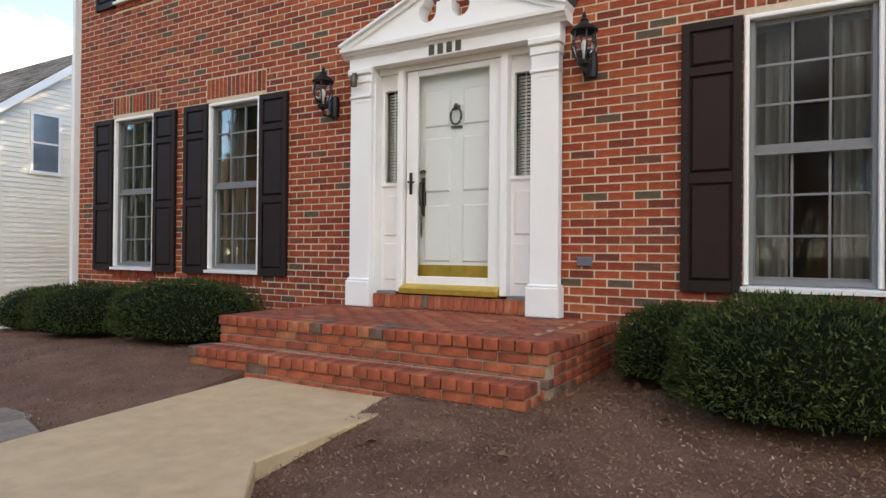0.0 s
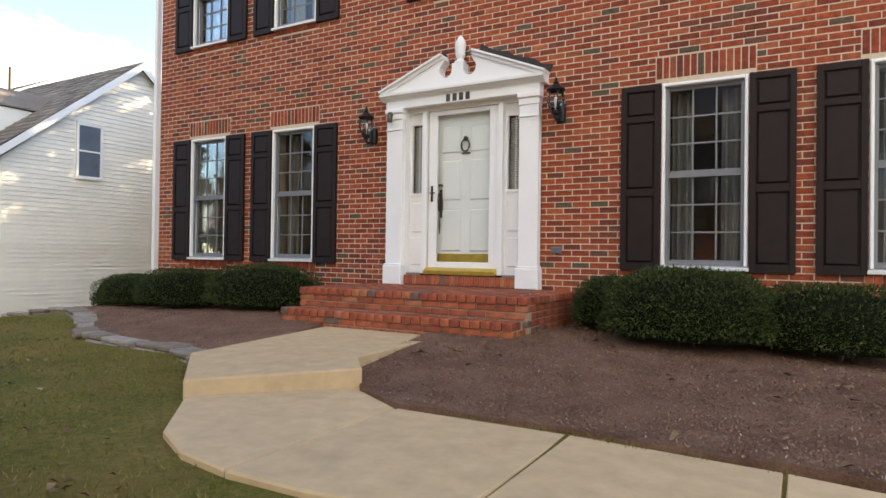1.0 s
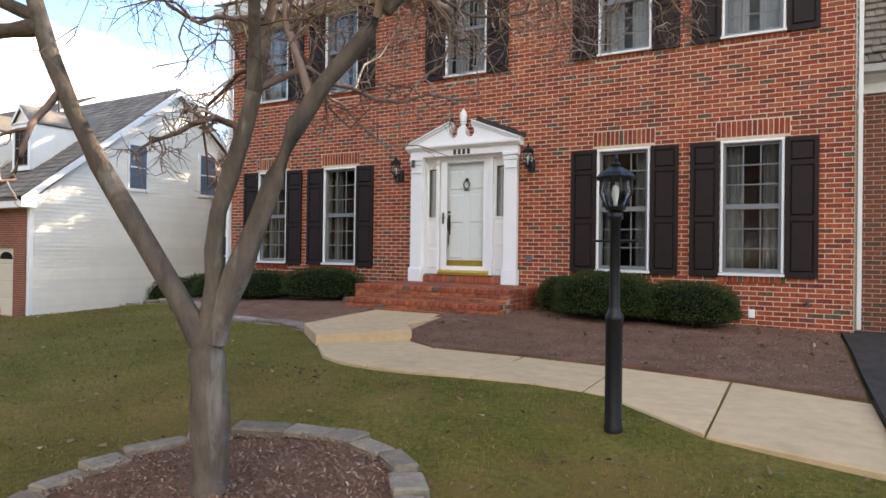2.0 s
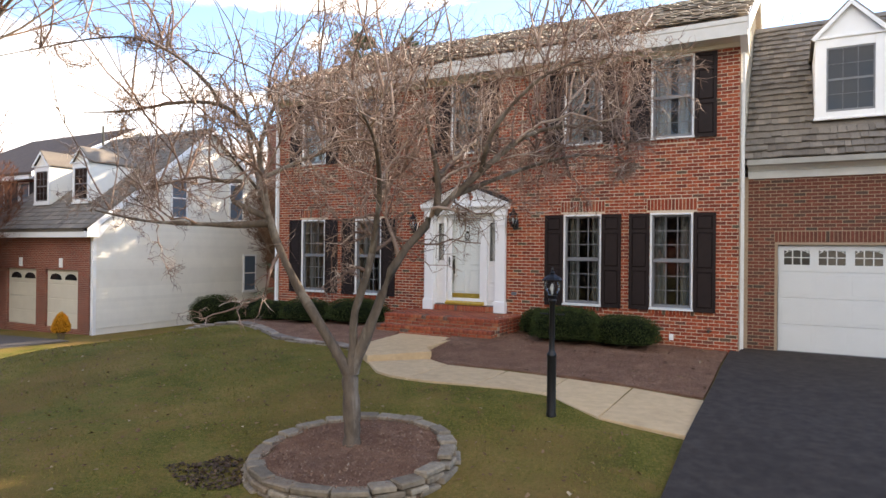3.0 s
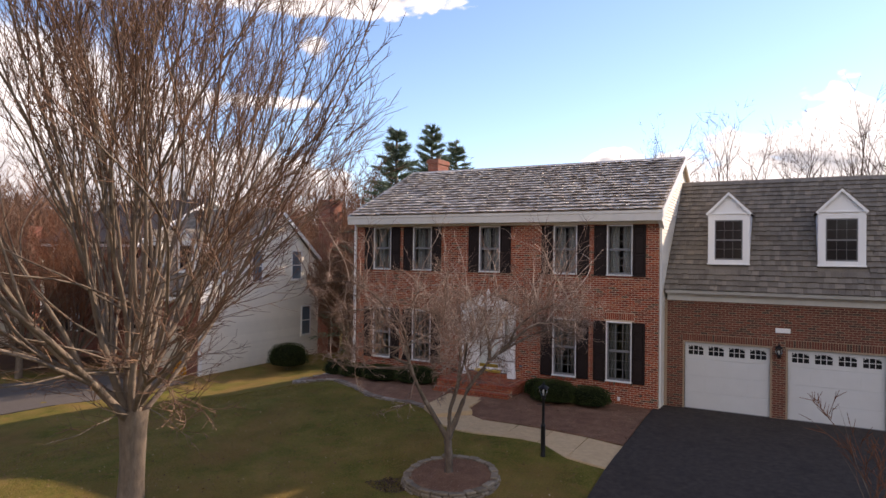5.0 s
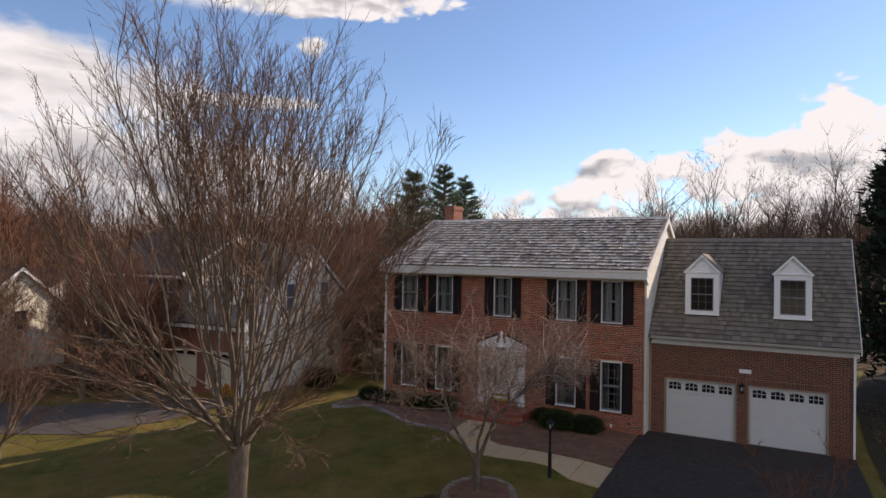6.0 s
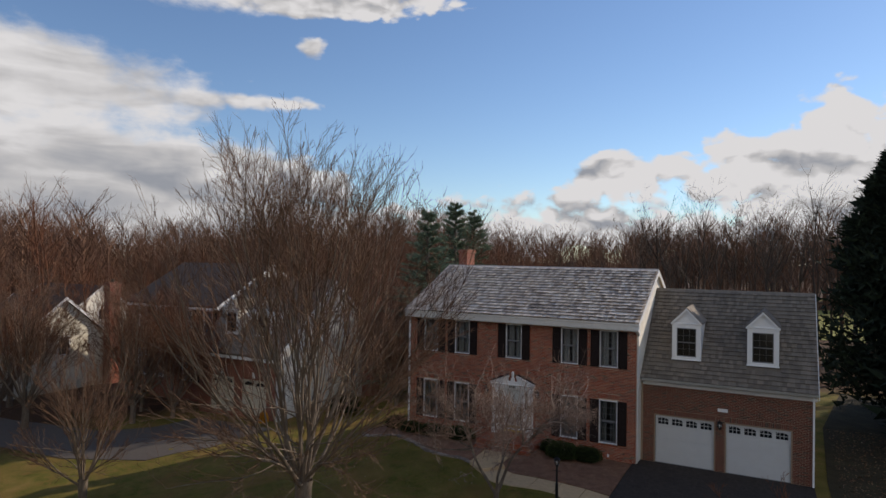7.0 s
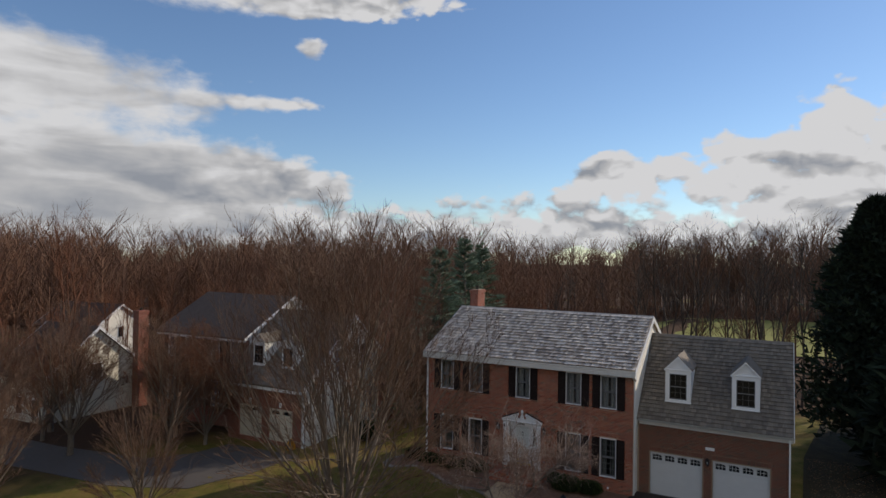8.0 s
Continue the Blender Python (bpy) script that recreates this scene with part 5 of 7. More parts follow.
def build_steps():
    root = thing("brick_steps", (0, 0, 0), "weathered red brick landing and step at the front door", "steps")
    rng = random.Random(11)
    shared = {}

    def brick(parent, x0, x1, y0, y1, z0, z1):
        key = (round(x1 - x0, 3), round(y1 - y0, 3), round(z1 - z0, 3))
        if key not in shared:
            a, b, c = (k / 2 for k in key)
            shared[key] = mesh_of("brick", Shape().round_box(-a, a, -b, b, -c, c, 0.006), STEP_BRICK)
        ob = part("brick", shared[key], STEP_BRICK, parent, at=((x0 + x1) / 2, (y0 + y1) / 2, (z0 + z1) / 2 + rng.uniform(-0.002, 0.002)))
        ob.rotation_euler = (rng.uniform(-0.01, 0.01), rng.uniform(-0.01, 0.01), rng.uniform(-0.012, 0.012))

    J = 0.010

    def tier(name, hx, y0, y1, top, base, parent, mid):
        part_at = (mid, 0, 0)
        core = part(name, Shape().box(-hx + 0.012, hx - 0.012, y0 + 0.012, y1, base, top - 0.006), STEP_MORTAR, parent, "grey mortar bed", at=part_at)
        n = round(2 * hx / 0.1085)
        w = 2 * hx / n
        for i in range(n):
            brick(core, -hx + i * w + J / 2, -hx + (i + 1) * w - J / 2, y0 - 0.015, y0 + 0.185, top - 0.072, top)
        # stretcher courses below the edge
        z = top - 0.082
        row = 0
        while z - 0.057 > base:
            x = -hx - (0.1015 if row % 2 else 0.0)
            while x < hx:
                a, b = max(x, -hx), min(x + 0.203, hx)
                if b - a > 0.05:
                    brick(core, a + J / 2, b - J / 2, y0, y0 + 0.09, z - 0.057, z)
                x += 0.203
            for side in (-1, 1):
                y = y0 + 0.10
                while y < y1 - 0.06:
                    a, b = y, min(y + 0.203, y1)
                    s0, s1 = sorted((side * hx, side * (hx - 0.09)))
                    brick(core, s0, s1, a, b - J, z - 0.057, z)
                    y += 0.203
            z -= COURSE
            row += 1
        return core

    landing = tier("landing", 1.385, -1.44, -0.005, 0.55, -0.1, root, 0.10)
    # side edging and paving of the landing
    for side in (-1, 1):
        y = -1.44 + 0.195
        while y < -0.06:
            s0, s1 = sorted((side * 1.40, side * 1.20))
            brick(landing, s0, s1, y, min(y + 0.0985, -0.008), 0.478, 0.55)
            y += 0.1085
    row, y = 0, -1.44 + 0.195
    while y < -0.05:
        x = -1.19 - (0.1015 if row % 2 else 0.0)
        while x < 1.19:
            a, b = max(x, -1.19), min(x + 0.203, 1.19)
            if b - a > 0.05:
                brick(landing, a + J / 2, b - J / 2, y, min(y + 0.0985, -0.008), 0.48, 0.549)
            x += 0.203
        y += 0.1085
        row += 1
    tier("step", 1.385, -1.69, -1.45, 0.335, -0.1, root, 0.06)
    # the upright course under the door
    sill = part("door_step", Shape().box(-0.775, 0.775, -0.085, 0.0, 0.552, 0.672), STEP_MORTAR, root, "upright brick course under the threshold")
    n = 23
    w = 1.55 / n
    for i in range(n):
        brick(sill, -0.775 + i * w + 0.005, -0.775 + (i + 1) * w - 0.005, -0.10, -0.003, 0.556, 0.676)


build_steps()

# ---------------------------------------------------------------- shrubs


def slivers(points, ways, lengths, widths, rng):
    """Thin pointed leaves: one triangle each."""
    ref = rng.normal(size=points.shape)
    side = np.cross(ways, ref)
    side /= np.linalg.norm(side, axis=1, keepdims=True) + 1e-9
    a = points - side * widths[:, None] / 2
    b = points + side * widths[:, None] / 2
    c = points + ways * lengths[:, None]
    v = np.stack([a, b, c], 1).reshape(-1, 3)
    return v, np.arange(len(v)).reshape(-1, 3)


def clipped_shrub(at, size, seed, label, count=9000, mat=None, power=2.7, leaf=(0.035, 0.011), category="shrub", group="clipped shrubs by the house"):
    """A clipped evergreen: a lumpy core, near black for inner shade, stems and many needle leaves."""
    rng = np.random.default_rng(seed)
    sx, sy, sz = size
    root = thing("shrub", at, label, category, group)
    u = rng.uniform(0, 2 * np.pi, count)
    w = rng.uniform(-0.35, 1.0, count)
    d = np.stack([np.cos(u) * np.sqrt(1 - np.clip(w, -1, 1) ** 2), np.sin(u) * np.sqrt(1 - np.clip(w, -1, 1) ** 2), w], 1)
    norm = (np.abs(d) ** power).sum(1) ** (1 / power)
    lump = np.array([0.09 * noise.noise(Vector((3 * p[0] + seed, 3 * p[1], 3 * p[2]))) + 0.05 * noise.noise(Vector((9 * p[0] + seed, 9 * p[1], 9 * p[2]))) for p in d])
    r = (1 + lump) / norm * rng.uniform(0.87, 1.0, count)
    base = sz * 0.42
    pts = d * r[:, None] * np.array([sx / 2, sy / 2, 1.0])
    pts[:, 2] = np.where(d[:, 2] > 0, pts[:, 2] * (sz - base), pts[:, 2] * base) + base
    way = d * 0.8 + rng.normal(size=d.shape) * 0.55 + np.array([0, 0, 0.25])
    way /= np.linalg.norm(way, axis=1, keepdims=True)
    v, f = slivers(pts, way, rng.uniform(0.6, 1.3, count) * leaf[0], rng.uniform(0.7, 1.3, count) * leaf[1], rng)
    me = raw_mesh("foliage", v, f)
    me.materials.append(mat or YEW)
    tagged(part("foliage", me, None, root), kind="stuff")
    # core, its near-black colour standing for shade among the leaves
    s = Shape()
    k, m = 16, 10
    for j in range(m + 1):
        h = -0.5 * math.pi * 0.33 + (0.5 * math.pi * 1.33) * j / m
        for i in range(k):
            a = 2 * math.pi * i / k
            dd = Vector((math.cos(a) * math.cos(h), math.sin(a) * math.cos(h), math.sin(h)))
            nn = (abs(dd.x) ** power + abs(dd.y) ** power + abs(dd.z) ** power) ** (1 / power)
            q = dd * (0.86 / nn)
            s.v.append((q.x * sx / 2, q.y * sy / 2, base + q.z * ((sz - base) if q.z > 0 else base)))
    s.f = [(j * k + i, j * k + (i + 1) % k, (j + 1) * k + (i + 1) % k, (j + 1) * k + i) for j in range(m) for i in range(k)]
    part("inside", s, YEW_SHADE_CORE, root, smooth=True)
    st = Shape()
    for i in range(5):
        a = i * 1.3
        st.tube([(0.08 * math.cos(a), 0.08 * math.sin(a), -0.05), (0.2 * sx * math.cos(a), 0.2 * sy * math.sin(a), base)], [0.02, 0.012], 6)
    part("stems", st, BARK, root)
    return root


DARK_YEW = "dark green clipped yew shrub in the mulch bed"
for at, size, seed, count in (((2.78, -1.02, 0.10), (1.42, 1.36, 0.74), 3, 16000), ((2.02, -0.52, 0.14), (0.75, 0.85, 0.60), 14, 7000), ((3.85, -0.78, 0.07), (1.30, 1.15, 0.66), 4, 10000), ((-2.45, -0.85, 0.10), (1.65, 1.15, 0.68), 5, 10000), ((-4.0, -0.85, 0.05), (1.5, 1.15, 0.64), 6, 8000), ((-5.4, -0.55, 0.0), (1.25, 1.15, 0.56), 7, 7000), ((-6.7, 0.15, -0.2), (1.3, 1.2, 0.72), 8, 6000), ((-13.7, 4.8, ground_z(-13.7, 4.8)), (2.0, 1.9, 1.40), 9, 20000)):
    clipped_shrub(at, size, seed, DARK_YEW, count)
clipped_shrub((-16.17, 0.03, ground_z(-16.17, 0.03) - 0.02), (0.62, 0.62, 0.98), 21, "small golden conical conifer beside the garage drive", 4000, GOLD_SHRUB, 1.5, (0.06, 0.022), "conifer", "shrubs at the garage next door")

# ---------------------------------------------------------------- lamp post


def build_lamp_post():
    root = thing("lamp_post", (4.08, -5.72, ground_z(4.08, -5.72)), "black lamp post with glass lantern standing in the lawn", "lamp post")
    part("post", Shape().lathe([(0.064, -0.12), (0.062, 0.03), (0.056, 0.05), (0.056, 0.72), (0.060, 0.73), (0.060, 0.76), (0.040, 0.79), (0.035, 0.82), (0.034, 1.38), (0.050, 1.40), (0.050, 1.43), (0.03, 1.45)], 18), IRON, root, smooth=True)
    part("ladder_rest", Shape().tube([(-0.15, 0, 1.25), (-0.14, 0, 1.25), (0.14, 0, 1.25), (0.15, 0, 1.25)], [0.011, 0.008, 0.008, 0.011], 8), IRON, root)
    cage = Shape().lathe([(0.03, 1.44), (0.065, 1.455), (0.07, 1.475), (0.05, 1.48)], 12)
    for i in range(6):
        a = math.pi * i / 3
        cage.tube([(0.062 * math.cos(a), 0.062 * math.sin(a), 1.47), (0.105 * math.cos(a), 0.105 * math.sin(a), 1.57), (0.10 * math.cos(a), 0.10 * math.sin(a), 1.665)], 0.007, 6)
    part("cage", cage, IRON, root)
    g = part("glass", Shape().lathe([(0.06, 1.475), (0.10, 1.57), (0.095, 1.665)], 12), LAMP_GLASS, root, "clear lantern glass", smooth=True)
    g.visible_shadow = False
    part("bulb", Shape().lathe([(0.015, 1.47), (0.015, 1.515), (0.03, 1.56), (0.02, 1.61), (0.003, 1.625)], 10), FROST, root, smooth=True)
    part("hood", Shape().lathe([(0.125, 1.655), (0.13, 1.67), (0.10, 1.70), (0.05, 1.73), (0.03, 1.74), (0.036, 1.755), (0.014, 1.775), (0.018, 1.79), (0.003, 1.83)], 12), IRON, root)


build_lamp_post()

# ---------------------------------------------------------------- stones


def stone_shape(lx, ly, lz, rng):
    s = Shape()
    c = min(lx, ly, lz) * 0.22
    s.round_box(-lx / 2, lx / 2, -ly / 2, ly / 2, 0, lz, c)
    s.v = [(x + rng.uniform(-0.2, 0.2) * c * 2, y + rng.uniform(-0.2, 0.2) * c * 2, z + rng.uniform(-0.15, 0.2) * c) for x, y, z in s.v]
    return s


def build_tree_ring():
    rng = random.Random(31)
    cx, cy, rad = 2.62, -7.78, 1.03
    root = thing("stone_ring", (cx, cy, 0), "grey stone ring edging round the small tree", "stone edging")
    top = Shape()
    n = 40
    top.v = [(0, 0, ground_z(cx, cy) + 0.125)] + [(0.55 * math.cos(2 * math.pi * i / n), 0.55 * math.sin(2 * math.pi * i / n), ground_z(cx + 0.55 * math.cos(2 * math.pi * i / n), cy + 0.55 * math.sin(2 * math.pi * i / n)) + 0.118 + rng.uniform(-0.012, 0.012)) for i in range(n)] + [(0.97 * math.cos(2 * math.pi * i / n), 0.97 * math.sin(2 * math.pi * i / n), ground_z(cx + 0.97 * math.cos(2 * math.pi * i / n), cy + 0.97 * math.sin(2 * math.pi * i / n)) + 0.11) for i in range(n)]
    top.f = [(0, 1 + i, 1 + (i + 1) % n) for i in range(n)] + [(1 + i, 1 + n + i, 1 + n + (i + 1) % n, 1 + (i + 1) % n) for i in range(n)]
    part("mulch", top, MULCH, root, "brown mulch", smooth=True)
    for layer in range(3):
        a = layer * 0.1
        while a < 2 * math.pi - 0.08:
            ln = rng.uniform(0.20, 0.38)
            lz = rng.uniform(0.048, 0.068)
            s = stone_shape(ln - 0.012, rng.uniform(0.13, 0.20), lz, rng)
            mid = a + ln / rad / 2
            r = rad - 0.02 * layer + rng.uniform(-0.015, 0.015)
            x, y = r * math.cos(mid), r * math.sin(mid)
            z = ground_z(cx + x, cy + y) - 0.02 + layer * 0.058
            ob = part("stone", s, STONE, root, at=(x, y, z))
            ob.rotation_euler = (rng.uniform(-0.05, 0.05), rng.uniform(-0.05, 0.05), mid + math.pi / 2)
            a += ln / rad


build_tree_ring()


def build_bed_edging():
    rng = random.Random(77)
    root = thing("bed_edging", (0, 0, 0), "low flat tan stones edging the mulch bed", "stone edging")
    line = BED_LEFT[1:14]
    for layer, (low, out) in enumerate(((-0.035, 0.03), (0.012, 0.0))):
        for (ax, ay), (bx, by) in zip(line, line[1:]):
            ln = math.hypot(bx - ax, by - ay)
            nx, ny = (by - ay) / ln, -(bx - ax) / ln
            d = -0.1 * layer
            while d < ln - 0.1:
                w = min(rng.uniform(0.26, 0.55), ln - d)
                t = (d + w / 2) / ln
                x, y = ax + (bx - ax) * t + nx * rng.uniform(-0.02, 0.02), ay + (by - ay) * t + ny * rng.uniform(-0.02, 0.02)
                s = stone_shape(w - 0.012, rng.uniform(0.17, 0.27), rng.uniform(0.042, 0.058), rng)
                ob = part("stone", s, SLATE, root, at=(x, y, ground_z(x, y) + low))
                ob.rotation_euler = (rng.uniform(-0.05, 0.05), rng.uniform(-0.05, 0.05), math.atan2(by - ay, bx - ax) + rng.uniform(-0.06, 0.06))
                d += w


build_bed_edging()

# ---------------------------------------------------------------- bare trees


def grow(start, ways, lengths, radii, k, wobble, lift, rng, tip=0.25):
    """Bent polylines for many branches at once."""
    n = len(start)
    pts = np.empty((n, k + 1, 3))
    pts[:, 0] = start
    d = ways.copy()
    for i in range(k):
        d = d + rng.normal(size=d.shape) * wobble + np.array([0, 0, lift])
        d /= np.linalg.norm(d, axis=1, keepdims=True)
        pts[:, i + 1] = pts[:, i] + d * (lengths / k)[:, None]
    rad = radii[:, None] * np.linspace(1, tip, k + 1)[None]
    return pts, rad


def held(start, ways, lengths, centre, axes, rng, lo=0.86, hi=1.06):
    """Shortens branches so that their tips stay near an ellipsoid's skin."""
    p = (start - np.array(centre)) / np.array(axes)
    d = ways / np.array(axes)
    a, b, c = (d * d).sum(1), (p * d).sum(1), (p * p).sum(1) - 1
    root = np.sqrt(np.maximum(b * b - a * c, 0))
    reach = np.where(c < 0, (root - b) / a, 0.6 * lengths)
    return np.minimum(lengths, np.maximum(reach, 0.05) * rng.uniform(lo, hi, len(lengths)))


def sprout(pts, rad, lengths, per, lo, hi, spread, ratio, thin, rng, up=0.0):
    """Side shoots along branches: start, way, length, radius."""
    n, k1, _ = pts.shape
    t = rng.uniform(lo, hi, (n, per)) * (k1 - 1)
    i = np.minimum(t.astype(int), k1 - 2)
    u = (t - i)[..., None]
    row = np.arange(n)[:, None]
    p = pts[row, i] * (1 - u) + pts[row, i + 1] * u
    d = pts[row, i + 1] - pts[row, i]
    d /= np.linalg.norm(d, axis=2, keepdims=True) + 1e-9
    side = np.cross(d, rng.normal(size=d.shape))
    side /= np.linalg.norm(side, axis=2, keepdims=True) + 1e-9
    a = spread * rng.uniform(0.6, 1.3, (n, per, 1))
    way = d * np.cos(a) + side * np.sin(a) + np.array([0, 0, up])
    way /= np.linalg.norm(way, axis=2, keepdims=True)
    ln = lengths[:, None] * ratio * rng.uniform(0.55, 1.25, (n, per)) * (1.15 - 0.5 * t / (k1 - 1))
    r = np.minimum(rad[row, i] * thin, rad[row, i] * 0.9)
    return p.reshape(-1, 3), way.reshape(-1, 3), ln.ravel(), r.ravel()


def merged(pieces):
    """Joins (vertices, faces) pairs of one face size."""
    vs, fs, k = [], [], 0
    for v, f in pieces:
        vs.append(v)
        fs.append(f + k)
        k += len(v)
    return np.concatenate(vs), np.concatenate(fs)


def bent(points, n=10):
    """A smooth polyline through a few points, resampled."""
    p = np.array(points, float)
    t = np.linspace(0, len(p) - 1, n)
    i = np.minimum(t.astype(int), len(p) - 2)
    u = (t - i)[:, None]
    a, b = p[np.maximum(i - 1, 0)], p[i]
    c, d = p[i + 1], p[np.minimum(i + 2, len(p) - 1)]
    return 0.5 * (2 * b + (c - a) * u + (2 * a - 5 * b + 4 * c - d) * u**2 + (3 * b - a - 3 * c + d) * u**3)


def finish_tree(root, wood, twigs, bark, twig_mat, trunk_label=""):
    me = raw_mesh("trunk", *wood, smooth=True)
    me.materials.append(bark)
    part("trunk", me, None, root, trunk_label)
    me = raw_mesh("crown", *twigs, smooth=True)
    me.materials.append(twig_mat)
    tagged(part("crown", me, None, root, "tangle of bare twigs"), kind="stuff")


def build_small_tree():
    """A low ornamental tree with crooked limbs and a hanging thicket of twigs."""
    rng = np.random.default_rng(8)
    bx, by = 2.49, -7.64
    bz = ground_z(bx, by)
    root = thing("ornamental_tree", (bx, by, bz), "small bare ornamental tree with crooked limbs in a stone ring", "tree")
    off = np.array([bx, by, bz])
    limbs = [
        ([(2.49, -7.64, -0.30), (2.50, -7.64, 0.0), (2.48, -7.64, 0.35), (2.46, -7.65, 0.62)], (0.17, 0.125, 0.11, 0.105)),
        ([(2.46, -7.65, 0.58), (2.39, -7.70, 0.75), (2.13, -7.84, 1.23), (1.90, -7.97, 1.68), (1.70, -8.08, 2.23), (1.62, -8.12, 2.70), (1.60, -8.14, 3.08), (1.66, -7.95, 3.6), (1.85, -7.8, 4.3)], (0.085, 0.062, 0.045, 0.008)),
        ([(1.70, -8.08, 2.23), (1.38, -8.25, 2.20), (0.90, -8.52, 2.21), (0.45, -8.72, 2.24), (-0.1, -8.9, 2.35)], (0.055, 0.010)),
        ([(1.68, -8.08, 2.28), (1.44, -8.22, 2.40), (1.33, -8.28, 2.50), (1.44, -8.22, 2.66), (1.22, -8.30, 2.68), (0.88, -8.42, 2.72), (0.40, -8.60, 2.60)], (0.050, 0.010)),
        ([(1.60, -8.13, 3.02), (1.43, -8.23, 3.32), (1.21, -8.35, 3.50), (0.74, -8.50, 3.54), (0.20, -8.72, 3.46), (-0.31, -8.92, 3.45)], (0.042, 0.008)),
        ([(1.21, -8.35, 3.50), (1.13, -8.46, 3.72), (0.80, -8.70, 4.05), (0.30, -9.00, 4.18), (-0.70, -9.60, 3.95)], (0.030, 0.007)),
        ([(0.80, -8.70, 4.05), (0.76, -8.65, 4.30), (0.74, -8.60, 4.5)], (0.020, 0.006)),
        ([(1.62, -8.10, 2.72), (1.95, -7.80, 2.95), (2.1, -7.65, 3.05), (2.05, -7.5, 3.4)], (0.035, 0.009)),
        ([(1.60, -8.12, 2.5), (1.2, -7.8, 2.9), (0.8, -7.5, 3.1), (0.3, -7.3, 3.0)], (0.040, 0.008)),
        ([(2.47, -7.65, 0.60), (2.495, -7.63, 0.9), (2.50, -7.63, 1.23), (2.60, -7.58, 1.60), (2.67, -7.54, 1.92), (2.63, -7.4, 2.38), (2.53, -7.2, 2.8), (2.35, -7.0, 3.3), (2.3, -6.9, 3.9)], (0.075, 0.05, 0.008)),
        ([(2.49, -7.63, 0.62), (2.55, -7.61, 0.80), (2.71, -7.52, 1.28), (2.90, -7.41, 1.83), (3.25, -7.22, 2.34), (3.33, -7.3, 2.75), (3.30, -7.5, 3.4), (3.35, -7.6, 4.2)], (0.085, 0.06, 0.008)),
        ([(3.25, -7.22, 2.34), (3.69, -6.98, 2.80), (4.08, -6.76, 3.17), (4.48, -6.54, 3.31), (4.9, -6.4, 3.25)], (0.055, 0.014)),
        ([(2.67, -7.54, 1.92), (3.0, -7.9, 2.5), (3.3, -8.4, 2.9), (3.5, -8.9, 3.1)], (0.045, 0.012)),
        ([(2.6, -7.3, 2.5), (2.2, -6.6, 2.9), (1.8, -6.2, 3.2), (1.5, -5.9, 3.1)], (0.045, 0.012)),
        ([(3.69, -6.98, 2.80), (4.0, -7.3, 3.2), (4.5, -7.4, 3.6), (4.9, -7.2, 3.8)], (0.040, 0.010)),
        ([(3.45, -7.1, 2.55), (3.9, -6.3, 2.9), (4.4, -5.8, 3.1), (4.8, -5.4, 3.1)], (0.040, 0.010)),
        ([(3.3, -7.3, 2.7), (3.2, -6.5, 3.1), (3.1, -6.0, 3.3), (3.3, -5.6, 3.2)], (0.045, 0.012)),
    ]
    wood, starts = [], []
    for pts, radii in limbs:
        line = bent(pts, 16) - off
        rad = np.interp(np.linspace(0, 1, 16), np.linspace(0, 1, len(radii)), radii)
        rad = rad * 0.78 * (1 + 0.09 * rng.normal(size=16))
        wood.append(tubes(line[None], rad[None], 10))
        if (len(starts) or len(pts) > 4 or radii[0] < 0.06) and radii[0] > 0.021:
            starts.append((line, rad))
    # broken stub
    wood.append(tubes(bent([(2.33, -7.73, 0.78), (2.27, -7.74, 0.95), (2.24, -7.75, 1.05)], 5)[None] - off, np.array([[0.03, 0.027, 0.025, 0.02, 0.004]]), 8))
    main_p = np.stack([s[0] for s in starts])
    main_r = np.stack([s[1] for s in starts])
    ln = np.linalg.norm(main_p[:, -1] - main_p[:, 0], axis=1)
    cen, axe = (0.35, 0.20, 3.65), (3.35, 2.9, 1.6)
    s1 = sprout(main_p, main_r, np.full(len(ln), 1.9), 9, 0.40, 1.0, 0.9, 0.90, 0.55, rng, 0.25)
    s1 = (s1[0], s1[1], held(s1[0], s1[1], s1[2], cen, axe, rng), np.clip(s1[3], 0.009, 0.025))
    keep = (s1[0][:, 0] > -0.7) | (rng.uniform(0, 1, len(s1[0])) < 0.9)
    s1 = tuple(q[keep] for q in s1)
    p1, r1 = grow(*s1, 9, 0.36, 0.0, rng)
    s2 = sprout(p1, r1, np.maximum(s1[2], 0.6), 10, 0.15, 1.0, 0.95, 0.62, 0.6, rng, 0.05)
    l2 = held(s2[0], s2[1], s2[2], cen, axe, rng)
    p2, r2 = grow(s2[0], s2[1], l2, np.clip(s2[3], 0.005, 0.011), 6, 0.40, -0.03, rng)
    s3 = sprout(p2, r2, np.maximum(l2, 0.35), 5, 0.1, 1.0, 0.95, 0.60, 0.7, rng, -0.05)
    keep = (s3[0][:, 0] > -0.7) | (rng.uniform(0, 1, len(s3[0])) < 0.75)
    s3 = tuple(q[keep] for q in s3)
    l3 = held(s3[0], s3[1], s3[2], cen, axe, rng)
    p3, r3 = grow(s3[0], s3[1], l3, np.clip(s3[3], 0.0036, 0.0065), 4, 0.42, -0.08, rng)
    s4 = sprout(p3, r3, np.maximum(l3, 0.2), 2, 0.2, 1.0, 0.9, 0.6, 0.8, rng, -0.1)
    p4, r4 = grow(s4[0], s4[1], s4[2], np.full(len(s4[0]), 0.0030), 2, 0.35, -0.08, rng)
    # upright water shoots
    high = np.flatnonzero(p1[:, 3, 2] > 2.5)
    pick = rng.choice(high, 95)
    n = len(pick)
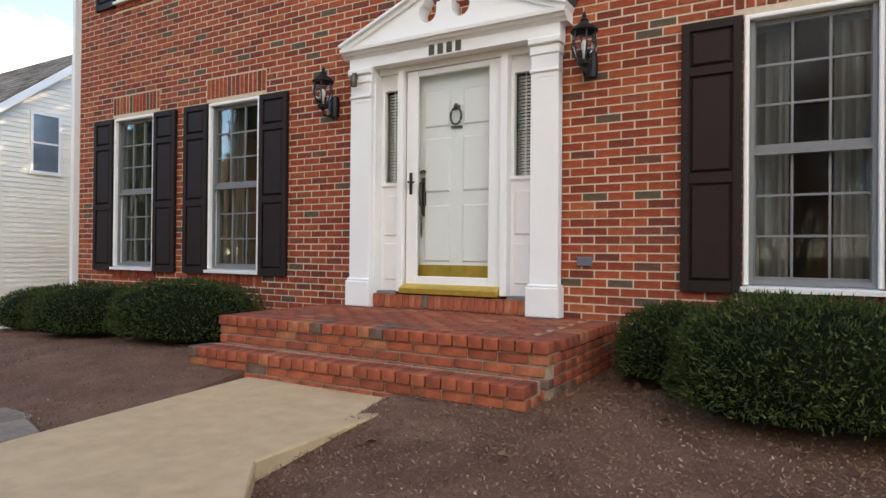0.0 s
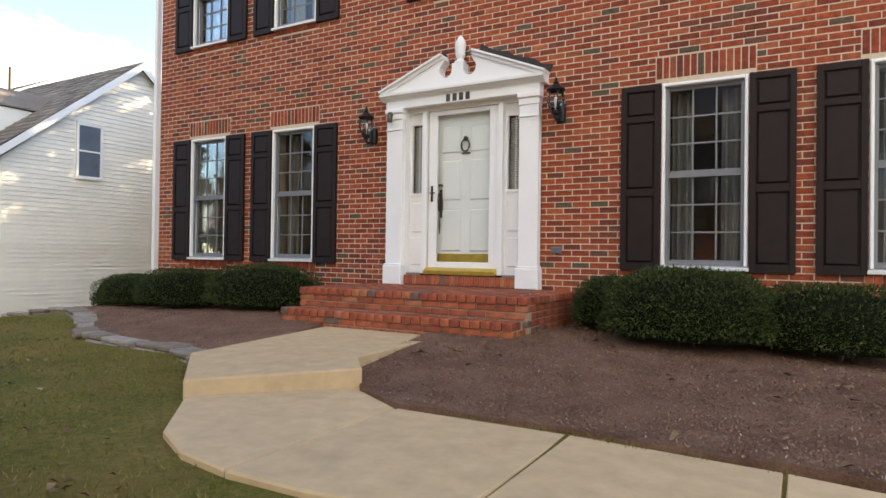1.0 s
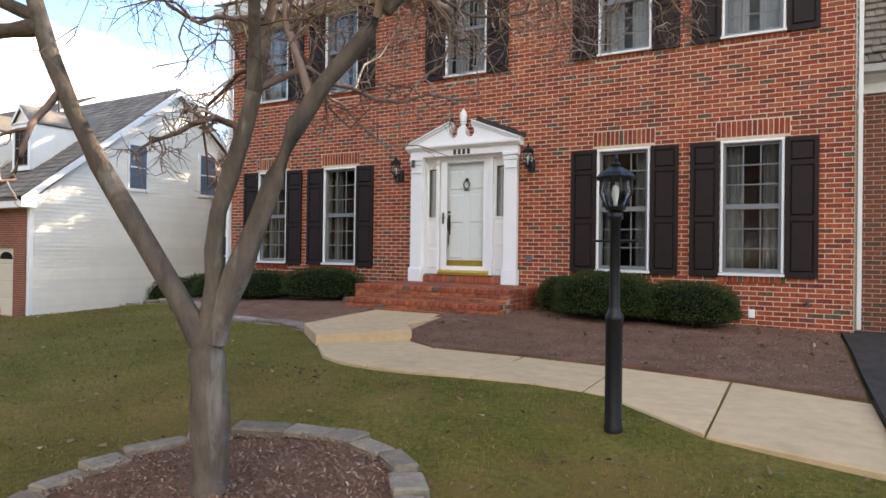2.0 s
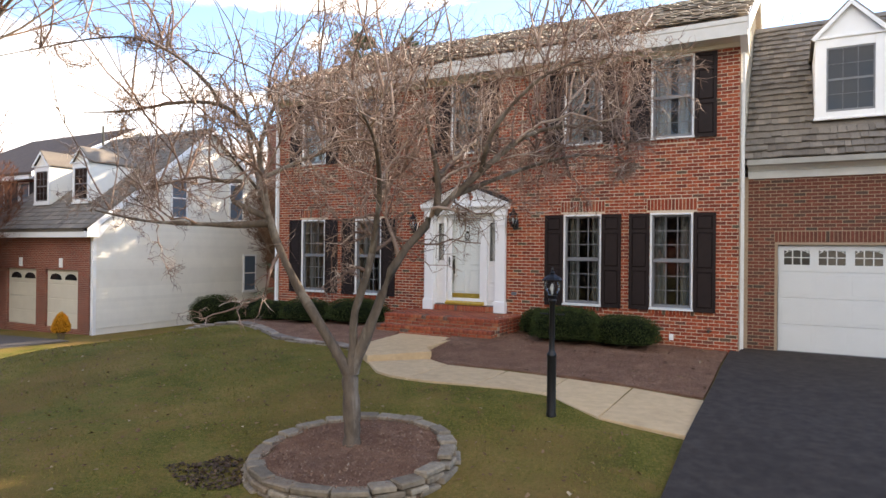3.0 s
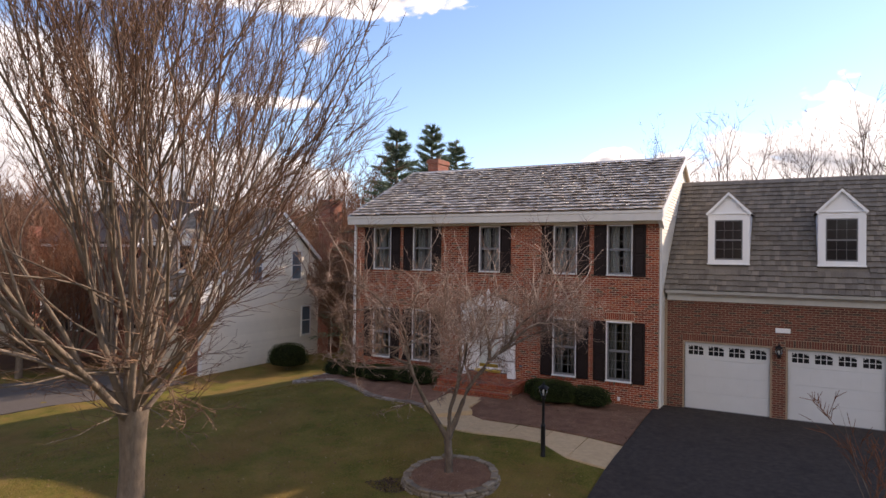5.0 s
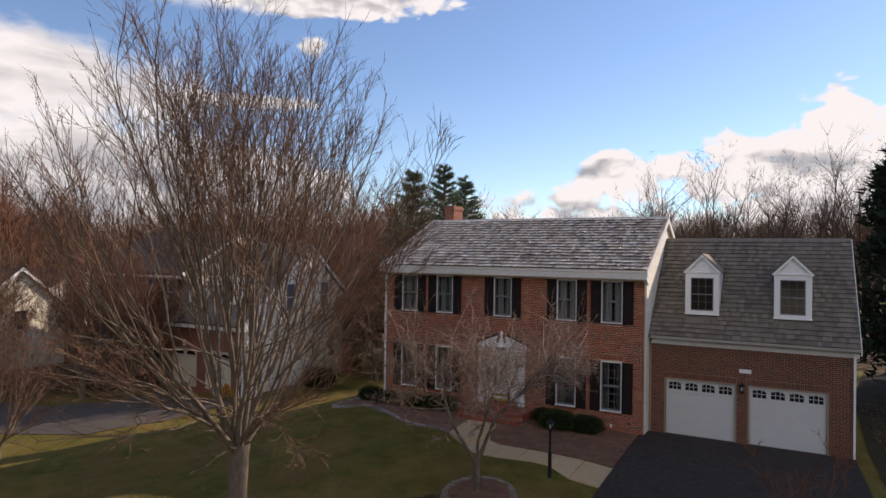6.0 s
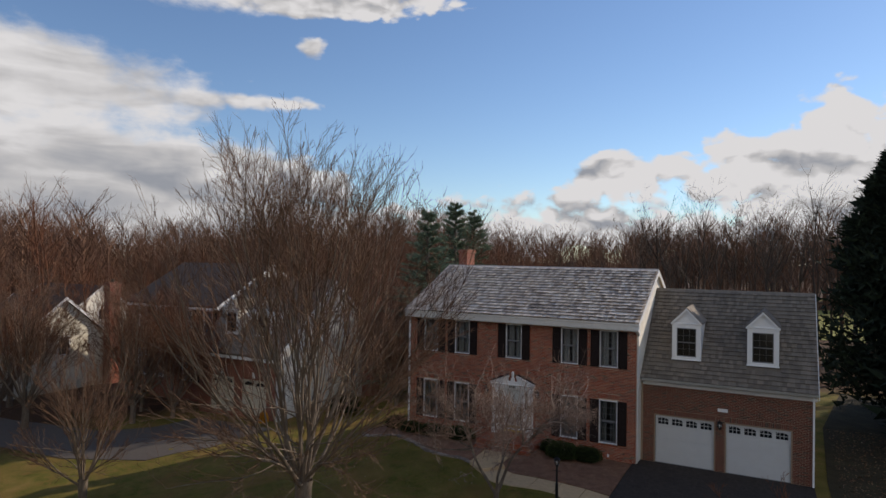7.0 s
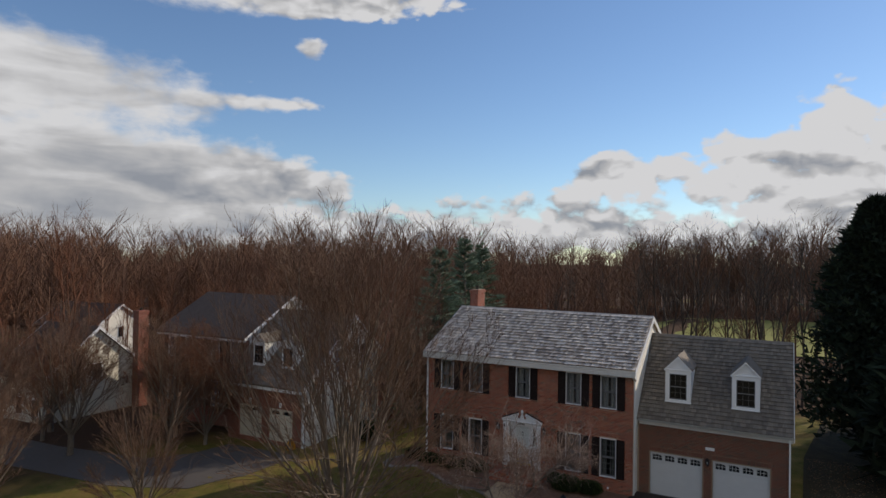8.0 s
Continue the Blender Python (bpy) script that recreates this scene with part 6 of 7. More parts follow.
    up = np.stack([rng.normal(0, 0.26, n), rng.normal(0, 0.26, n), np.ones(n)], 1)
    l5 = np.minimum(rng.uniform(1.0, 2.9, n), 6.3 - p1[pick, 3, 2])
    p5, r5 = grow(p1[pick, 3], up / np.linalg.norm(up, axis=1, keepdims=True), l5, rng.uniform(0.010, 0.017, n), 9, 0.20, 0.03, rng)
    s6 = sprout(p5, r5, np.full(n, 1.3), 8, 0.25, 0.95, 0.8, 0.45, 0.7, rng, 0.1)
    p6, r6 = grow(s6[0], s6[1], s6[2], np.full(len(s6[0]), 0.006), 4, 0.22, 0.02, rng)
    finish_tree(root, merged(wood), merged([tubes(p1, r1, 5), tubes(p2, r2, 4), tubes(p3, r3, 3), tubes(p4, r4, 3), tubes(p5, r5, 4), tubes(p6, r6, 3)]), BARK, TWIG, "grey-brown trunk with sunlit streaks put into the bark colour")


build_small_tree()


def vase_tree(at, height, width, fork, spread, seed, label, limbs=13, trunk=0.24, dense=1.0, low=0, twig=None):
    """A broom-shaped street tree: a short trunk, many steep limbs and fine upright twigs."""
    rng = np.random.default_rng(seed)
    root = thing("street_tree", at, label, "tree", "bare street trees")
    tr = np.array([[0, 0, -0.25], [0.0, 0, 0.1], [0.03, 0.01, fork * 0.5], [0.02, 0.02, fork]])
    wood = [tubes(bent(tr, 10)[None], np.interp(np.linspace(0, 1, 10), [0, 0.15, 0.8, 1], [trunk * 1.5, trunk * 1.1, trunk * 0.92, trunk])[None], 12)]
    n = limbs
    cen = (0, 0, fork + (height - fork) * 0.50)
    axe = (width / 2, width / 2, (height - fork) * 0.52)
    a = 2 * np.pi * np.arange(n) / n * 2.4 + rng.uniform(-0.3, 0.3, n)
    lean = np.sqrt(rng.uniform(0.02, 1.0, n)) * spread
    lean[::5] *= 1.35
    way = np.stack([np.cos(a) * lean, np.sin(a) * lean, np.ones(n)], 1)
    way /= np.linalg.norm(way, axis=1, keepdims=True)
    start = np.array([0, 0, fork])[None] + np.stack([np.cos(a) * 0.1, np.sin(a) * 0.1, rng.uniform(-0.35, 0.1, n)], 1)
    ln = held(np.array([0, 0, fork + 0.3])[None] + 0 * start, way, np.full(n, height), cen, axe, rng, 0.80, 0.98)
    p0, r0 = grow(start, way, ln, np.full(n, trunk * 0.40) * rng.uniform(0.6, 1.1, n), 10, 0.05, 0.018, rng, 0.10)
    wood.append(tubes(p0, r0, 8))
    s1 = sprout(p0, r0, ln, int(8 * dense), 0.22, 0.95, 0.45, 0.50, 0.62, rng, 0.10)
    l1 = held(s1[0], s1[1], s1[2], cen, axe, rng)
    p1, r1 = grow(s1[0], s1[1], l1, s1[3], 7, 0.06, 0.015, rng, 0.15)
    big = s1[3] > 0.025
    wood.append(tubes(p1[big], r1[big], 6))
    tw = [tubes(p1[~big], r1[~big], 5)]
    s2 = sprout(p1, r1, np.maximum(l1, 0.8), int(8 * dense), 0.30, 1.0, 0.50, 0.50, 0.62, rng, 0.08)
    l2 = held(s2[0], s2[1], s2[2], cen, axe, rng)
    p2, r2 = grow(s2[0], s2[1], l2, np.clip(s2[3], 0.007, 0.03), 2, 0.10, 0.025, rng, 0.3)
    tw.append(tubes(p2, r2, 3))
    s3 = sprout(p2, r2, np.maximum(l2, 0.45), int(6 * dense), 0.30, 1.0, 0.55, 0.50, 0.7, rng, 0.06)
    l3 = held(s3[0], s3[1], s3[2], cen, axe, rng, 0.9, 1.12)
    p3, r3 = grow(s3[0], s3[1], np.maximum(l3, 0.18), np.clip(s3[3], 0.0068, 0.010), 1, 0.12, 0.03, rng, 0.5)
    tw.append(tubes(p3, r3, 3))
    if low:
        # level twigs low on the trunk
        al = rng.uniform(0, 2 * np.pi, low)
        wl = np.stack([np.cos(al), np.sin(al), rng.uniform(-0.05, 0.35, low)], 1)
        pl, rl = grow(np.stack([np.cos(al) * 0.1, np.sin(al) * 0.1, rng.uniform(fork * 0.8, fork * 1.6, low)], 1), wl, rng.uniform(0.9, 2.3, low), np.full(low, 0.014), 7, 0.12, 0.0, rng, 0.25)
        tw.append(tubes(pl, rl, 4))
        sl = sprout(pl, rl, np.full(low, 1.5), 6, 0.2, 1.0, 0.8, 0.35, 0.6, rng)
        q, rq = grow(sl[0], sl[1], sl[2], np.full(len(sl[0]), 0.005), 3, 0.15, 0.0, rng, 0.4)
        tw.append(tubes(q, rq, 3))
    finish_tree(root, merged(wood), merged(tw), BIG_BARK, twig or BIG_TWIG, "tan bark with pale sunlit patches put into its colour")
    return root


def forked_tree(at, height, width, fork, seed, label, limbs, trunk, forks, low, bark, twig_mat, twigs=(5, 3)):
    """A vase-shaped street tree: steep limbs from one fork that keep dividing into finer, nearly straight branches."""
    rng = np.random.default_rng(seed)
    root = thing("street_tree", at, label, "tree", "bare street trees")
    tr = np.array([[0, 0, -0.25], [0.0, 0, 0.1], [0.03, 0.01, fork * 0.5], [0.02, 0.02, fork]])
    wood = [tubes(bent(tr, 12)[None], np.interp(np.linspace(0, 1, 12), [0, 0.12, 0.6, 0.85, 1], [trunk * 1.45, trunk * 1.12, trunk * 0.95, trunk * 1.05, trunk * 1.2])[None], 14)]
    fine = []
    tall = height - fork
    # how far the crown reaches at each lean: a broad dome on steep flanks
    lean = np.concatenate([np.full(3, 0.10), np.full(limbs // 3, 0.34), np.full(limbs - 3 - limbs // 3, 0.82)]) + rng.uniform(-0.12, 0.10, limbs)
    a = np.arange(limbs) * 2.4 + rng.uniform(-0.3, 0.3, limbs)
    d = np.stack([np.cos(a) * np.sin(lean), np.sin(a) * np.sin(lean), np.cos(lean)], 1)
    p = np.stack([np.cos(a) * trunk * 0.45, np.sin(a) * trunk * 0.45, fork + rng.uniform(-0.35, 0.1, limbs)], 1)
    r = trunk * rng.uniform(0.24, 0.40, limbs)
    cen, axe = (0, 0, fork + tall * 0.44), (width / 2, width / 2, tall * 0.57)
    shares = np.array([0.17, 0.20, 0.21, 0.19, 0.15])[:forks]
    shares = shares / shares.sum() * 0.93
    for level in range(forks):
        n = len(p)
        reach = held(np.tile([0.0, 0.0, fork], (n, 1)), d, np.full(n, 99.0), cen, axe, rng, 0.92, 1.06)
        ln = shares[level] * np.clip(reach, tall * 0.45, tall) * rng.uniform(0.78, 1.22, n)
        if level > 1:
            ln = np.minimum(ln, np.maximum(held(p, d, ln, cen, axe, rng, 0.9, 1.08), 0.25))
        pts, rad = grow(p, d, ln, r, 6, 0.035 + 0.012 * level, 0.006 + 0.004 * level, rng, 0.62 if level < forks - 1 else 0.35)
        thick = r > 0.017
        sides = (9, 7, 6, 5, 4)[level]
        if thick.any():
            wood.append(tubes(pts[thick], rad[thick], sides))
        if (~thick).any():
            fine.append(tubes(pts[~thick], rad[~thick], max(3, sides - 1)))
        # short shoots along every branch
        per = (1, 1, 3, 5, twigs[0])[level] if level < forks - 1 else twigs[0]
        sh = sprout(pts, rad, ln, per, 0.25, 1.0, 0.50, 0.62 if level > 1 else 0.42, 0.45, rng, 0.10)
        lt = held(sh[0], sh[1], sh[2], cen, (axe[0] * 1.04, axe[1] * 1.04, axe[2] * 1.04), rng, 0.9, 1.1)
        tp, tr_ = grow(sh[0], sh[1], np.maximum(lt, 0.25), np.clip(sh[3], 0.0076, 0.015), 4, 0.07, 0.03, rng, 0.4)
        fine.append(tubes(tp, tr_, 3))
        sh = sprout(tp, tr_, np.maximum(lt, 0.4), twigs[1], 0.2, 1.0, 0.50, 0.48, 0.7, rng, 0.06)
        tp, tr_ = grow(sh[0], sh[1], np.maximum(sh[2], 0.16), np.full(len(sh[0]), 0.0064), 2, 0.09, 0.03, rng, 0.5)
        fine.append(tubes(tp, tr_, 3))
        if level == forks - 1:
            break
        kids = 3 if level < 2 else 2
        tip_d = pts[:, -1] - pts[:, -2]
        tip_d /= np.linalg.norm(tip_d, axis=1, keepdims=True)
        ps, ds, rs = [], [], []
        for k in range(kids):
            t = np.full(n, 1.0) if k == 0 else rng.uniform(0.55, 0.98, n)
            x = t * 6
            q = np.minimum(x.astype(int), 5)
            u = (x - q)[:, None]
            row = np.arange(n)
            start = pts[row, q] * (1 - u) + pts[row, q + 1] * u
            side = np.cross(tip_d, rng.normal(size=tip_d.shape))
            side /= np.linalg.norm(side, axis=1, keepdims=True) + 1e-9
            w = (0.07 if k == 0 else 0.27) * rng.uniform(0.6, 1.35, (n, 1))
            way = tip_d * np.cos(w) + side * np.sin(w)
            ps.append(start)
            ds.append(way / np.linalg.norm(way, axis=1, keepdims=True))
            rs.append(rad[row, q] * (0.96 if k == 0 else 0.74) * rng.uniform(0.85, 1.1, n))
        p, d, r = np.concatenate(ps), np.concatenate(ds), np.maximum(np.concatenate(rs), 0.010)
    # low thin branches that arch outwards and level twigs round the fork
    for m, lo, hi, l0, l1, rr, tilt in ((low, 0.9, 1.5, 0.10 * height, 0.17 * height, 0.014, (-0.10, 0.35)), (low, 1.1, 2.3, 0.26 * height, 0.40 * height, 0.026, (0.25, 0.75))):
        al = np.arange(m) * 2.4 + rng.uniform(-0.5, 0.5, m)
        wl = np.stack([np.cos(al), np.sin(al), rng.uniform(*tilt, m)], 1)
        wl /= np.linalg.norm(wl, axis=1, keepdims=True)
        pl, rl = grow(np.stack([np.cos(al) * trunk * 0.5, np.sin(al) * trunk * 0.5, fork * rng.uniform(lo, hi, m)], 1), wl, rng.uniform(l0, l1, m), np.full(m, rr), 8, 0.08, 0.015, rng, 0.25)
        wood.append(tubes(pl, rl, 5))
        sl = sprout(pl, rl, np.full(m, l1), 8, 0.2, 1.0, 0.6, 0.32, 0.5, rng, 0.05)
        q, rq = grow(sl[0], sl[1], sl[2], np.clip(sl[3], 0.0055, 0.012), 4, 0.10, 0.02, rng, 0.4)
        fine.append(tubes(q, rq, 3))
        sl = sprout(q, rq, np.maximum(sl[2], 0.3), 4, 0.2, 1.0, 0.6, 0.45, 0.7, rng, 0.05)
        q, rq = grow(sl[0], sl[1], sl[2], np.full(len(sl[0]), 0.0052), 2, 0.10, 0.02, rng, 0.5)
        fine.append(tubes(q, rq, 3))
    finish_tree(root, merged(wood), merged(fine), bark, twig_mat, "tan bark with pale sunlit patches put into its colour")
    return root


def on_ground(x, y, z=0.0):
    return (x, y, ground_z(x, y) + z)


forked_tree(on_ground(-2.75, -11.95), 15.0, 14.2, 1.95, 41, "large bare vase-shaped street tree in the lawn", 15, 0.26, 5, 16, BIG_BARK, BIG_TWIG, (5, 3))
forked_tree(on_ground(-14.2, -12.4), 7.6, 5.4, 1.35, 42, "young bare street tree beside the lane", 9, 0.17, 4, 5, BIG_BARK, BIG_TWIG, (4, 3))
vase_tree(on_ground(-24.2, -3.0), 9.5, 7.6, 1.4, 0.8, 45, "bare reddish street tree before the house next door", 16, 0.17, 1.1, 8)
vase_tree(on_ground(-29.5, -6.5), 9.5, 7.5, 1.6, 0.75, 48, "bare brown tree before the house next door", 16, 0.2, 1.1, 6)
vase_tree(on_ground(-30.5, -11.5), 9.5, 7.5, 1.6, 0.75, 46, "bare brown street tree across the lane", 15, 0.2, 1.1, 6)
vase_tree(on_ground(-36.5, -3.8), 10.5, 8.0, 1.6, 0.75, 49, "bare brown tree beside the cream house", 16, 0.2, 1.1, 6)
vase_tree(on_ground(-11.9, 8.2), 8.8, 5.2, 0.8, 0.6, 47, "dense brown twiggy tree between the houses", 24, 0.13, 1.3, 12)
vase_tree(on_ground(-11.8, 19.9), 10.0, 5.0, 0.8, 0.6, 55, "dense brown twiggy tree between the houses", 20, 0.13, 1.0, 8)
vase_tree(on_ground(-13.0, 9.2), 7.8, 4.2, 0.6, 0.6, 56, "dense brown twiggy tree between the houses", 22, 0.10, 1.3, 8)
vase_tree(on_ground(-12.3, 12.5), 10.4, 5.6, 0.8, 0.6, 50, "dense brown twiggy tree between the houses", 24, 0.13, 1.3, 8)
for at, hh, ww, seed in (((-23.0, -1.0), 8.2, 6.6, 51), ((-26.6, -0.6), 9.0, 7.0, 52), ((-34.5, -5.5), 9.0, 7.0, 53)):
    vase_tree(on_ground(*at), hh, ww, 1.0, 0.8, seed, "dense reddish bare tree before the house next door", 20, 0.14, 1.15, 8, RED_WOOD)
vase_tree(on_ground(-20.5, -16.5), 9.0, 6.5, 1.6, 0.75, 43, "bare street tree beside the lane", 12, 0.17, 1.0, 4)
vase_tree(on_ground(10.75, -8.9), 4.3, 2.4, 0.5, 0.6, 44, "thin bare sapling beside the driveway", 6, 0.035, 0.62, 0, RED_WOOD)

# ---------------------------------------------------------------- the house next door


def build_neighbour():
    NX1, NY, NZ = -14.6, 0.2, -1.2
    NX0 = -21.2
    root = thing("neighbour_house", (-0.624, 0.938, 0.072), "white sided house with brick garage front and dormers next door", "house")
    ew, ez, ry, rz = NY - 0.35, 2.42, 5.3, 6.85
    yr = 2 * ry - NY
    doors = ((-20.2, -18.15), (-17.55, -15.5))
    part("garage_front", pierced(Shape(), NX0, NX1 - 0.12, NZ - 0.5, 2.2, NY, NY + 0.25, [(a, b, NZ, 0.93) for a, b in doors]), FAR_BRICK, root, "red brick garage front")
    for a, b in doors:
        d = part("garage_door", Shape().box(a, b, NY + 0.10, NY + 0.14, NZ, 0.93), CREAM, root, "cream garage door")
        for k in range(4):
            q = Shape().soft_box(a + 0.01, b - 0.01, NY + 0.085, NY + 0.1, NZ + 0.02 + k * 0.53, NZ + 0.52 + k * 0.53, 0.01)
            part("door_section", q, CREAM, d)
        for k in range(2):
            c = a + (b - a) * (0.27 + 0.46 * k)
            arch = [(c - 0.36, 0.56), (c + 0.36, 0.56)] + [(c + 0.36 * math.cos(t), 0.60 + 0.19 * math.sin(t)) for t in np.linspace(0.1, math.pi - 0.1, 9)]
            part("pane", Shape().prism(arch, "y", NY + 0.075, NY + 0.084), GLASS_DARK, d, "dark arched light")
        part("keystone", Shape().soft_box((a + b) / 2 - 0.1, (a + b) / 2 + 0.1, NY - 0.04, NY - 0.002, 1.02, 1.36, 0.01), WHITE, d, "pale keystone")
    part("gable_wall", Shape().prism([(NY, NZ - 0.5), (yr, NZ - 0.5), (yr, 2.3), (ry, 6.70), (NY, 2.3)], "x", NX1 - 0.2, NX1 - 0.03), SIDING, root)

    def span(z, lo, hi):
        if z < 2.3:
            return lo, hi
        t = (z - 2.3) / (6.75 - 2.3)
        return lo + (ry - lo) * t, hi + (ry - hi) * t

    s = Shape()
    clapboards(s, "x", NX1 - 0.03, 1, NY + 0.1, yr - 0.05, NZ + 0.1, 6.7, span, 0.13)
    tagged(part("siding", s, SIDING, root, "white lapped siding"), kind="stuff")
    part("corner_board", Shape().box(NX1 - 0.12, NX1 + 0.012, NY - 0.02, NY + 0.10, NZ - 0.3, 2.3), WHITE, root)
    part("rear_wall", Shape().box(NX0, NX1 - 0.2, yr - 0.2, yr, NZ - 0.5, 2.3), SIDING, root)
    for y0, y1, z0, z1 in ((3.40, 4.05, 3.02, 4.52), (6.35, 7.05, 3.05, 4.55), (7.2, 7.85, -0.08, 1.45)):
        q = Shape()
        q.box(NX1 - 0.02, NX1 + 0.03, y0 - 0.07, y0, z0 - 0.07, z1 + 0.07).box(NX1 - 0.02, NX1 + 0.03, y1, y1 + 0.07, z0 - 0.07, z1 + 0.07).box(NX1 - 0.02, NX1 + 0.03, y0, y1, z1, z1 + 0.07).box(NX1 - 0.02, NX1 + 0.045, y0 - 0.1, y1 + 0.1, z0 - 0.10, z0).box(NX1 - 0.02, NX1 + 0.022, y0, y1, (z0 + z1) / 2 - 0.025, (z0 + z1) / 2 + 0.025)
        w = part("window", q, WHITE, root, "white sash window")
        part("pane", Shape().box(NX1 - 0.02, NX1 + 0.008, y0, y1, z0, z1), SKY_GLASS, w)
    roof_n = part("roof", Shape().prism([(ew, ez - 0.1), (ew, ez), (ry, rz), (2 * ry - ew, ez), (2 * ry - ew, ez - 0.1), (ry, rz - 0.13)], "x", NX0 - 0.3, NX1 + 0.18), GARAGE_SHAKE, root, "dark grey shingle roof")
    rng = random.Random(9)
    boards = lay_shingles(NX0 - 0.3, NX1 + 0.18, (ew - 0.03, ez + 0.01), (ry, rz + 0.01), 26, 0.3, rng)
    place_shingles(boards, roof_n, GARAGE_SHAKE, lambda x, y, z: False)
    rk = Shape()
    for ye in (ew, 2 * ry - ew):
        rk.prism([(ye, ez), (ry, rz), (ry, rz - 0.24), (ye, ez - 0.24)], "x", NX1 + 0.18, NX1 + 0.21)
    part("rake_board", rk, WHITE, root)
    part("eave_return", Shape().prism([(NY + 0.1, 2.12), (ew, 2.14), (ew, 2.42), (NY + 0.5, 2.62)], "x", NX1 - 0.03, NX1 + 0.18), WHITE, root, "white boxed eave return")
    part("frieze", Shape().box(NX0, NX1, ew + 0.02, NY, 2.12, 2.33), WHITE, root)

    def back(z):
        return ew + (z - ez) / (rz - ez) * (ry - ew)

    for x in (-19.25, -16.65):
        add_dormer(root, x, 0.95, 3.45, 4.95, 5.55, 0.52, None, GARAGE_SHAKE, SIDING, back)
    # main block
    mx0, mx1, my = -30.7, -21.6, 2.1
    holes = [(x - 0.45, x + 0.45, z0, z1) for x in (-29.4, -27.5, -24.7, -22.7) for z0, z1 in ((-0.3, 1.6), (3.0, 4.6))]
    part("brick_front", pierced(Shape(), mx0, mx1, NZ - 0.5, 4.75, my, my + 0.25, holes), FAR_BRICK, root, "red brick main front")
    for a, b, z0, z1 in holes:
        q = Shape().box(a, a + 0.06, my - 0.02, my + 0.1, z0, z1).box(b - 0.06, b, my - 0.02, my + 0.1, z0, z1).box(a + 0.06, b - 0.06, my - 0.02, my + 0.1, z1 - 0.06, z1).box(a + 0.06, b - 0.06, my - 0.02, my + 0.1, z0, z0 + 0.06).box(a + 0.06, b - 0.06, my + 0.02, my + 0.08, (z0 + z1) / 2 - 0.025, (z0 + z1) / 2 + 0.025)
        w = part("window", q, WHITE, root, "white sash window")
        part("pane", Shape().box(a + 0.06, b - 0.06, my + 0.09, my + 0.097, z0 + 0.06, z1 - 0.06), SKY_GLASS, w)
        for s0, s1 in ((a - 0.44, a - 0.02), (b + 0.02, b + 0.44)):
            part("shutter", Shape().soft_box(s0, s1, my - 0.04, my - 0.002, z0, z1, 0.01), SHUTTER, root)
    ry2, rz2 = 6.8, 7.75
    part("main_gable", Shape().prism([(my + 0.26, NZ - 0.5), (2 * ry2 - my, NZ - 0.5), (2 * ry2 - my, 4.8), (ry2, rz2 - 0.13), (my + 0.26, 4.95)], "x", mx1 - 0.2, mx1 + 0.02), SIDING, root, "white upper gable")
    part("main_gable", Shape().prism([(my + 0.26, NZ - 0.5), (2 * ry2 - my, NZ - 0.5), (2 * ry2 - my, 4.8), (ry2, rz2 - 0.13), (my + 0.26, 4.95)], "x", mx0, mx0 + 0.2), SIDING, root)
    part("main_roof", Shape().prism([(my - 0.4, 4.85), (my - 0.4, 4.97), (ry2, rz2), (2 * ry2 - my + 0.4, 4.97), (2 * ry2 - my + 0.4, 4.85), (ry2, rz2 - 0.14)], "x", mx0 - 0.2, mx1 + 0.2), FAR_ROOF, root, "dark brown main roof")
    for ye in (my - 0.4, 2 * ry2 - my + 0.4):
        part("rake_board", Shape().prism([(ye, 4.97), (ry2, rz2), (ry2, rz2 - 0.26), (ye, 4.71)], "x", mx1 + 0.2, mx1 + 0.23), WHITE, root)
    part("frieze", Shape().box(mx0, mx1, my - 0.38, my - 0.002, 4.68, 4.86), WHITE, root)
    chimney(root, NX1 - 0.03, NX1 + 0.75, 8.6, 9.7, NZ - 0.5, 7.6, FAR_BRICK)
    part("vent_pipe", Shape().lathe([(0.05, 0), (0.05, 0.9)], 8, -20.5, 4.3, 6.4), DARK_METAL, root)
    root.scale = (1.06, 1.06, 1.06)


build_neighbour()


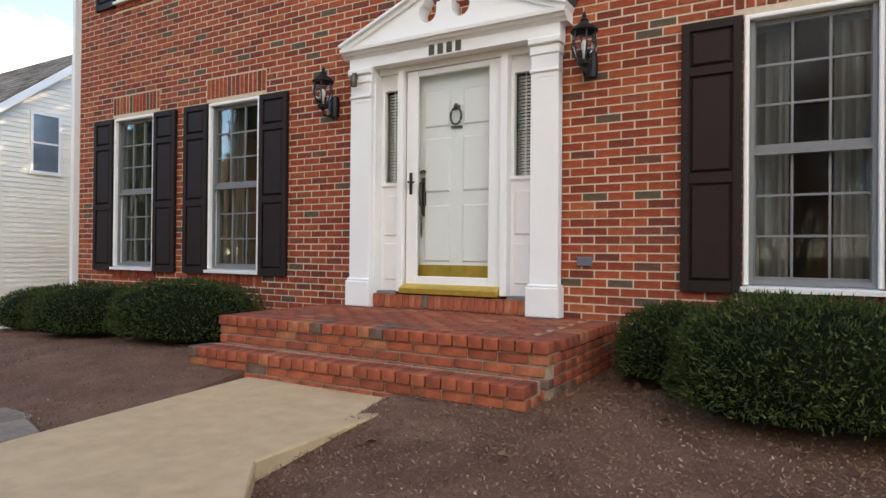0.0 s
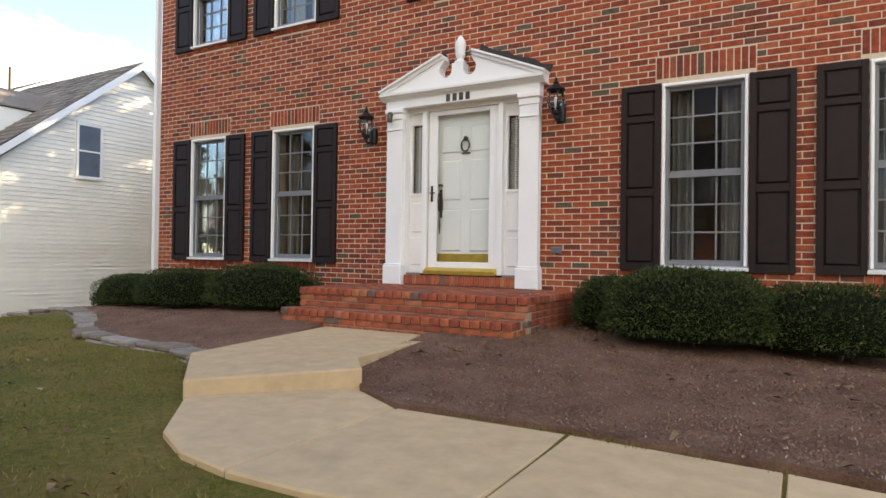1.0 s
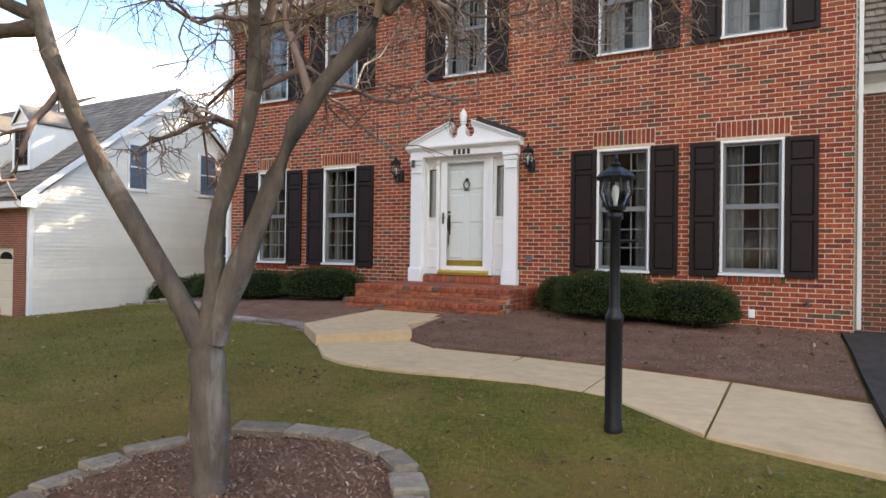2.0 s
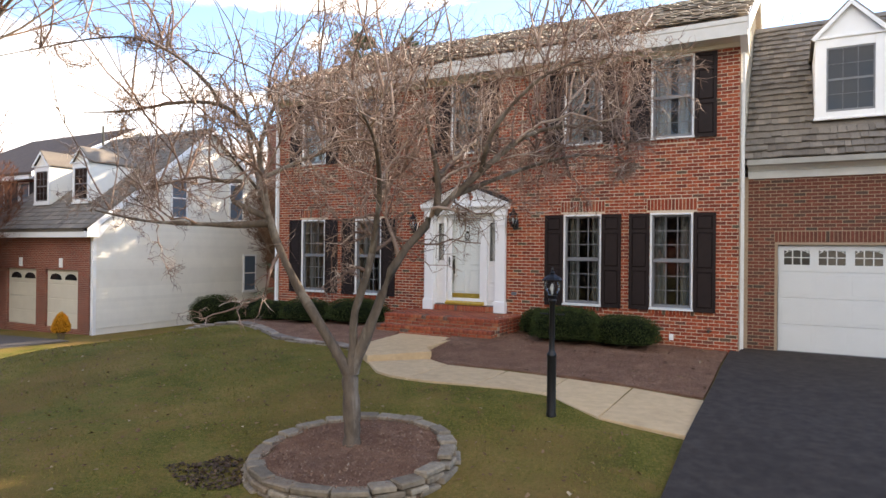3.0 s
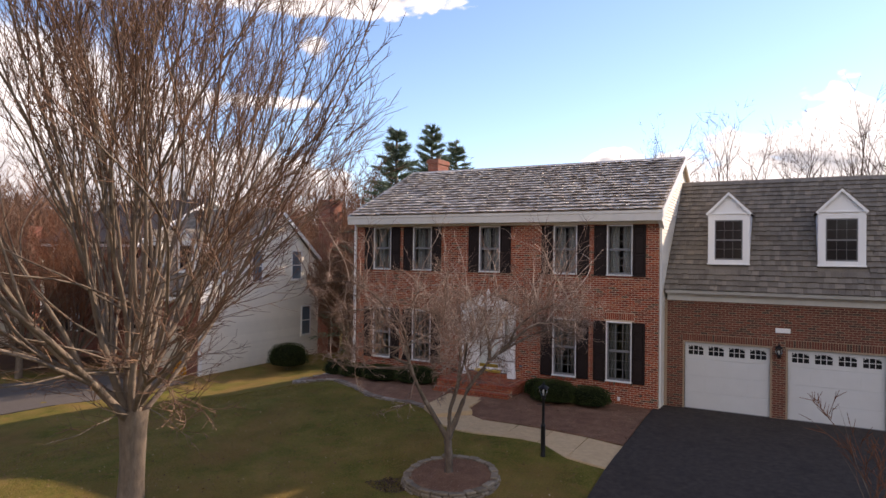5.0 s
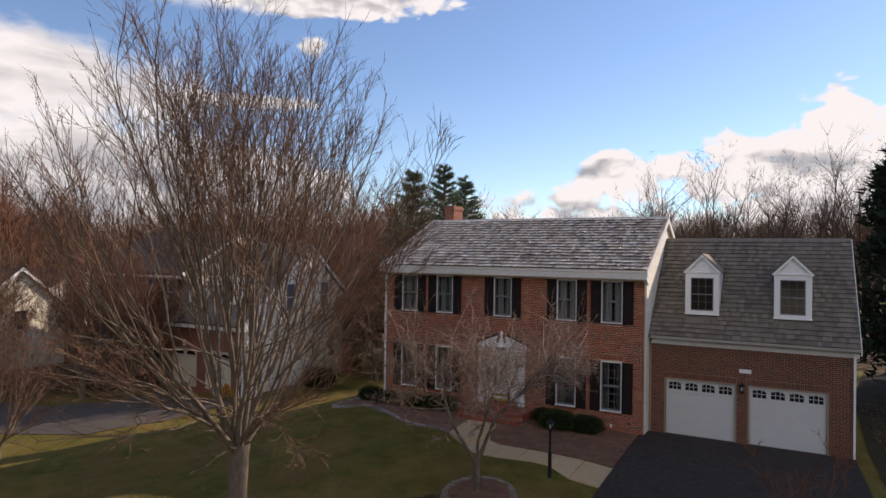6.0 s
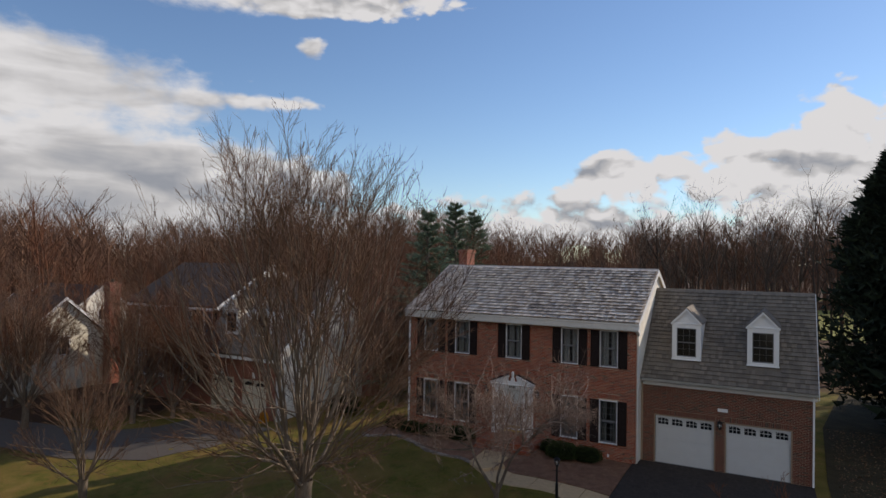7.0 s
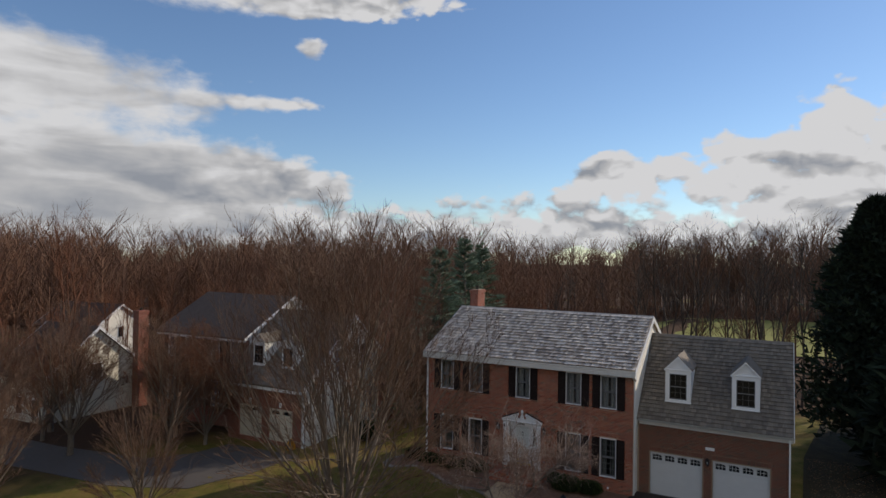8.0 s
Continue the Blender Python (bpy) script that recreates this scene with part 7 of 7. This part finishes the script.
def plain_house(at, turn, w, d, eave, ridge, wall, label):
    """A gabled house far off: walls, roof with boards, windows with sashes and a chimney."""
    root = thing("far_house", at, label, "house", "houses among the woods")
    root.rotation_euler = (0, 0, turn)
    part("wall", Shape().prism([(-d / 2, -1.0), (d / 2, -1.0), (d / 2, eave), (0, ridge - 0.1), (-d / 2, eave)], "x", -w / 2, w / 2), wall, root)
    part("roof", Shape().prism([(-d / 2 - 0.4, eave - 0.25), (-d / 2 - 0.4, eave - 0.1), (0, ridge + 0.12), (d / 2 + 0.4, eave - 0.1), (d / 2 + 0.4, eave - 0.25), (0, ridge - 0.05)], "x", -w / 2 - 0.3, w / 2 + 0.3), FAR_ROOF, root, "dark brown shingle roof")
    for x0, x1 in ((w / 2 + 0.3, w / 2 + 0.34), (-w / 2 - 0.34, -w / 2 - 0.3)):
        for side in (-1, 1):
            part("rake_board", Shape().prism([(side * (d / 2 + 0.4), eave - 0.08), (0, ridge + 0.14), (0, ridge - 0.12), (side * (d / 2 + 0.4), eave - 0.34)], "x", x0, x1), WHITE, root)
    for i in range(3):
        for z in (0.9, 3.6):
            if z + 1.3 < eave:
                x = -w / 2 + w * (i + 0.5) / 3
                win = part("window", Shape().box(x - 0.5, x + 0.5, -d / 2 - 0.05, -d / 2 - 0.002, z - 0.07, z + 1.4), WHITE, root)
                part("pane", Shape().box(x - 0.42, x + 0.42, -d / 2 - 0.06, -d / 2 - 0.052, z, z + 1.3), GLASS_DARK, win)
    win = part("window", Shape().box(w / 2 + 0.002, w / 2 + 0.05, -0.5, 0.5, 3.2, 4.7), WHITE, root)
    part("pane", Shape().box(w / 2 + 0.052, w / 2 + 0.06, -0.42, 0.42, 3.27, 4.63), GLASS_DARK, win)
    return root


far = plain_house((-42.5, 1.4, -2.4), 0.0, 7.0, 8.5, 4.0, 7.7, CREAM, "cream sided house with a grey roof beyond the woods")
chimney(far, 3.55, 4.3, 3.3, 4.3, -1.0, 8.9, FAR_BRICK)
plain_house((-52.0, 34.0, -3.0), 0.3, 11, 8, 4.8, 7.4, SIDING, "white sided house far off among bare trees")
plain_house((-72.0, 22.0, -3.0), 0.1, 11, 8, 4.8, 7.6, SIDING, "white sided house far off among bare trees")
plain_house((-45.0, 70.0, -3.0), 0.2, 12, 8, 4.6, 7.2, SIDING, "white sided house far off among bare trees")
plain_house((-10.0, -62.0, -1.5), 3.14, 13, 9, 5.4, 8.4, FAR_BRICK, "brick house across the street")
plain_house((16.0, -64.0, -1.5), 3.14, 13, 9, 5.4, 8.4, SIDING, "white house across the street")

# ---------------------------------------------------------------- evergreens


def spruce(at, height, width, seed, label, mat=None, boughs=70, dense=70, sliver=(0.28, 0.07), skirt=0.06, full=0.0):
    """A conifer: a trunk and drooping boughs set with needle sprays."""
    rng = np.random.default_rng(seed)
    root = thing("conifer", at, label, "conifer tree", "dark conifers")
    part("trunk", Shape().lathe([(height * 0.02, -0.3), (height * 0.016, height * 0.3), (height * 0.004, height * 0.98)], 10), BARK, root, smooth=True)
    n = boughs
    h = skirt + (1 - skirt) * np.sqrt(rng.uniform(0, 1, n)) if full else skirt + (0.985 - skirt) * (np.floor(np.arange(n) / 7) / (n / 7)) ** 0.92 + rng.normal(0, 0.012, n)
    h = np.clip(h, skirt, 0.985)
    a = np.arange(n) * 2.4 + rng.normal(0, 0.2, n)
    taper = (1 - h) ** (0.68 if full else 1.0)
    ln = width / 2 * taper * rng.uniform(0.62, 1.2, n) + 0.15
    start = np.stack([0 * h, 0 * h, h * height], 1)
    way = np.stack([np.cos(a), np.sin(a), np.full(n, 0.30) if full else rng.uniform(-0.05, 0.30, n) + 0.9 * np.clip(h - 0.6, 0, 1)], 1)
    p, r = grow(start, way, ln, np.full(n, 0.03) * (1.2 - h), 6, 0.05, 0.05 if full else 0.0, rng, 0.2)
    me = raw_mesh("branching", *tubes(p, r, 3))
    me.materials.append(BARK)
    tagged(part("branching", me, None, root), kind="stuff")
    t = rng.uniform(0.12, 1.0, (n, dense)) * 6
    i = np.minimum(t.astype(int), 5)
    u = (t - i)[..., None]
    row = np.arange(n)[:, None]
    q = p[row, i] * (1 - u) + p[row, i + 1] * u
    out = p[row, i + 1] - p[row, i]
    out /= np.linalg.norm(out, axis=2, keepdims=True)
    wide = (np.sin(np.clip(t / 6, 0, 1) * 2.9) * (0.28 if full else 0.11) * ln[:, None])[..., None]
    q = q + rng.normal(size=q.shape) * wide * np.array([0.7, 0.7, 0.30 if full else 0.16])
    way2 = out * (0.7 if full else 1.0) + rng.normal(size=q.shape) * (0.5 if full else 0.30) + np.array([0, 0, -0.12 if full else -0.02])
    way2 /= np.linalg.norm(way2, axis=2, keepdims=True)
    m = n * dense
    v, f = slivers(q.reshape(-1, 3), way2.reshape(-1, 3), rng.uniform(0.6, 1.4, m) * sliver[0], rng.uniform(0.7, 1.4, m) * sliver[1], rng)
    me = raw_mesh("needles", v, f)
    me.materials.append(mat or SPRUCE)
    tagged(part("needles", me, None, root), kind="stuff")
    return root


for at, hh, ww, seed in (((-11.5, 11.6, -1.0), 13.6, 10.0, 61), ((-11.2, 15.4, -1.0), 14.5, 10.0, 62), ((-11.5, 19.4, -1.0), 14.1, 10.0, 63)):
    spruce(at, hh, ww, seed, "tall green spruce behind the house", None, 210, 120, (0.38, 0.055))
# seeds 69 and 70 stand out of view, added to shade the right yard
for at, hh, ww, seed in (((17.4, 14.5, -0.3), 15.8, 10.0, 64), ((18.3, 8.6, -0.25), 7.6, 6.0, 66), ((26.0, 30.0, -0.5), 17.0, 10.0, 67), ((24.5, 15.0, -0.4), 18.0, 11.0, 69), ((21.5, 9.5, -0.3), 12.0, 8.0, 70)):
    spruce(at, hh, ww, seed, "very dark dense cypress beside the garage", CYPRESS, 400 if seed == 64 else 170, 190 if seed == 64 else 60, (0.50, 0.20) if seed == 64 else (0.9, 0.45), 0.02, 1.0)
# unseen row added behind the camera; the window glass reflects it
row = spruce((-44.0, -56.0, -1.5), 22.0, 11.0, 68, "dark conifer in an added, unseen tree row across the street", CYPRESS, 150, 70, (1.4, 0.75), 0.02, 1.0)
for i in range(1, 15):
    copy_thing(row, pose(-104.0 + i * 6.3 + (6.3 if i > 9 else 0.0), -54.0 - 5.0 * (i % 2) + max(0, 9 - i) * 3.0, -1.5, 0, 0, 50.0 * i))


# ---------------------------------------------------------------- woods


def wood_tree(rng, height, fork, fine, lean=0.25):
    """One bare forest tree as triangles: trunk, limbs and twig slivers."""
    trunk = bent([(0, 0, -0.5), (rng.normal(0, 0.1), rng.normal(0, 0.1), height * 0.3), (rng.normal(0, 0.3), rng.normal(0, 0.3), height * 0.65), (rng.normal(0, 0.5), rng.normal(0, 0.5), height)], 9)
    rad = np.linspace(height * 0.011, height * 0.0016, 9)
    quads = [tubes(trunk[None], rad[None], 5)]
    s1 = sprout(trunk[None], rad[None], np.array([height]), 12, fork, 0.97, 0.62, 0.36, 0.6, rng, 0.28)
    p1, r1 = grow(s1[0], s1[1], s1[2], np.clip(s1[3], 0.02, 0.12), 5, 0.12, 0.05, rng, 0.3)
    quads.append(tubes(p1, r1, 4))
    s2 = sprout(p1, r1, s1[2], 5, 0.2, 1.0, 0.7, 0.5, 0.6, rng, 0.18)
    p2, r2 = grow(s2[0], s2[1], s2[2], np.clip(s2[3], 0.012, 0.05), 3, 0.15, 0.05, rng, 0.4)
    quads.append(tubes(p2, r2, 3))
    qv, qf = merged(quads)
    s3 = sprout(p2, r2, s2[2], fine, 0.1, 1.0, 0.75, 0.6, 0.7, rng, 0.15)
    tv, tf = slivers(s3[0], s3[1], s3[2], np.full(len(s3[0]), 0.030), rng)
    return qv, qf, tv, tf


def thin_tree(rng, height):
    """A bare tree far off: a thin trunk, limbs and fine twigs as slivers."""
    zs = rng.uniform(0.25, 0.97, 46)
    a = rng.uniform(0, 2 * np.pi, 46)
    lim = np.stack([np.cos(a) * 0.55, np.sin(a) * 0.55, rng.uniform(0.5, 1.1, 46)], 1)
    lim /= np.linalg.norm(lim, axis=1, keepdims=True)
    ln = height * 0.40 * np.sin(np.clip(1.35 - zs, 0.12, 1) * 1.9) * rng.uniform(0.6, 1.15, 46)
    base = np.stack([rng.normal(0, 0.1, 46), rng.normal(0, 0.1, 46), zs * height * 0.93], 1)
    pieces = [slivers(np.array([[0, 0, -0.5], [0.0, 0.0, -0.5]]), np.array([[0.01, 0, 1.0], [0, 0.01, 1.0]]), np.array([height, height * 0.97]), np.array([0.42, 0.42]), rng)]
    pieces.append(slivers(base, lim, ln, np.full(46, 0.11), rng))
    m = 6
    u = rng.uniform(0.15, 1.0, (46, m, 1))
    q = (base[:, None] + lim[:, None] * ln[:, None, None] * u).reshape(-1, 3)
    w = (lim[:, None] * 0.8 + rng.normal(size=(46, m, 3)) * 0.42 + np.array([0, 0, 0.35])).reshape(-1, 3)
    w /= np.linalg.norm(w, axis=1, keepdims=True)
    pieces.append(slivers(q, w, rng.uniform(0.6, 1.9, len(q)), rng.uniform(0.045, 0.09, len(q)), rng))
    return merged(pieces)


def build_woods():
    rng = np.random.default_rng(91)
    kinds = [wood_tree(rng, rng.uniform(12, 16), f, 4) for f in (0.35, 0.45, 0.55, 0.4, 0.5, 0.3)]
    kinds = [(qv * (14.0 / max(qv[:, 2].max(), tv[:, 2].max())), qf, tv * (14.0 / max(qv[:, 2].max(), tv[:, 2].max())), tf) for qv, qf, tv, tf in kinds]
    thin = [thin_tree(rng, rng.uniform(11, 16)) for k in range(10)]

    def stand(name, spots, mat, label, light=False):
        vs, fs, k = [], [], 0
        for x, y, sc in spots:
            a = rng.uniform(0, 2 * np.pi)
            rot = np.array([[np.cos(a), -np.sin(a), 0], [np.sin(a), np.cos(a), 0], [0, 0, 1]])
            if light:
                pair = [thin[rng.integers(len(thin))]]
            else:
                qv, qf, tv, tf = kinds[rng.integers(len(kinds))]
                pair = [(qv, qf), (tv, tf)]
            for v, f in pair:
                tri = f if f.shape[1] == 3 else np.concatenate([f[:, [0, 1, 2]], f[:, [0, 2, 3]]])
                vs.append((v @ rot.T) * np.array([sc, sc, sc * rng.uniform(0.9, 1.1)]) + np.array([x, y, ground_z(x, y)]))
                fs.append(tri + k)
                k += len(v)
        me = raw_mesh(name, np.concatenate(vs), np.concatenate(fs))
        me.materials.append(mat)
        tagged(new(name, me), label, "woods", "", "stuff")

    spots = []
    # behind the house: a thin first row, then thicker
    for i in range(40):
        spots.append((-1 + 42 * (i + rng.uniform(0, 1)) / 40, rng.uniform(27, 37), rng.uniform(0.96, 1.14)))
    for i in range(34):
        spots.append((rng.uniform(-16, 60), rng.uniform(38, 62), rng.uniform(0.75, 1.0)))
    sheet("meadow", [(-12, 62), (30, 64), (36, 96), (30, 124), (-12, 112), (-18, 84)], MEADOW, 0.06, 6.0, "structure", "pale green meadow beyond the woods", "meadow")
    stand("woods_behind", spots, WOOD_TREE, "bare brown woods behind the house")
    # round the house next door and the cream house
    spots = []
    for i in range(90):
        x, y = rng.uniform(-72, -12), rng.uniform(13, 42)
        if x > -24 and y < 17:
            continue
        spots.append((x, y, rng.uniform(0.62, 0.92)))
    for i in range(46):
        spots.append((rng.uniform(-36, -11), rng.uniform(15, 27), rng.uniform(0.75, 0.98)))
    for i in range(26):
        spots.append((rng.uniform(-75, -47), rng.uniform(-30, 14), rng.uniform(0.55, 0.8)))
    for i in range(10):
        spots.append((rng.uniform(-38, -24), rng.uniform(10, 14), rng.uniform(0.5, 0.7)))
    for i in range(11):
        spots.append((rng.uniform(-66, -53), rng.uniform(-4, 14), rng.uniform(1.2, 1.42)))
    # a clearing on the sunny side of the cream house
    spots = [p for p in spots if not (0 < 0.515 * (p[0] + 38) + 0.857 * (p[1] - 1.5) < 26 and abs(0.857 * (p[0] + 38) - 0.515 * (p[1] - 1.5)) < 5.0)]
    stand("woods_beside", spots, RED_WOOD, "reddish brown bare trees round the houses")
    # the wide woods to the horizon
    spots = []
    for i in range(1050):
        x, y = rng.uniform(-190, 110), 44 + 130 * rng.uniform(0, 1) ** 1.3
        if -12 < x < 34 and 58 < y < 122:
            continue
        lower = 0.70 if x > -8 and y < 110 else 1.0 + 0.20 * smooth_step(-x, 25.0, 60.0)
        spots.append((x, y, lower * (rng.uniform(0.72, 1.04) + 0.0024 * max(0, y - 60) + 0.30 * noise.noise(Vector((x / 28.0, y / 28.0, 1.0))))))
    for i in range(360):
        x, y = rng.uniform(-190, -72), rng.uniform(-40, 60)
        spots.append((x, y, rng.uniform(0.95, 1.25) + 0.30 * noise.noise(Vector((x / 28.0, y / 28.0, 1.0)))))
    for i in range(280):
        spots.append((rng.uniform(-30, 100), rng.uniform(124, 165), rng.uniform(1.0, 1.35)))
    stand("woods_far", spots, FAR_WOOD, "distant bare brown woods towards the horizon", True)
    spots = []
    for i in range(420):
        a, d = rng.uniform(0, 2 * np.pi), rng.uniform(150, 330)
        spots.append((5 + d * np.cos(a), d * np.sin(a), rng.uniform(0.9, 1.5)))
    for i in range(170):
        spots.append((rng.uniform(-110, 110), rng.uniform(-105, -60), rng.uniform(0.8, 1.2)))
    for i in range(80):
        spots.append((rng.uniform(45, 120), rng.uniform(-60, 45), rng.uniform(0.8, 1.1)))
    stand("woods_horizon", spots, RED_WOOD, "far bare woods all round the horizon", True)
    # undergrowth: saplings and thin stems near the ground
    n = 70000
    y = 36 + 110 * rng.uniform(0, 1, n) ** 1.6
    x = rng.uniform(-150, 95, n)
    keep = ~((x > -14) & (x < 40) & (y < 124)) & ~((x > -75) & (x < -12) & (y < 44))
    x, y = x[keep], y[keep]
    n = len(x)
    z = np.array([ground_z(p, q) for p, q in zip(x, y)])
    way = np.stack([rng.normal(0, 0.9, n), rng.normal(0, 0.9, n), np.ones(n)], 1)
    way /= np.linalg.norm(way, axis=1, keepdims=True)
    clump = np.array([noise.noise(Vector((p * 0.06, q * 0.06, 0.0))) for p, q in zip(x, y)])
    tall = rng.uniform(0.6, 2.8, n) * (1.1 + 1.2 * clump)
    v, f = slivers(np.stack([x, y, z - 0.2], 1), way, np.maximum(tall, 0.5), rng.uniform(0.06, 0.16, n), rng)
    me = raw_mesh("undergrowth", v, f)
    me.materials.append(FAR_WOOD)
    tagged(new("undergrowth", me), "dense brown undergrowth of thin stems", "woods", "", "stuff")


build_woods()

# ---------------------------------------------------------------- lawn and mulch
# litter sheet whose dark tone also carries the shade beside the garage
sheet("conifer_bed", [(13.3, -7.5), (14.2, -9.0), (17.0, -9.5), (21.0, -8.0), (26.0, -6.0), (27.0, 22.0), (15.0, 24.0), (13.4, 12.0), (13.1, 2.0)], SHADED_LEAF_BED, 0.03, 1.2, "structure", "brown leaf litter, coloured darker for the shade under the conifers", "leaf bed")


def inside(poly, x, y):
    hit = np.zeros(len(x), bool)
    for (ax, ay), (bx, by) in zip(poly, poly[1:] + poly[:1]):
        cross = ((ay > y) != (by > y)) & (x < (bx - ax) * (y - ay) / (by - ay + 1e-12) + ax)
        hit ^= cross
    return hit


WALK_AREA = [(-0.82, -1.6), (-0.66, -3.42), (0.12, -4.1), (0.75, -4.66), (1.6, -4.97), (2.4, -4.9), (3.1, -4.78), (3.8, -4.9), (4.1, -5.2), (4.63, -5.68), (5.7, -5.92), (5.7, -3.95), (4.6, -3.66), (1.45, -3.5), (1.0, -3.25), (0.6, -1.6)]


def build_lawn():
    rng = np.random.default_rng(17)
    n = 320000
    x, y = rng.uniform(-13, 5.62, n), -2.2 - 13.5 * rng.uniform(0, 1, n) ** 1.25
    ring = np.hypot(x - 2.64, y + 7.83) < 1.19
    patch = np.array([noise.noise(Vector((p * 0.8, q * 0.8, 3.0))) for p, q in zip(x, y)])
    keep = ~inside(BED_LEFT, x, y) & ~inside(BED_RIGHT, x, y) & ~inside(WALK_AREA, x, y) & ~ring & (rng.uniform(-0.5, 0.5, n) < patch + 0.28)
    x, y = x[keep], y[keep]
    n = len(x)
    z = np.array([ground_z(p, q) + 0.025 * noise.noise(Vector((p * 0.5, q * 0.5, 0))) for p, q in zip(x, y)])
    way = np.stack([rng.normal(0, 0.5, n), rng.normal(0, 0.5, n), np.ones(n)], 1)
    way /= np.linalg.norm(way, axis=1, keepdims=True)
    v, f = slivers(np.stack([x, y, z - 0.005], 1), way, rng.uniform(0.018, 0.045, n), rng.uniform(0.005, 0.010, n), rng)
    me = raw_mesh("grass", v, f)
    me.materials.append(GRASS)
    tagged(new("grass", me), "short olive winter grass blades", "grass", "", "stuff")


build_lawn()


def scatter(name, region, count, size, mat, seed, label, category, lift=0.06, flat=0.5):
    """Small chips or leaves: bent quads lying about."""
    rng = np.random.default_rng(seed)
    xs, ys = [p[0] for p in region], [p[1] for p in region]
    x, y = rng.uniform(min(xs), max(xs), count), rng.uniform(min(ys), max(ys), count)
    keep = inside(region, x, y)
    x, y = x[keep], y[keep]
    n = len(x)
    z = np.array([ground_z(p, q) for p, q in zip(x, y)]) + lift
    a = rng.uniform(0, 2 * np.pi, n)
    u = np.stack([np.cos(a), np.sin(a), rng.normal(0, flat, n)], 1)
    u /= np.linalg.norm(u, axis=1, keepdims=True)
    w = np.cross(u, np.stack([rng.normal(0, flat * 0.6, n), rng.normal(0, flat * 0.6, n), np.ones(n)], 1))
    w /= np.linalg.norm(w, axis=1, keepdims=True)
    ln = rng.uniform(0.5, 1.5, n) * size[0]
    wd = rng.uniform(0.6, 1.4, n) * size[1]
    p = np.stack([x, y, z + rng.uniform(-0.01, 0.012, n)], 1)
    tilt = np.cross(u, w) * (wd * 0.35)[:, None]
    v = np.stack([p - u * ln[:, None] / 2 - w * wd[:, None] / 2 + tilt, p + u * ln[:, None] / 2 - w * wd[:, None] / 2, p + u * ln[:, None] / 2 + w * wd[:, None] / 2 + tilt, p - u * ln[:, None] / 2 + w * wd[:, None] / 2], 1).reshape(-1, 3)
    me = raw_mesh(name, v, np.arange(len(v)).reshape(-1, 4))
    me.materials.append(mat)
    tagged(new(name, me), label, category, "", "stuff")


scatter("mulch_chips", BED_RIGHT, 62000, (0.014, 0.005), CHIP, 71, "loose wood chips on the mulch bed", "mulch", 0.045)
scatter("mulch_chips", BED_LEFT, 46000, (0.014, 0.005), CHIP, 72, "loose wood chips on the mulch bed", "mulch", 0.045)
scatter("ring_chips", [(2.64 + 0.98 * math.cos(k * 0.4), -7.83 + 0.98 * math.sin(k * 0.4)) for k in range(16)], 8000, (0.020, 0.007), CHIP, 73, "loose wood chips round the small tree", "mulch", 0.145)
scatter("fallen_leaves", [(-12, -2.3), (-12, -15), (5.6, -15), (5.6, -6), (0, -4.7), (-3, -3.0)], 3600, (0.042, 0.028), LITTER, 74, "scattered dry leaves on the lawn", "leaves", 0.03, 0.3)
scatter("conifer_litter", [(13.4, -7.4), (21.0, -7.8), (21.0, 13.0), (13.6, 12.0)], 5000, (0.09, 0.05), LITTER, 76, "fallen leaves under the conifers", "leaves", 0.05, 0.3)
scatter("leaf_drift", [(1.62 + 0.62 * math.cos(k * 0.7) * (1.25 if k % 2 else 0.7), -8.62 + 0.42 * math.sin(k * 0.7)) for k in range(9)], 1000, (0.036, 0.024), DARK_LEAF, 77, "drift of wet brown leaves beside the stone ring", "leaves", 0.03, 0.35)
scatter("fallen_leaves", BED_RIGHT, 160, (0.055, 0.035), LITTER, 75, "scattered dry leaves on the mulch", "leaves", 0.075, 0.3)

# ---------------------------------------------------------------- bricks, shingles

rng = random.Random(5)
bricks = lay_bricks(XL, XR, -0.35, 5.88, 0.0, openings + ARCHES + SILLS + CAPS, rng)
for a, b, z0, z1 in ARCHES:
    bricks += upright_bricks(a, b, z0, z1, 0.0, 0.0677, rng)
for a, b, z0, z1 in SILLS:
    bricks += upright_bricks(a, b, z0, z1, -0.012, 0.0677, rng, 0.06)
place_bricks(bricks, wall_front, BRICK, (1.0, 1.95, 0.45, 3.2))
g_arches = [(a - 0.06, b + 0.06, 2.18, 2.40) for a, b in G_DOORS]
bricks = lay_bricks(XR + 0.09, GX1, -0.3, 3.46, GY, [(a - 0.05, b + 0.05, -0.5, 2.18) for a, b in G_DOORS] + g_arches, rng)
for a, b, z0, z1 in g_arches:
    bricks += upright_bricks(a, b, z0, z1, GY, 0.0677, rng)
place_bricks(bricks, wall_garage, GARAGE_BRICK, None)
place_shingles(lay_shingles(rx0, rx1, (-0.45, EAVE_Z), (RIDGE_Y, RIDGE_Z), 18, 0.15, rng, (), 0.064, 0.22), roof, SHAKE, lambda x, y, z: x > 3.0 and z < 7.0)
g_holes = [(x - 0.62, x + 0.62, 1.40, garage_back(6.4)) for x in (7.655, 10.705)]
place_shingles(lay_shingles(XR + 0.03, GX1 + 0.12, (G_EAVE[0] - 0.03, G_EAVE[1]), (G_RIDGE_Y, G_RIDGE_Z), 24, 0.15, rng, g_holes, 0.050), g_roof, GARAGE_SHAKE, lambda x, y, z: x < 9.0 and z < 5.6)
